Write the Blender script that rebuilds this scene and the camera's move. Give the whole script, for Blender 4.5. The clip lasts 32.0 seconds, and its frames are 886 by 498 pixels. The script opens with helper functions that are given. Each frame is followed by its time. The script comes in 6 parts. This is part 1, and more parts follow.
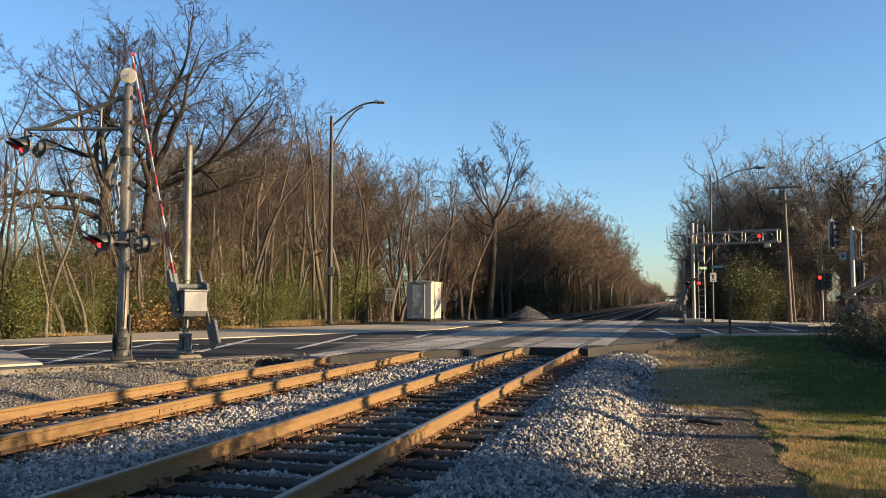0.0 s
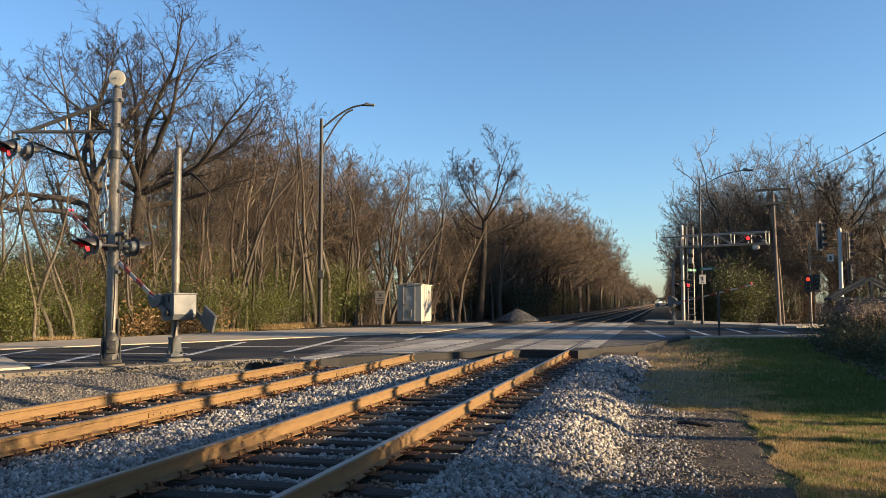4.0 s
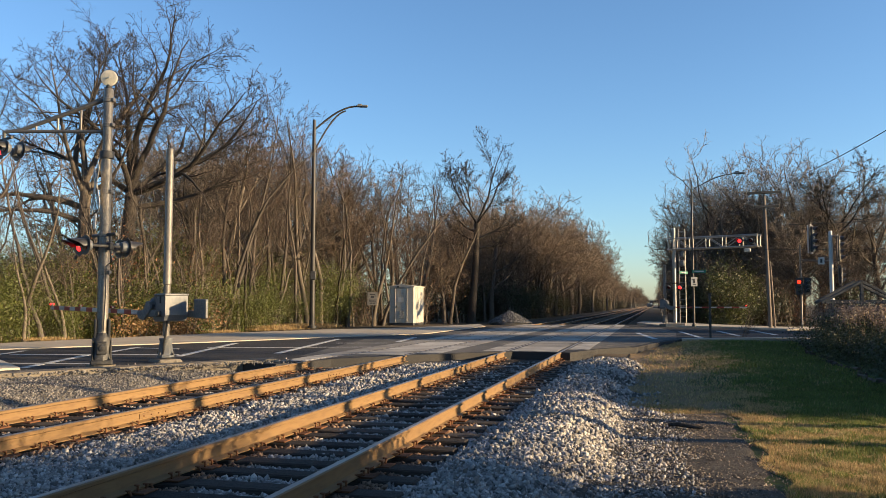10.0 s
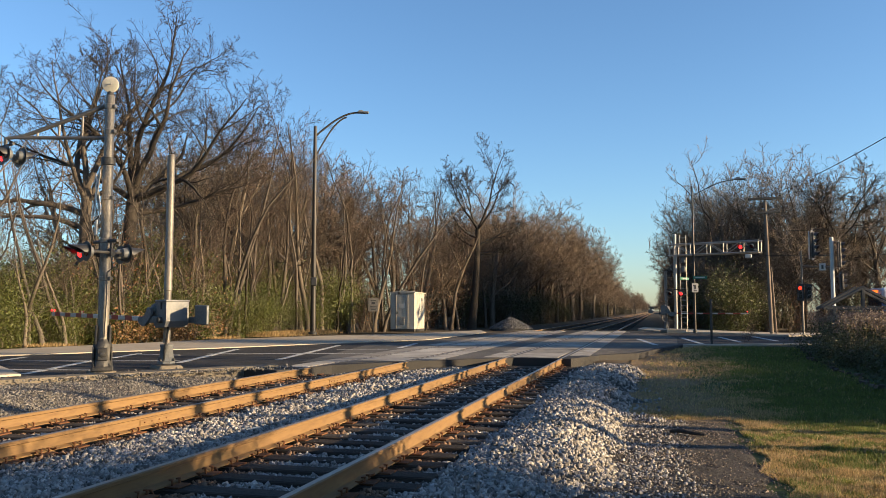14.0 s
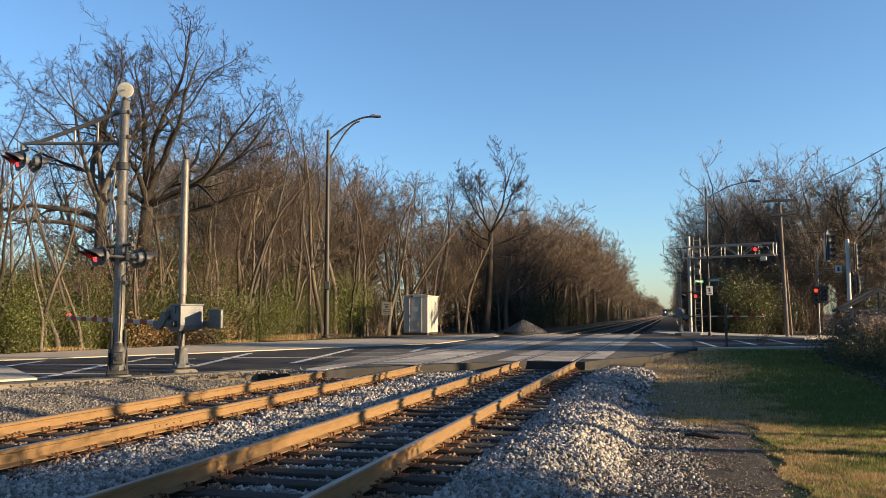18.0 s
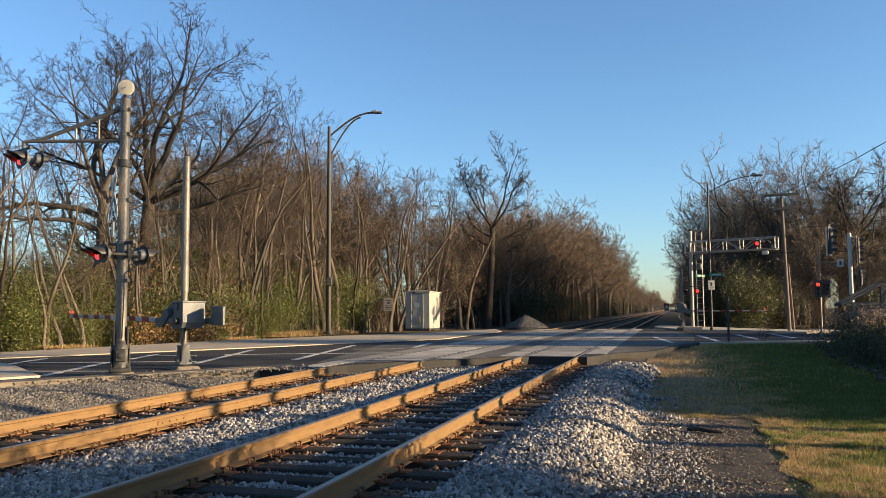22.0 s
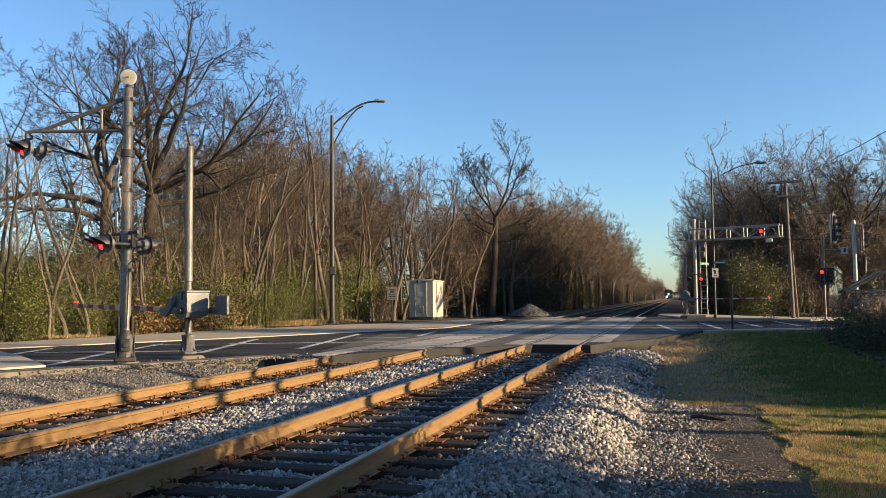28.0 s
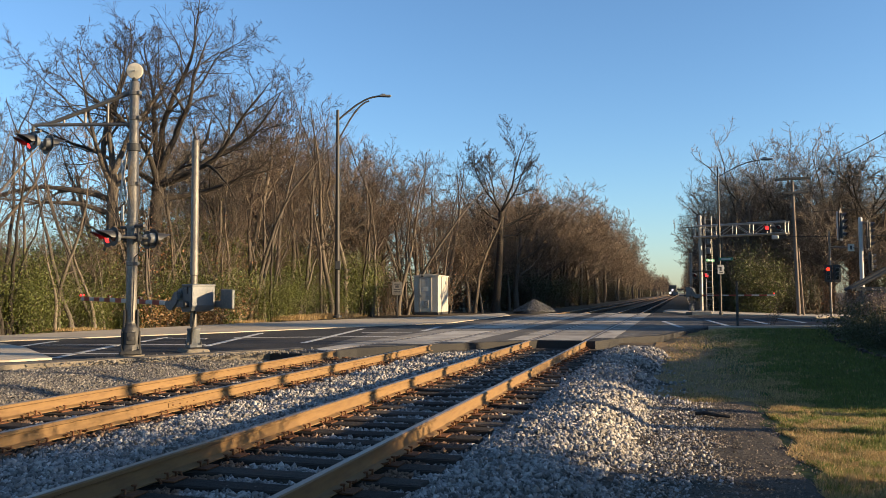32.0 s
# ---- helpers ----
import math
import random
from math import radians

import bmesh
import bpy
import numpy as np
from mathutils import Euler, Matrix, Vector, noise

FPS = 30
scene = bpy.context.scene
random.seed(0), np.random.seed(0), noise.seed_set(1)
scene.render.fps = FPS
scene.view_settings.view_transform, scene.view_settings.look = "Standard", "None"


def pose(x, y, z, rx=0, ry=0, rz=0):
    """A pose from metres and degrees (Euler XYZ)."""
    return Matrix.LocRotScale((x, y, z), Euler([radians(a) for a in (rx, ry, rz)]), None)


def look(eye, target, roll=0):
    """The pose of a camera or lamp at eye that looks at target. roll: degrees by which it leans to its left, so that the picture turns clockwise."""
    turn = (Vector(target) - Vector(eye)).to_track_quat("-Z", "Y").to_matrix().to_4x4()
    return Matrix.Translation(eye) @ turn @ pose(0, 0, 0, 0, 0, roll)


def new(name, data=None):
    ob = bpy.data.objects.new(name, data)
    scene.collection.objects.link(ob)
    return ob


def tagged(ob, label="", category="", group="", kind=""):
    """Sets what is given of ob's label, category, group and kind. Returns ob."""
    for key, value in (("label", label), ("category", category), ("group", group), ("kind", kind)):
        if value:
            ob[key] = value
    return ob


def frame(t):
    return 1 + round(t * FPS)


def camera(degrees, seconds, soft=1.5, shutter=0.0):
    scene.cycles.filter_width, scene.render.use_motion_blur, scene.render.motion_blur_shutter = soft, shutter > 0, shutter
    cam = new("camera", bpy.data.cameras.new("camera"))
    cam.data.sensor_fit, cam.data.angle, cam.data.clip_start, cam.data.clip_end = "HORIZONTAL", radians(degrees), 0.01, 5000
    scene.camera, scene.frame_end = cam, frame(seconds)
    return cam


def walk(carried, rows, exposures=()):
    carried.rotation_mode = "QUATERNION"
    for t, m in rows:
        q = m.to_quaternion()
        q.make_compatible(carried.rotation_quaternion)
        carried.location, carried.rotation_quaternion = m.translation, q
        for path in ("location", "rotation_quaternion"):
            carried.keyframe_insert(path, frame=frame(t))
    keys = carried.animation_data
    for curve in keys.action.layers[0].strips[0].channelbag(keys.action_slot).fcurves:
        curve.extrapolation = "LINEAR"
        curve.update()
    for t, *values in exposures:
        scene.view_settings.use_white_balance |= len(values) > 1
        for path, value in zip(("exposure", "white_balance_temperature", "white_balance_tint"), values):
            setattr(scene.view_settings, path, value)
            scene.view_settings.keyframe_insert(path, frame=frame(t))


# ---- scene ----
EYE = 1.28
cam = camera(56.8, 32.0, soft=0.75)
# seconds, and the turns of the camera held by someone standing on one spot
PATH = [
    (0, 93.591, -0.000, 15.723),
    (0.5, 93.561, -0.015, 15.609),
    (1, 93.472, 0.085, 15.443),
    (1.5, 93.419, 0.097, 15.185),
    (2, 93.503, 0.215, 14.981),
    (2.5, 93.702, 0.368, 14.933),
    (3, 93.822, 0.374, 14.905),
    (3.5, 93.753, 0.257, 14.944),
    (5.5, 93.966, 0.018, 15.203),
    (6, 94.022, 0.054, 15.158),
    (6.5, 94.184, -0.017, 14.976),
    (7, 94.316, -0.072, 14.887),
    (7.5, 94.462, -0.105, 14.654),
    (8, 94.528, -0.081, 14.445),
    (8.5, 94.525, -0.030, 14.412),
    (9, 94.422, 0.018, 14.462),
    (9.5, 94.127, -0.015, 14.514),
    (10, 93.884, -0.024, 14.506),
    (10.5, 93.853, -0.069, 14.492),
    (11, 93.857, -0.084, 14.568),
    (11.5, 94.003, 0.029, 14.657),
    (12, 94.149, 0.061, 14.677),
    (12.5, 94.089, 0.025, 14.526),
    (13, 94.075, 0.002, 14.361),
    (13.5, 94.153, 0.016, 14.436),
    (14, 94.311, -0.009, 14.569),
    (14.5, 94.432, -0.121, 14.631),
    (16.5, 94.114, 0.244, 14.983),
    (17, 94.337, 0.245, 15.285),
    (17.5, 94.503, 0.204, 15.444),
    (18, 94.550, 0.114, 15.489),
    (18.5, 94.422, 0.142, 15.493),
    (19, 94.278, 0.135, 15.372),
    (19.5, 94.121, 0.056, 15.307),
    (20, 94.068, 0.076, 15.271),
    (20.5, 94.100, 0.274, 15.186),
    (21, 94.150, 0.293, 15.220),
    (21.5, 94.208, 0.224, 15.424),
    (22, 94.260, 0.389, 15.622),
    (22.5, 94.192, 0.613, 15.693),
    (23, 94.031, 0.675, 15.722),
    (23.5, 93.743, 0.672, 15.704),
    (24, 93.540, 0.609, 15.622),
    (24.5, 93.645, 0.600, 15.621),
    (25, 93.788, 0.482, 15.696),
    (25.5, 93.777, 0.439, 15.768),
    (27.5, 93.536, 0.563, 15.970),
    (28, 93.476, 0.580, 15.871),
    (28.5, 93.310, 0.558, 15.755),
    (29, 93.179, 0.593, 15.814),
    (29.5, 93.120, 0.586, 15.935),
    (30, 93.167, 0.598, 16.121),
    (30.5, 93.179, 0.539, 16.244),
    (31, 93.182, 0.488, 16.357),
    (31.5, 93.169, 0.361, 16.363),
    (32, 93.138, 0.257, 16.216),
]
walk(cam, [(t, pose(0, 0, EYE, rx, ry, rz)) for t, rx, ry, rz in PATH], exposures=[(0, 1.52, 6700, 10), (32, 1.52, 6700, 10)])

# ---- world, sun ----
SUN_UP, SUN_AZ = 11.0, 91.0   # degrees over the horizon; clockwise from +y
world = bpy.data.worlds.new("world")
scene.world = world
world.use_nodes = True
wn = world.node_tree.nodes
sky = wn.new("ShaderNodeTexSky")
sky.sky_type, sky.sun_disc = "NISHITA", False
sky.sun_elevation, sky.sun_rotation = radians(SUN_UP), radians(SUN_AZ)
sky.altitude, sky.air_density, sky.dust_density, sky.ozone_density = 200, 1.0, 0.6, 4.1
wn["Background"].inputs["Strength"].default_value = 0.094
world.node_tree.links.new(sky.outputs[0], wn["Background"].inputs["Color"])
lamp = bpy.data.lights.new("sun", "SUN")
lamp.energy, lamp.angle, lamp.color = 5.0, radians(0.6), (1.0, 0.75, 0.45)
sun = new("sun", lamp)
a, e = radians(SUN_AZ), radians(SUN_UP)
sun.matrix_world = look((200 * math.sin(a), 200 * math.cos(a), 200 * math.tan(e)), (0, 0, 0))


# ---- materials ----
def mat(name, c1, c2=None, scale=3.0, fine=40.0, rough=0.8, metal=0.0, bump=0.15, c3=None, vary=0.0, spots=None, stretch=(1, 1, 1), glow=None):
    """A surface: two colours mixed by coarse noise, a third by fine noise, relief, and a change from piece to piece."""
    m = bpy.data.materials.new(name)
    m.use_nodes = True
    nt = m.node_tree
    nd, ln = nt.nodes, nt.links.new
    b = nd["Principled BSDF"]
    b.inputs["Roughness"].default_value, b.inputs["Metallic"].default_value = rough, metal
    if rough >= 0.8:
        b.inputs["Specular IOR Level"].default_value = 0.2
    c2 = c2 or tuple(v * 0.7 for v in c1)
    tc = nd.new("ShaderNodeTexCoord")
    mp = nd.new("ShaderNodeMapping")
    mp.inputs["Scale"].default_value = stretch
    ln(tc.outputs["Object"], mp.inputs["Vector"])

    def noise_of(s, detail):
        n = nd.new("ShaderNodeTexNoise")
        n.inputs["Scale"].default_value, n.inputs["Detail"].default_value, n.inputs["Roughness"].default_value = s, detail, 0.6
        ln(mp.outputs["Vector"], n.inputs["Vector"])
        return n

    def mixed(fac, x, y):
        n = nd.new("ShaderNodeMix")
        n.data_type = "RGBA"
        ln(fac, n.inputs[0])
        for k, val in ((6, x), (7, y)):
            if isinstance(val, tuple):
                n.inputs[k].default_value = (*val, 1)
            else:
                ln(val, n.inputs[k])
        return n.outputs[2]

    def ramp(src, lo, hi):
        n = nd.new("ShaderNodeMapRange")
        n.inputs["From Min"].default_value, n.inputs["From Max"].default_value = lo, hi
        ln(src, n.inputs["Value"])
        return n.outputs[0]

    big, small = noise_of(scale, 4), noise_of(fine, 3)
    col = mixed(ramp(big.outputs["Fac"], 0.35, 0.65), c1, c2)
    col = mixed(ramp(small.outputs["Fac"], 0.45, 0.75), col, c3 or tuple(v * 0.6 for v in c1))
    if spots:
        sp = noise_of(spots[1], 5)
        col = mixed(ramp(sp.outputs["Fac"], spots[2], spots[2] + 0.06), col, spots[0])
    if vary:
        info = nd.new("ShaderNodeObjectInfo")
        geo = nd.new("ShaderNodeNewGeometry")
        add = nd.new("ShaderNodeMath")
        add.operation = "ADD"
        ln(info.outputs["Random"], add.inputs[0])
        ln(geo.outputs["Random Per Island"], add.inputs[1])
        fr = nd.new("ShaderNodeMath")
        fr.operation = "FRACT"
        ln(add.outputs[0], fr.inputs[0])
        hsv = nd.new("ShaderNodeHueSaturation")
        mr = nd.new("ShaderNodeMapRange")
        mr.inputs["To Min"].default_value, mr.inputs["To Max"].default_value = 1 - vary, 1 + vary
        ln(fr.outputs[0], mr.inputs["Value"])
        ln(mr.outputs[0], hsv.inputs["Value"])
        ln(col, hsv.inputs["Color"])
        col = hsv.outputs[0]
    ln(col, b.inputs["Base Color"])
    if bump:
        bp = nd.new("ShaderNodeBump")
        bp.inputs["Strength"].default_value, bp.inputs["Distance"].default_value = bump, 0.03
        ln(small.outputs["Fac"], bp.inputs["Height"])
        ln(bp.outputs[0], b.inputs["Normal"])
    if glow:
        b.inputs["Emission Color"].default_value, b.inputs["Emission Strength"].default_value = (*glow[:3], 1), glow[3]
    return m


def leaf_mat(name, c1, c2, c3):
    """Thin leaves: a colour for each leaf, some light through them."""
    m = mat(name, c1, c2, 1.5, 12, 0.55, 0, 0, c3, vary=0.45)
    nt = m.node_tree
    b = nt.nodes["Principled BSDF"]
    tr = nt.nodes.new("ShaderNodeBsdfTranslucent")
    mx = nt.nodes.new("ShaderNodeMixShader")
    mx.inputs[0].default_value = 0.35
    nt.links.new(b.inputs["Base Color"].links[0].from_socket, tr.inputs["Color"])
    nt.links.new(b.outputs[0], mx.inputs[1])
    nt.links.new(tr.outputs[0], mx.inputs[2])
    nt.links.new(mx.outputs[0], nt.nodes["Material Output"].inputs["Surface"])
    return m


ASPHALT = mat("asphalt", (0.022, 0.022, 0.023), (0.046, 0.043, 0.04), 0.5, 55, 0.85, 0, 0.4, (0.036, 0.035, 0.034), spots=((0.06, 0.056, 0.05), 1.3, 0.66))
CONCRETE = mat("concrete", (0.42, 0.355, 0.27), (0.31, 0.265, 0.2), 0.8, 30, 0.9, 0, 0.2, (0.33, 0.295, 0.245), vary=0.12)
PANEL = mat("crossing_concrete", (0.36, 0.33, 0.28), (0.22, 0.2, 0.172), 1.2, 25, 0.9, 0, 0.25, (0.25, 0.235, 0.21), vary=0.38, spots=((0.12, 0.11, 0.095), 0.9, 0.58))
KERBSTONE = mat("stained_kerb_concrete", (0.17, 0.145, 0.112), (0.11, 0.095, 0.075), 1.6, 25, 0.92, 0, 0.5, (0.2, 0.175, 0.14), spots=((0.07, 0.06, 0.05), 2.2, 0.6))
PAINT = mat("road_paint", (0.465, 0.465, 0.45), (0.375, 0.375, 0.36), 2.0, 40, 0.75, 0, 0.1, (0.225, 0.225, 0.225))
YELLOW = mat("yellow_paint", (0.62, 0.42, 0.06), (0.45, 0.33, 0.1), 3.0, 30, 0.75, 0, 0.1, (0.35, 0.3, 0.2))
SOIL = mat("soil", (0.068, 0.0496, 0.032), (0.096, 0.072, 0.0416), 0.25, 9, 0.95, 0, 0.6, (0.056, 0.044, 0.032))
LAWN = mat("lawn", (0.044, 0.062, 0.016), (0.07, 0.075, 0.024), 0.45, 14, 0.95, 0, 0.7, (0.03, 0.036, 0.012), spots=((0.09, 0.075, 0.034), 0.7, 0.64))
WORN = mat("worn_earth", (0.23, 0.155, 0.082), (0.16, 0.11, 0.056), 0.6, 18, 0.95, 0, 0.8, (0.1, 0.072, 0.042), spots=((0.08, 0.08, 0.028), 1.1, 0.62))
PATHM = mat("gravel_path", (0.062, 0.052, 0.041), (0.032, 0.028, 0.023), 1.6, 38, 0.95, 0, 1.0, (0.11, 0.098, 0.082), spots=((0.025, 0.021, 0.017), 2.4, 0.58))
# Ballast beyond the crossing, with the wood's shade put into its colour.
BEDFAR_SHADE = mat("shaded_ballast", (0.05, 0.045, 0.04), (0.035, 0.032, 0.029), 0.8, 14, 0.95, 0, 0.6, (0.07, 0.062, 0.055))
# Dark on purpose: shade in the gaps between stones is put into colour.
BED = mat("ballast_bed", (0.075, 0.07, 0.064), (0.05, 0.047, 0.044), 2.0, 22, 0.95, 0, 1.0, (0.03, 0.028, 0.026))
GRAVEL = mat("grey_gravel", (0.20, 0.185, 0.165), (0.13, 0.12, 0.108), 6, 50, 0.9, 0, 0.2, (0.09, 0.082, 0.072), vary=0.5)
PATHSTONE = mat("path_stone", (0.20, 0.165, 0.13), (0.12, 0.10, 0.08), 6, 50, 0.9, 0, 0.2, vary=0.6)
# Darker copy of the ballast stone; the heap's shade is in its colour.
HEAPSTONE_SHADED = mat("shaded_heap_stone", (0.15, 0.145, 0.14), (0.10, 0.098, 0.096), 6, 50, 0.9, 0, 0.2, vary=0.5)
STONE = mat("ballast_stone", (0.32, 0.30, 0.277), (0.19, 0.18, 0.17), 6.0, 50, 0.9, 0, 0.2, (0.165, 0.15, 0.132), vary=0.6)
RUSTY = mat("stone_rust", (0.19, 0.122, 0.08), (0.13, 0.082, 0.055), 6.0, 50, 0.9, 0, 0.2, (0.09, 0.0675, 0.0525), vary=0.4)
PLATESTONE = mat("brown_stone", (0.12, 0.09, 0.07), (0.08, 0.062, 0.05), 4, 30, 0.9, 0, 0.3, vary=0.4)
RAIL = mat("rail_rust", (0.182, 0.106, 0.038), (0.138, 0.079, 0.029), 0.9, 30, 0.72, 0.0, 0.12, (0.115, 0.062, 0.024), stretch=(1, 0.15, 1))
STEEL = mat("rail_head", (0.34, 0.30, 0.26), (0.27, 0.22, 0.18), 2, 40, 0.38, 0.7, 0.04, (0.22, 0.17, 0.13), stretch=(6, 0.2, 1))
PLATE = mat("rusty_plate", (0.165, 0.07, 0.03), (0.1, 0.045, 0.023), 5, 50, 0.85, 0.0, 0.3, (0.055, 0.03, 0.017), vary=0.3)
TIE = mat("creosoted_wood", (0.044, 0.036, 0.0304), (0.028, 0.024, 0.0208), 3, 30, 0.9, 0, 0.5, (0.068, 0.056, 0.044), vary=0.35, stretch=(0.4, 3, 3))
GALV = mat("galvanised_steel", (0.145, 0.13, 0.112), (0.108, 0.098, 0.086), 1.5, 25, 0.5, 0.35, 0.05, (0.221, 0.204, 0.17), spots=((0.17, 0.111, 0.068), 2.0, 0.66), stretch=(2, 2, 0.5))
ALUM = mat("bare_aluminium", (0.35, 0.336, 0.301), (0.294, 0.28, 0.252), 2, 25, 0.45, 0.6, 0.05, (0.245, 0.231, 0.21))
DARKSTEEL = mat("dark_cast_steel", (0.042, 0.042, 0.041), (0.028, 0.028, 0.028), 3, 25, 0.6, 0.3, 0.1, (0.06, 0.055, 0.05))
ARMSTEEL = mat("dull_dark_steel", (0.085, 0.088, 0.09), (0.06, 0.062, 0.064), 2, 22, 0.55, 0.25, 0.06, (0.11, 0.1, 0.09))
BROWNPOLE = mat("bronze_painted_steel", (0.018, 0.015, 0.012), (0.013, 0.011, 0.009), 2, 20, 0.55, 0.1, 0.05, (0.032, 0.027, 0.022))
BLACK = mat("black_paint", (0.018, 0.018, 0.02), (0.03, 0.03, 0.03), 3, 30, 0.5, 0, 0.05, (0.012, 0.012, 0.012))
GREYBOX = mat("grey_enamel", (0.115, 0.122, 0.128), (0.095, 0.101, 0.106), 2.5, 20, 0.5, 0.1, 0.04, (0.14, 0.14, 0.135))
BLUEGREY = mat("weathered_grey_steel", (0.10, 0.115, 0.125), (0.07, 0.083, 0.09), 3, 20, 0.55, 0.2, 0.06, (0.176, 0.176, 0.16))
CABIN = mat("cabinet_paint", (0.376, 0.352, 0.296), (0.336, 0.312, 0.264), 0.8, 18, 0.6, 0, 0.04, (0.288, 0.264, 0.224), stretch=(2, 2, 0.6))
CABDARK = mat("cabinet_trim", (0.27, 0.255, 0.22), (0.2, 0.19, 0.17), 3, 20, 0.7)
WHITE = mat("white_sheet", (0.464, 0.444, 0.4), (0.4, 0.38, 0.344), 2, 20, 0.5, 0, 0.03, (0.4, 0.384, 0.352))
CREAM = mat("cream_disc", (0.624, 0.56, 0.416), (0.56, 0.504, 0.376), 4, 20, 0.5, 0, 0.03, (0.44, 0.4, 0.32))
REDS = mat("red_sheeting", (0.288, 0.036, 0.024), (0.224, 0.028, 0.02), 4, 30, 0.5, 0, 0.04, (0.16, 0.024, 0.016))
WHITES = mat("white_sheeting", (0.496, 0.464, 0.416), (0.4, 0.368, 0.336), 4, 30, 0.5, 0, 0.04, (0.288, 0.264, 0.24))
GREENSIGN = mat("green_sign", (0.016, 0.176, 0.104), (0.012, 0.136, 0.08), 4, 30, 0.5)
LENS_ON = mat("lit_red_lens", (0.5, 0.02, 0.02), (0.4, 0.02, 0.02), 8, 60, 0.3, 0, 0, glow=(1.0, 0.02, 0.02, 1.5))
LENS_OFF = mat("unlit_red_lens", (0.07, 0.006, 0.006), (0.05, 0.004, 0.004), 8, 60, 0.25, 0, 0)
SIGNAL_ON = mat("lit_signal_lens", (0.5, 0.05, 0.02), (0.4, 0.04, 0.02), 8, 60, 0.3, 0, 0, glow=(1.0, 0.025, 0.008, 1.5))
SIGNAL_OFF = mat("unlit_signal_lens", (0.03, 0.03, 0.028), (0.02, 0.02, 0.02), 8, 60, 0.25, 0, 0)
HEADLIGHT = mat("train_headlight", (0.9, 0.9, 0.8), (0.9, 0.9, 0.8), 2, 10, 0.4, 0, 0, glow=(1.0, 0.93, 0.75, 9.0))
PALEBARK = mat("pale_bark", (0.13, 0.106, 0.082), (0.085, 0.07, 0.055), 1.2, 14, 0.95, 0, 0.8, (0.07, 0.06, 0.048), vary=0.35, stretch=(3, 3, 0.6))
BARK = mat("grey_brown_bark", (0.095, 0.08, 0.066), (0.064, 0.053, 0.044), 1.2, 14, 0.95, 0, 0.7, (0.11, 0.094, 0.08), vary=0.25, stretch=(3, 3, 0.6))
OAKBARK = mat("dark_oak_bark", (0.04, 0.034, 0.029), (0.026, 0.022, 0.019), 1.2, 14, 0.95, 0, 0.8, (0.056, 0.047, 0.038), vary=0.2, stretch=(3, 3, 0.6))
# Lighter than the other twigs: sun the right wood lacks, put into colour.
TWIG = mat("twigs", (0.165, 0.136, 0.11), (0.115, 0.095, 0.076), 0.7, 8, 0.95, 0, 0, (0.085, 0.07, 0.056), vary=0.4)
TWIGDARK = mat("dark_twigs", (0.038, 0.032, 0.028), (0.028, 0.024, 0.021), 0.7, 8, 0.95, 0, 0, (0.033, 0.027, 0.022), vary=0.2)
TWIGRED = mat("reddish_twigs", (0.085, 0.06, 0.045), (0.062, 0.045, 0.034), 0.7, 8, 0.95, 0, 0, (0.055, 0.04, 0.03), vary=0.4)
TWIGBROWN = mat("brown_twigs", (0.058, 0.048, 0.04), (0.042, 0.035, 0.03), 0.7, 8, 0.95, 0, 0, (0.036, 0.03, 0.025), vary=0.4)
# Far woods: sunlight they lack is put into this lighter tan-brown.
TWIGFAR_LIT = mat("lightened_far_twigs", (0.15, 0.112, 0.082), (0.105, 0.08, 0.06), 0.7, 8, 0.95, 0, 0, (0.075, 0.058, 0.044), vary=0.4)
POLEWOOD = mat("pole_wood", (0.19, 0.155, 0.127), (0.14, 0.116, 0.097), 1, 20, 0.9, 0, 0.4, (0.125, 0.1, 0.082), stretch=(6, 6, 0.4))
TIMBER = mat("grey_timber", (0.07, 0.072, 0.072), (0.05, 0.052, 0.052), 1.5, 20, 0.9, 0, 0.3, (0.06, 0.06, 0.06), stretch=(0.5, 4, 4))
MAROON = mat("maroon_board", (0.07, 0.015, 0.022), (0.05, 0.012, 0.018), 2, 20, 0.6)
LEAF_GREEN = leaf_mat("honeysuckle_leaves", (0.092, 0.11, 0.022), (0.042, 0.06, 0.0135), (0.15, 0.138, 0.032))
LEAF_DARK = leaf_mat("dark_green_leaves", (0.046, 0.058, 0.02), (0.032, 0.041, 0.015), (0.08, 0.07, 0.028))
LEAF_BROWNGREEN = leaf_mat("sparse_brown_green_leaves", (0.06, 0.055, 0.028), (0.042, 0.038, 0.022), (0.09, 0.064, 0.036))
LEAF_OLIVE = leaf_mat("olive_leaves", (0.075, 0.09, 0.023), (0.05, 0.062, 0.017), (0.11, 0.105, 0.032))
LEAF_TAN = leaf_mat("dry_tan_leaves", (0.255, 0.153, 0.0638), (0.204, 0.111, 0.0425), (0.306, 0.204, 0.102))
LEAF_RUST = leaf_mat("dry_rust_leaves", (0.19, 0.085, 0.04), (0.14, 0.065, 0.035), (0.24, 0.13, 0.06))
STRAW = leaf_mat("straw_grass", (0.357, 0.246, 0.111), (0.289, 0.187, 0.0765), (0.238, 0.17, 0.0765))
BLADE = leaf_mat("lawn_blades", (0.12, 0.155, 0.027), (0.075, 0.105, 0.018), (0.17, 0.17, 0.04))
BLADE_DRY = leaf_mat("dry_lawn_blades", (0.43, 0.29, 0.14), (0.33, 0.22, 0.1), (0.29, 0.23, 0.085))
PLUME = leaf_mat("dry_seed_heads", (0.17, 0.125, 0.095), (0.125, 0.09, 0.068), (0.22, 0.17, 0.13))
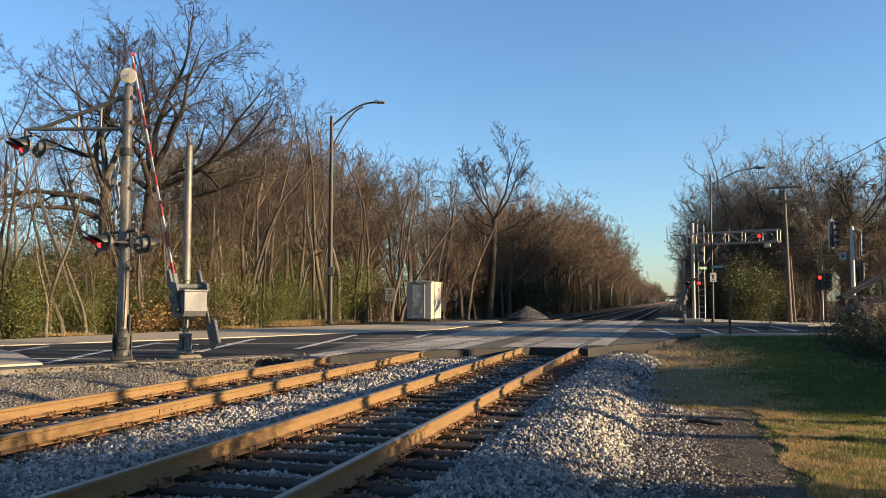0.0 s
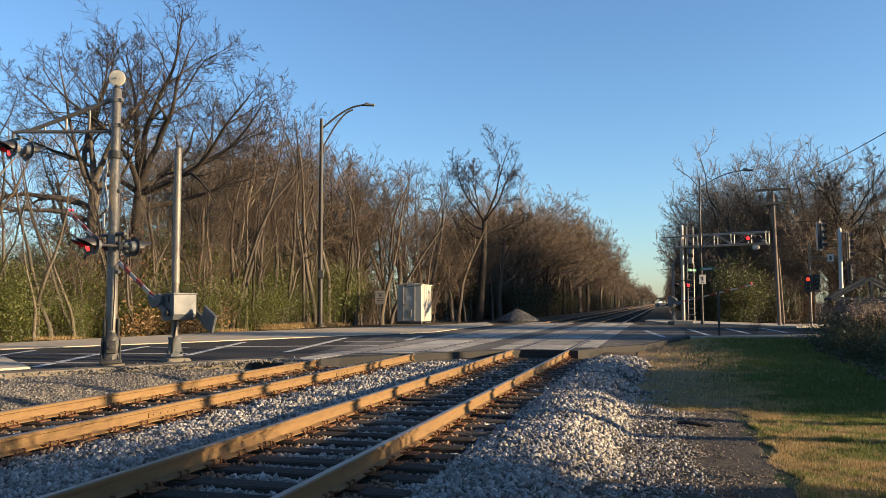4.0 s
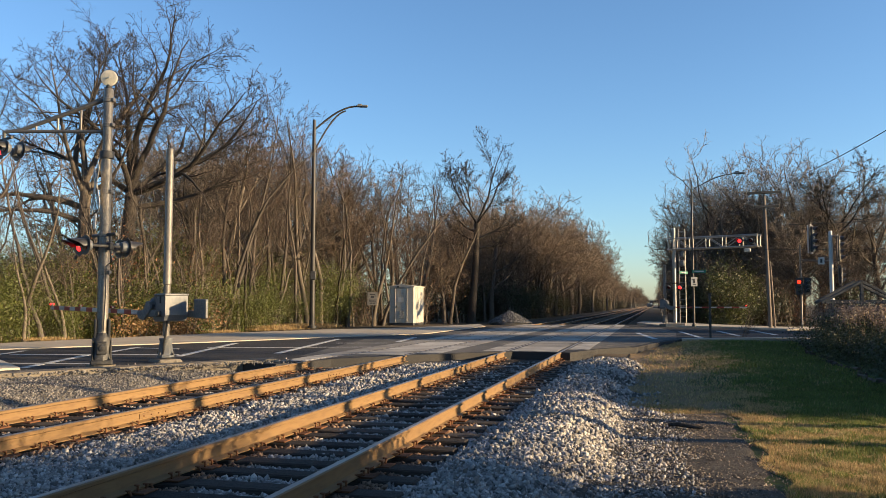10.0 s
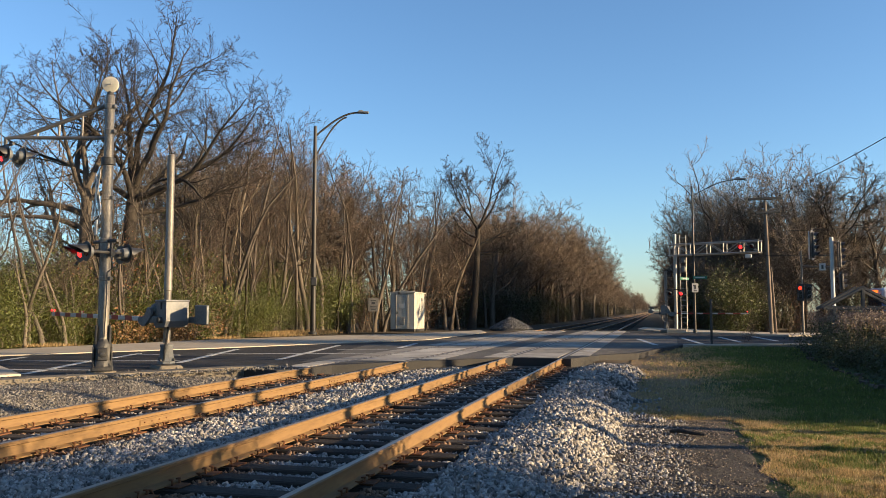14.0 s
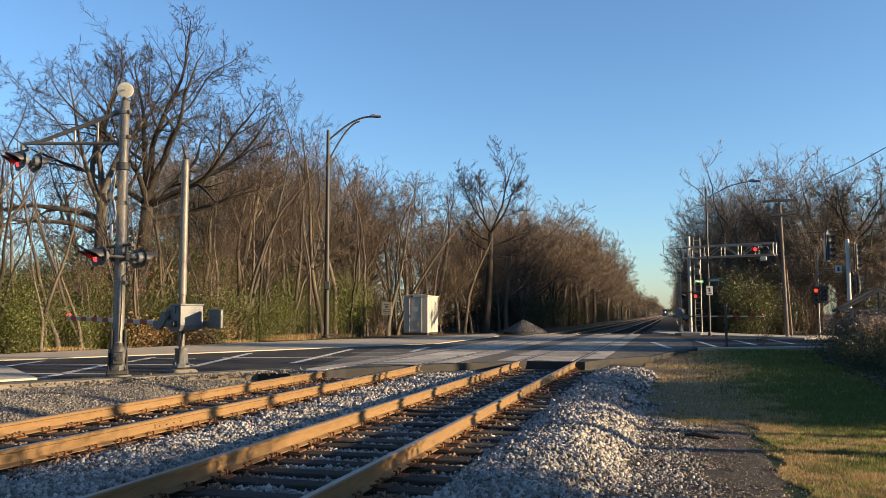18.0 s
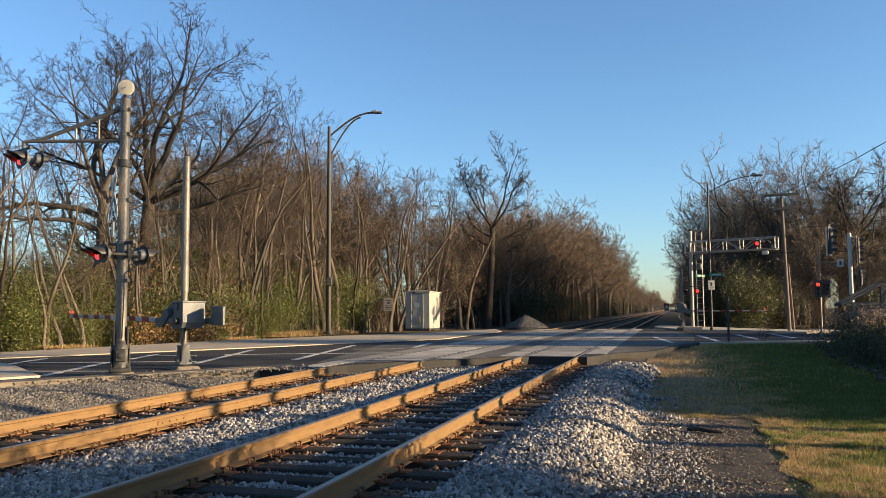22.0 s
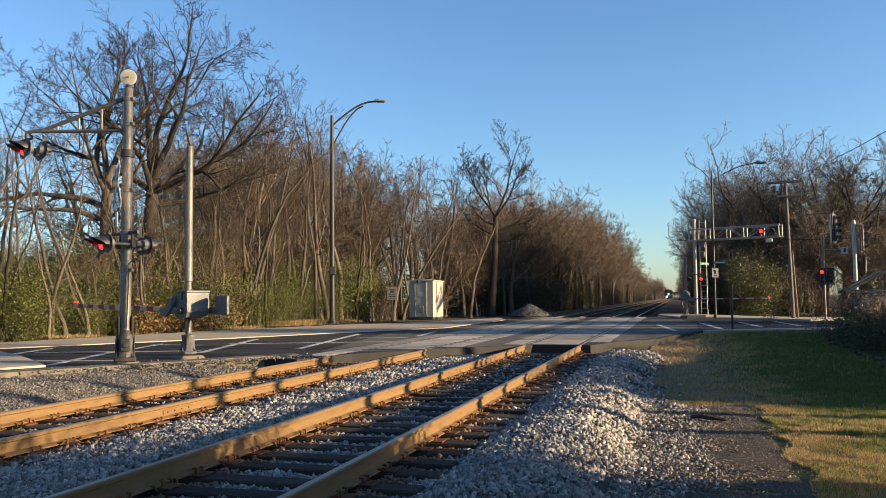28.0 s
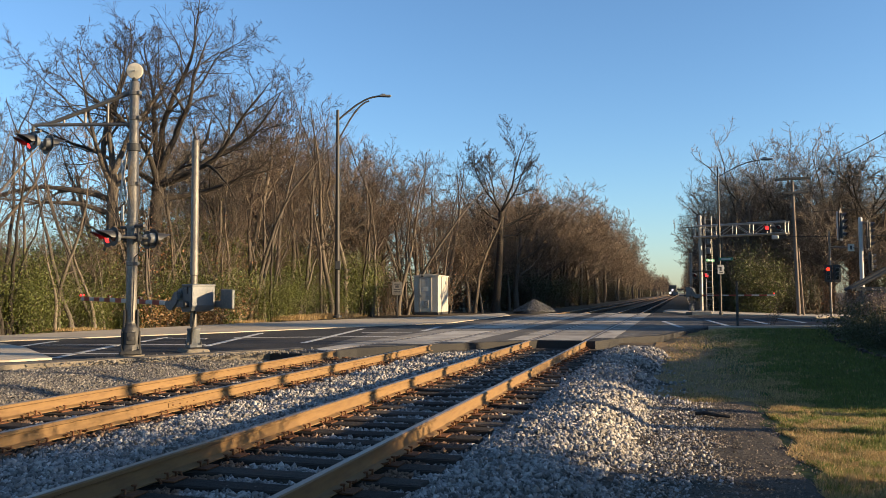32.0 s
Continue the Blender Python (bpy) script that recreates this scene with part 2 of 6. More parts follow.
GLASS = mat("dark_glass", (0.02, 0.024, 0.03), (0.015, 0.018, 0.022), 2, 20, 0.08, 0, 0)
RUBBER = mat("tyre_rubber", (0.02, 0.02, 0.02), (0.03, 0.03, 0.03), 5, 40, 0.9)
BUSWHITE = mat("bus_white", (0.42, 0.46, 0.52), (0.38, 0.42, 0.48), 1, 10, 0.35, 0, 0.01)
BUSBLUE = mat("bus_blue", (0.03, 0.09, 0.22), (0.025, 0.08, 0.19), 1, 10, 0.35, 0, 0.01)
LEDSIGN = mat("orange_display", (0.1, 0.03, 0.01), (0.08, 0.02, 0.01), 30, 90, 0.5, 0, 0, glow=(1.0, 0.13, 0.015, 0.9))
HAZEWOOD = mat("distant_overpass_concrete", (0.05, 0.05, 0.05), (0.04, 0.04, 0.04), 0.1, 1, 0.9)


# ---- mesh tools ----
class Geo:
    """Vertices and faces that become one mesh."""

    def __init__(self):
        self.v, self.f, self.n = [], [], 0

    def add(self, verts, faces):
        verts = np.asarray(verts, float).reshape(-1, 3)
        self.v.append(verts)
        self.f.extend([[i + self.n for i in face] for face in faces])
        self.n += len(verts)
        return self

    def box(self, c, s, bevel=0.0, m=None):
        hx, hy, hz = s[0] / 2, s[1] / 2, s[2] / 2
        if bevel <= 0:
            v = [(x, y, z) for x in (-hx, hx) for y in (-hy, hy) for z in (-hz, hz)]
            f = [(0, 1, 3, 2), (4, 6, 7, 5), (0, 4, 5, 1), (2, 3, 7, 6), (0, 2, 6, 4), (1, 5, 7, 3)]
        else:
            b = min(bevel, hx * 0.9, hy * 0.9, hz * 0.9)
            v, idx = [], {}
            for sx in (-1, 1):
                for sy in (-1, 1):
                    for sz in (-1, 1):
                        for k in range(3):
                            p = [sx * hx, sy * hy, sz * hz]
                            for j in range(3):
                                if j != k:
                                    p[j] -= (sx, sy, sz)[j] * b
                            idx[sx, sy, sz, k] = len(v)
                            v.append(p)
            f = []
            order = [(-1, -1), (1, -1), (1, 1), (-1, 1)]
            for k in range(3):
                for sgn in (-1, 1):
                    face = []
                    for o in order:
                        q = list(o)
                        q.insert(k, sgn)
                        face.append(idx[q[0], q[1], q[2], k])
                    if (sgn > 0) == (k == 1):
                        face = face[::-1]
                    f.append(face)
            for k in range(3):
                i, j = [q for q in range(3) if q != k]
                for si in (-1, 1):
                    for sj in (-1, 1):
                        lo, hi = [0, 0, 0], [0, 0, 0]
                        lo[k], hi[k], lo[i], hi[i], lo[j], hi[j] = -1, 1, si, si, sj, sj
                        f.append([idx[(*lo, i)], idx[(*hi, i)], idx[(*hi, j)], idx[(*lo, j)]])
            for sx in (-1, 1):
                for sy in (-1, 1):
                    for sz in (-1, 1):
                        f.append([idx[sx, sy, sz, 0], idx[sx, sy, sz, 1], idx[sx, sy, sz, 2]])
        v = np.asarray(v, float)
        if m is not None:
            v = v @ np.array(m.to_3x3()).T
        return self.add(v + np.asarray(c, float), f)

    def tube(self, pts, rad, sides=8, caps=True):
        pts = np.asarray(pts, float)
        rad = np.broadcast_to(np.asarray(rad, float), (len(pts),))
        n = len(pts)
        d = np.gradient(pts, axis=0)
        whole = pts[-1] - pts[0]
        d = np.where(np.linalg.norm(d, axis=1, keepdims=True) < 1e-9, whole, d)
        d /= np.linalg.norm(d, axis=1, keepdims=True) + 1e-12
        ref = np.array([0.0, 0, 1]) if abs(whole[2]) < 0.8 * np.linalg.norm(whole) else np.array([1.0, 0, 0])
        u = np.cross(d, ref)
        u /= np.linalg.norm(u, axis=1, keepdims=True) + 1e-12
        w = np.cross(d, u)
        a = np.arange(sides) * 2 * np.pi / sides
        ring = pts[:, None] + rad[:, None, None] * (np.cos(a)[None, :, None] * u[:, None] + np.sin(a)[None, :, None] * w[:, None])
        f = []
        for i in range(n - 1):
            for k in range(sides):
                k2 = (k + 1) % sides
                f.append((i * sides + k, (i + 1) * sides + k, (i + 1) * sides + k2, i * sides + k2))
        if caps:
            f.append(list(range(sides)))
            f.append([(n - 1) * sides + k for k in range(sides)][::-1])
        return self.add(ring.reshape(-1, 3), f)

    def turned(self, p, axis, outline, sides=16):
        """A body of revolution: outline of (distance along the axis, radius)."""
        axis = np.asarray(axis, float) / np.linalg.norm(axis)
        ref = np.array([0.0, 0, 1]) if abs(axis[2]) < 0.8 else np.array([1.0, 0, 0])
        u = np.cross(axis, ref)
        u /= np.linalg.norm(u)
        w = np.cross(axis, u)
        a = np.arange(sides) * 2 * np.pi / sides
        circ = np.cos(a)[:, None] * u + np.sin(a)[:, None] * w
        v = np.concatenate([np.asarray(p, float) + axis * s + circ * r for s, r in outline])
        n = len(outline)
        f = [(i * sides + k, (i + 1) * sides + k, (i + 1) * sides + (k + 1) % sides, i * sides + (k + 1) % sides) for i in range(n - 1) for k in range(sides)]
        f += [list(range(sides)), [(n - 1) * sides + k for k in range(sides)][::-1]]
        return self.add(v, f)

    def slab(self, pts, z0, z1):
        """A plate of the outline pts, from z0 up to z1 (numbers, or one z1 for each point)."""
        n = len(pts)
        top = z1 if isinstance(z1, (list, tuple)) else [z1] * n
        area = sum(pts[i][0] * pts[(i + 1) % n][1] - pts[(i + 1) % n][0] * pts[i][1] for i in range(n))
        order = list(range(n)) if area > 0 else list(range(n))[::-1]
        v = [(pts[i][0], pts[i][1], z0) for i in order] + [(pts[i][0], pts[i][1], top[i]) for i in order]
        f = [list(range(n))[::-1], list(range(n, 2 * n))] + [(i, (i + 1) % n, n + (i + 1) % n, n + i) for i in range(n)]
        return self.add(v, f)

    def prism(self, prof, y0, y1):
        """An (x, z) outline drawn out along y."""
        n = len(prof)
        v = [(x, y0, z) for x, z in prof] + [(x, y1, z) for x, z in prof]
        f = [list(range(n)), list(range(n, 2 * n))[::-1]] + [(i, n + i, n + (i + 1) % n, (i + 1) % n) for i in range(n)]
        return self.add(v, f)

    def mesh(self, name, material, smooth=False):
        me = bpy.data.meshes.new(name)
        v = np.concatenate(self.v) if self.v else np.zeros((0, 3))
        me.from_pydata(v.tolist(), [], self.f)
        me.materials.append(material)
        if smooth:
            me.shade_smooth()
            me.set_sharp_from_angle(angle=radians(40))
        me.update()
        return me


def quick_mesh(name, v, f, material):
    """A large mesh of equal-sided faces, from arrays."""
    me = bpy.data.meshes.new(name)
    v, f = np.asarray(v, np.float32), np.asarray(f, np.int32)
    me.vertices.add(len(v))
    me.vertices.foreach_set("co", v.ravel())
    me.loops.add(f.size)
    me.loops.foreach_set("vertex_index", f.ravel())
    me.polygons.add(len(f))
    me.polygons.foreach_set("loop_start", np.arange(0, f.size, f.shape[1], dtype=np.int32))
    me.materials.append(material)
    me.update(calc_edges=True)
    me.validate()
    return me


def part(name, g, material, parent, label="", smooth=True, at=None, kind=""):
    """Links g as one mesh object under a thing or a part."""
    ob = new(name, g if isinstance(g, bpy.types.Mesh) else g.mesh(name, material, smooth))
    ob.parent = parent
    if at is not None:
        ob.matrix_basis = at
    return tagged(ob, label, kind=kind)


def thing(name, m, label, category, group="", kind=""):
    ob = new(name)
    ob.empty_display_size = 0.2
    ob.matrix_basis = m
    return tagged(ob, label, category, group, kind)


def solid(name, g, material, label="", category="", kind="", group="", smooth=False):
    return tagged(new(name, g if isinstance(g, bpy.types.Mesh) else g.mesh(name, material, smooth)), label, category, group, kind)


def step(a, b, x):
    t = np.clip((x - a) / (b - a), 0, 1)
    return t * t * (3 - 2 * t)


def ripple(x, y, s=1.0):
    return np.sin(x * 1.7 * s + 0.9 * np.sin(y * 1.3 * s)) * np.sin(y * 1.9 * s + 1.1 * np.sin(x * 0.8 * s + 2))


def ground_z(x, y):
    """Height of the ground: lower beside the track, a little higher under the woods."""
    x, y = np.asarray(x, float), np.asarray(y, float)
    low = -0.27 * step(-1.6, -0.4, x) * (1 - step(16, 32, y))
    trench = -0.4 * step(-13.5, -11.5, x) * (1 - step(-1.3, -0.6, x)) * (1 - step(22.5, 24, y)) * (y > -9)
    return -0.14 + 0.11 * step(27.5, 31.5, y) * (1 - step(34, 36, y)) * step(0.3, 1.5, x) + low + trench + 0.02 * ripple(x, y, 0.7) * step(-1, 1, x)


# ---- ground ----
def sheet(name, xs, ys, zf, material):
    X, Y = np.meshgrid(xs, ys)
    v = np.stack([X.ravel(), Y.ravel(), zf(X, Y).ravel()], 1)
    nx, ny = len(xs), len(ys)
    i = (np.arange(ny - 1)[:, None] * nx + np.arange(nx - 1)[None]).ravel()
    return quick_mesh(name, v, np.stack([i, i + 1, i + nx + 1, i + nx], 1), material)


def around(lo, hi, n, far):
    """Coordinates close together from lo to hi and ever farther apart out to far."""
    mid = np.linspace(lo, hi, n)
    out = (far - hi) * (np.linspace(0, 1, 14)[1:] ** 3)
    back = (far + lo) * (np.linspace(0, 1, 14)[1:] ** 3)
    return np.concatenate([(lo - back)[::-1], mid, hi + out])


solid("ground", sheet("ground", around(-30, 14, 110, 2500), around(-10, 60, 160, 2500), ground_z, SOIL), SOIL, "brown soil and leaf litter reaching to the horizon", "ground", "structure")
solid("lawn", sheet("lawn", np.arange(-0.75, 40, 0.35), np.arange(-8, 31.6, 0.35), lambda x, y: ground_z(x, y) + 0.012 - 0.25 * step(26.5, 29, y) * (x < 0.7), LAWN), LAWN, "patchy green and straw-coloured mown lawn", "lawn", "structure")
wxs, wys = np.arange(-0.75, 2.6, 0.12), np.arange(13.0, 29.5, 0.2)
solid("worn_lawn", sheet("worn_lawn", wxs, wys, lambda x, y: ground_z(x, y) + 0.026 - 0.08 * step(1.0, 1.7, x + 0.45 * ripple(x, y, 1.1) + 0.25 * ripple(x, y, 3.3) + 0.05 * (y - 14)), WORN), WORN, "bald brown earth and dead grass at the lawn's edge", "lawn", "structure")
# worn gravel path between the ballast and the lawn, with a ragged edge
pxs, pys = np.arange(-0.9, 1.75, 0.05), np.arange(2, 13.9, 0.06)
solid("gravel_path", sheet("gravel_path", pxs, pys, lambda x, y: ground_z(x, y) + 0.03 - 0.09 * step(1.0, 1.35, x + 0.12 * ripple(x, y, 2.3) + 0.08 * step(7, 12, y)) - 0.09 * step(12.9, 13.6, y + 0.2 * ripple(x, y, 1.9)), PATHM), PATHM, "dark trodden gravel path beside the ballast", "path", "structure")

# ---- road ----
NEAR = [(-38, -33), (-11.36, 13.15), (-9.23, 16.65), (-7.93, 16.29), (-7.42, 18.16), (-6.26, 19.83), (-3.81, 22.33), (-2.24, 22.23), (-1.63, 24.13), (-0.56, 25.73), (0.01, 28.55), (0.93, 32.08), (4.94, 34.28), (60, 62)]
FAR = [(70, 80), (30, 60), (6.34, 43.95), (3.20, 48.20), (1.51, 51.45), (-2.24, 54.76), (-6.83, 53.47), (-9.61, 47.01), (-9.71, 34.58), (-12.43, 29.39), (-14.63, 24.86), (-18.20, 18.86), (-46, -28)]
solid("road", Geo().slab(NEAR + FAR, -0.4, 0.0), ASPHALT, "dark worn asphalt road over the level crossing", "road", "structure")
APRON = [(-46, -28), (-18.20, 18.86), (-14.63, 24.86), (-12.43, 29.39), (-9.71, 34.58), (-9.61, 47.01), (-11.06, 52.28), (-13.06, 43.62), (-16.29, 38.51), (-18.85, 32.00), (-20.77, 21.50), (-50, -24)]
solid("pavement", Geo().slab(APRON, -0.3, 0.028), CONCRETE, "pale concrete apron and kerb beyond the road", "pavement", "structure")
solid("pavement_by_signals", Geo().slab([(-1.22, 56.67), (0.42, 49.84), (3.20, 48.20), (6.34, 43.95), (30, 60.2), (32, 62.5), (6.94, 48.13), (3.55, 53.40), (-0.94, 62.26)], -0.3, 0.08), CONCRETE, "pale concrete pavement under the signal bridge", "pavement", "structure")
kerb_near = solid("kerb_near", Geo().slab([(-38.35, -33), (-11.42, 13.2), (-9.3, 16.7), (-8.66, 17.66), (-8.36, 17.3), (-8.98, 16.33), (-11.06, 12.84), (-38.0, -33.3)], -0.3, 0.045), KERBSTONE, "broken pale concrete kerb beside the gravel", "kerb", "structure")
solid("kerb_lawn", Geo().slab([(0.93, 32.08), (4.94, 34.28), (30, 47.2), (30.2, 46.9), (4.81, 33.43), (0.91, 31.31)], -0.4, 0.03), CONCRETE, "sunlit white concrete kerb along the lawn", "kerb", "structure")

DUSTY = mat("dusty_asphalt", (0.115, 0.105, 0.092), (0.07, 0.066, 0.06), 0.7, 45, 0.9, 0, 0.4, (0.09, 0.084, 0.076), spots=((0.17, 0.15, 0.12), 1.1, 0.6), stretch=(1, 0.35, 1))
solid("crossing_asphalt", Geo().slab([(-8.6, 19.0), (-7.2, 19.2), (-3.7, 22.9), (-2.0, 23.9), (-0.7, 26.2), (-0.15, 29.0), (0.75, 32.4), (0.9, 40), (0.2, 47.5), (-8.8, 47.5), (-9.4, 34.5), (-10.6, 29.5)], -0.1, 0.003), DUSTY, "dusty worn asphalt between the crossing panels", "road", "structure")


def stripe(p, q, w, material=PAINT, name="lane_line", label="white painted line on the asphalt"):
    p, q = Vector((*p, 0)), Vector((*q, 0))
    n = (q - p).normalized().cross(Vector((0, 0, 1))) * (w / 2)
    g = Geo().slab([(p + n)[:2], (q + n)[:2], (q - n)[:2], (p - n)[:2]], 0.001, 0.005)
    return solid(name, g, material, label, "road marking", "structure")


for p, q, w in (
    ((-15.86, 16.43), (-16.94, 19.21), 0.16), ((-15.96, 17.59), (-14.02, 18.13), 0.14), ((-13.64, 15.04), (-11.81, 15.37), 0.14), ((-12.40, 14.03), (-14.02, 18.13), 0.18),
    ((-13.56, 18.26), (-11.85, 18.75), 0.14), ((-14.30, 19.38), (-15.05, 21.66), 0.16), ((-15.10, 21.30), (-13.36, 21.14), 0.14), ((-11.46, 18.13), (-13.51, 24.75), 0.18),
    ((-9.64, 19.88), (-11.42, 28.60), 0.18), ((-12.90, 21.92), (-8.30, 23.56), 0.14), ((-10.30, 25.65), (-8.66, 26.11), 0.14), ((-8.59, 26.99), (-9.13, 30.89), 0.2),
    ((-0.84, 38.56), (-0.04, 31.81), 0.2), ((1.11, 40.72), (1.69, 33.37), 0.2), ((2.92, 42.09), (3.33, 35.59), 0.2), ((4.59, 43.46), (4.94, 37.32), 0.2), ((-2.97, 48.88), (-1.54, 49.28), 0.2),
):
    stripe(p, q, w)
solid("traffic_island", Geo().slab([(-19.36, 18.83), (-16.57, 17.17), (-15.14, 16.20), (-12.13, 13.65), (-12.50, 12.97), (-20, 8), (-24, 10)], -0.2, 0.04), CONCRETE, "pale concrete island beside the lanes", "kerb", "structure")
stripe((-10.42, 33.00), (-10.23, 36.71), 0.5, YELLOW, "kerb_nose", "yellow painted nose of the kerb")

# ---- tracks ----
RAILS = (-7.66, -6.155, -4.012, -2.507)
RAIL_PROFILE = [(-0.07, -0.168), (0.07, -0.168), (0.07, -0.157), (0.012, -0.135), (0.009, -0.045), (0.036, -0.034), (0.037, -0.008), (0.028, 0.0), (-0.028, 0.0), (-0.037, -0.008), (-0.036, -0.034), (-0.009, -0.045), (-0.012, -0.135), (-0.07, -0.157)]
tie_mesh = Geo().box((0, 0, -0.09), (2.6, 0.23, 0.18), 0.012).mesh("tie", TIE)
plate_mesh = Geo().box((0, 0, 0.008), (0.36, 0.19, 0.016), 0.004).mesh("tie_plate", PLATE)
g = Geo()
g.box((0, 0, 0.012), (0.016, 0.016, 0.06), 0.003)
g.box((-0.01, 0, 0.043), (0.04, 0.028, 0.014), 0.005)
spike_mesh = g.mesh("spike", PLATE)
g = Geo()
g.tube([(-0.10, 0, -0.02), (-0.085, 0, 0.012), (0, 0, 0.006), (0.085, 0, 0.018), (0.112, 0, 0.03), (0.105, 0, 0.042)], [0.010, 0.013, 0.012, 0.013, 0.011, 0.008], 5)
anchor_mesh = g.mesh("rail_anchor", PLATE)

rng = np.random.default_rng(7)
END = (18.2, 22.2)
for t_no in (0, 1):
    mid = (RAILS[2 * t_no] + RAILS[2 * t_no + 1]) / 2
    track = thing("railway_track", pose(mid, 0, 0), "rusty railway track on dark wooden ties in grey ballast", "railway track", "tracks")
    for s in (-1, 1):
        ox = 0.7525 * s
        rail = part("rail", Geo().prism([(x + ox, z) for x, z in RAIL_PROFILE], -20, 900), RAIL, track, "rust-orange steel rail", smooth=False)
        part("rail_head", Geo().prism([(ox - 0.027, 0.0005), (ox + 0.027, 0.0005), (ox + 0.022, 0.004), (ox - 0.022, 0.004)], -20, 900), STEEL, rail, "worn grey running surface", smooth=False)
    for k, y in enumerate(np.arange(2.2, END[t_no], 0.5)):
        y += rng.uniform(-0.03, 0.03)
        tie = part("tie", tie_mesh, TIE, track, at=pose(rng.uniform(-0.04, 0.04), y, -0.185 + rng.uniform(-0.006, 0.004), 0, 0, rng.uniform(-1.2, 1.2)))
        for s in (-1, 1):
            ox = 0.7525 * s
            part("tie_plate", plate_mesh, PLATE, track, at=pose(ox, y, -0.185, 0, 0, rng.uniform(-1, 1)))
            for sx, sy in ((-1, -0.06), (1, 0.06), (1, -0.05)):
                part("spike", spike_mesh, PLATE, track, at=pose(ox + sx * 0.092, y + sy, -0.178 + rng.uniform(0, 0.015), rng.uniform(-8, 8), rng.uniform(-6, 6), 0 if sx > 0 else 180))
            if k % 2 == t_no % 2:
                for sy in (-0.14, 0.14):
                    part("rail_anchor", anchor_mesh, PLATE, track, at=pose(ox, y + sy, -0.166, 0, 0, 180 if s < 0 else 0))
    g = Geo()
    for y in np.arange(56, 190, 0.62):
        g.box((0, y, -0.2), (2.6, 0.26, 0.16))
    part("tie", g, TIE, track, "dark wooden ties beyond the crossing", smooth=False, kind="stuff")

# splice bars on the nearest joints
for rx, ry in ((-6.155, 9.2), (-6.155, 15.2)):
    bar = thing("splice_bar", pose(rx, ry, -0.09), "rusty bolted splice bar on the web of a rail", "rail joint")
    part("bar", Geo().box((0.017, 0, 0), (0.014, 0.62, 0.06), 0.004), RAIL, bar)
    for k in range(4):
        part("bolt", Geo().turned((0.024, -0.23 + k * 0.153, 0), (1, 0, 0), [(0, 0.010), (0.008, 0.010), (0.012, 0.007)], 6), PLATE, bar)

def near_edge(x):
    """Where the road begins, along the track."""
    return float(np.interp(x, [q[0] for q in NEAR[1:10]], [q[1] for q in NEAR[1:10]]))


# crossing panels between and beside the rails, one by one
for t_no, (r0, r1) in enumerate(((RAILS[0], RAILS[1]), (RAILS[2], RAILS[3]))):
    crossing = thing("crossing_surface", pose(0, 0, 0), "grey concrete crossing panels between the rails", "level crossing", "crossing surfaces", "structure")
    ln_ = 2.42
    for x0, x1 in ((r0 + 0.11, r1 - 0.11), (r0 - 0.66, r0 - 0.075), (r1 + 0.075, r1 + 0.66)):
        y = max(near_edge(x0), near_edge(x1)) + 0.3
        while y < 51.5:
            part("panel", Geo().box(((x0 + x1) / 2, y + ln_ / 2, -0.09), (x1 - x0, ln_ - 0.03, 0.19 + rng.uniform(-0.004, 0.006)), 0.012), PANEL, crossing, smooth=False)
            y += ln_


# ---- ballast ----
def bed_z(x, y):
    """Top of the ballast: full between the ties, heaped at the shoulder, sloping to the path."""
    x, y = np.asarray(x, float), np.asarray(y, float)
    z = -0.25 + 0.07 * (step(-6.2, -5.7, x) * (1 - step(-4.7, -4.3, x))) + 0.075 * step(-2.1, -1.5, x)
    z = z + 0.185 * (1 - step(-9.9, -8.2, x))
    toe = -0.42 + 0.05 * ripple(x, y, 1.4)
    edge = step(-1.15, -0.35, x + 0.14 * ripple(0.3 * x, y, 1.1) - 0.25 * step(16, 21, y))
    z = z * (1 - edge) + toe * edge
    z = z + 0.07 * step(7.5, 9.5, y) * (1 - step(12, 13.5, y)) * step(-1.9, -1.2, x) * (1 - step(-0.7, -0.4, x))
    z = z + 0.09 * step(14, 18, y) * (1 - step(20.5, 22.5, y)) * step(-2.1, -1.4, x) * (1 - step(-0.9, -0.4, x))
    return z + 0.018 * ripple(x, y, 3.1)


BX = np.concatenate([np.arange(-14, -9, 0.3), np.arange(-9, 0.1, 0.09)])
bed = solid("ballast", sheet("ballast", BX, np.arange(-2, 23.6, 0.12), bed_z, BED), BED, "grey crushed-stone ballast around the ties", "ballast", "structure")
VERGE = mat("dusty_gravel", (0.17, 0.155, 0.135), (0.11, 0.1, 0.088), 1.3, 60, 0.95, 0, 0.9, (0.075, 0.068, 0.06), spots=((0.06, 0.054, 0.046), 3.0, 0.6))
solid("gravel_verge", sheet("gravel_verge", np.arange(-16, -8.2, 0.12), np.arange(4, 17.6, 0.12), lambda x, y: bed_z(x, y) + 0.004 - 0.3 * step(-8.75, -8.45, x) - 0.35 * step(-0.35, -0.05, y - (17.3 + 1.64 * (x + 8.7))), VERGE), VERGE, "fine dusty grey gravel beside the road", "gravel", "structure")
solid("ballast_beyond", Geo().prism([(-10.2, -0.32), (-9, -0.2), (-1.6, -0.2), (-0.6, -0.32)], 54.5, 900), BEDFAR_SHADE, "grey ballast running on beyond the crossing", "ballast", "structure")


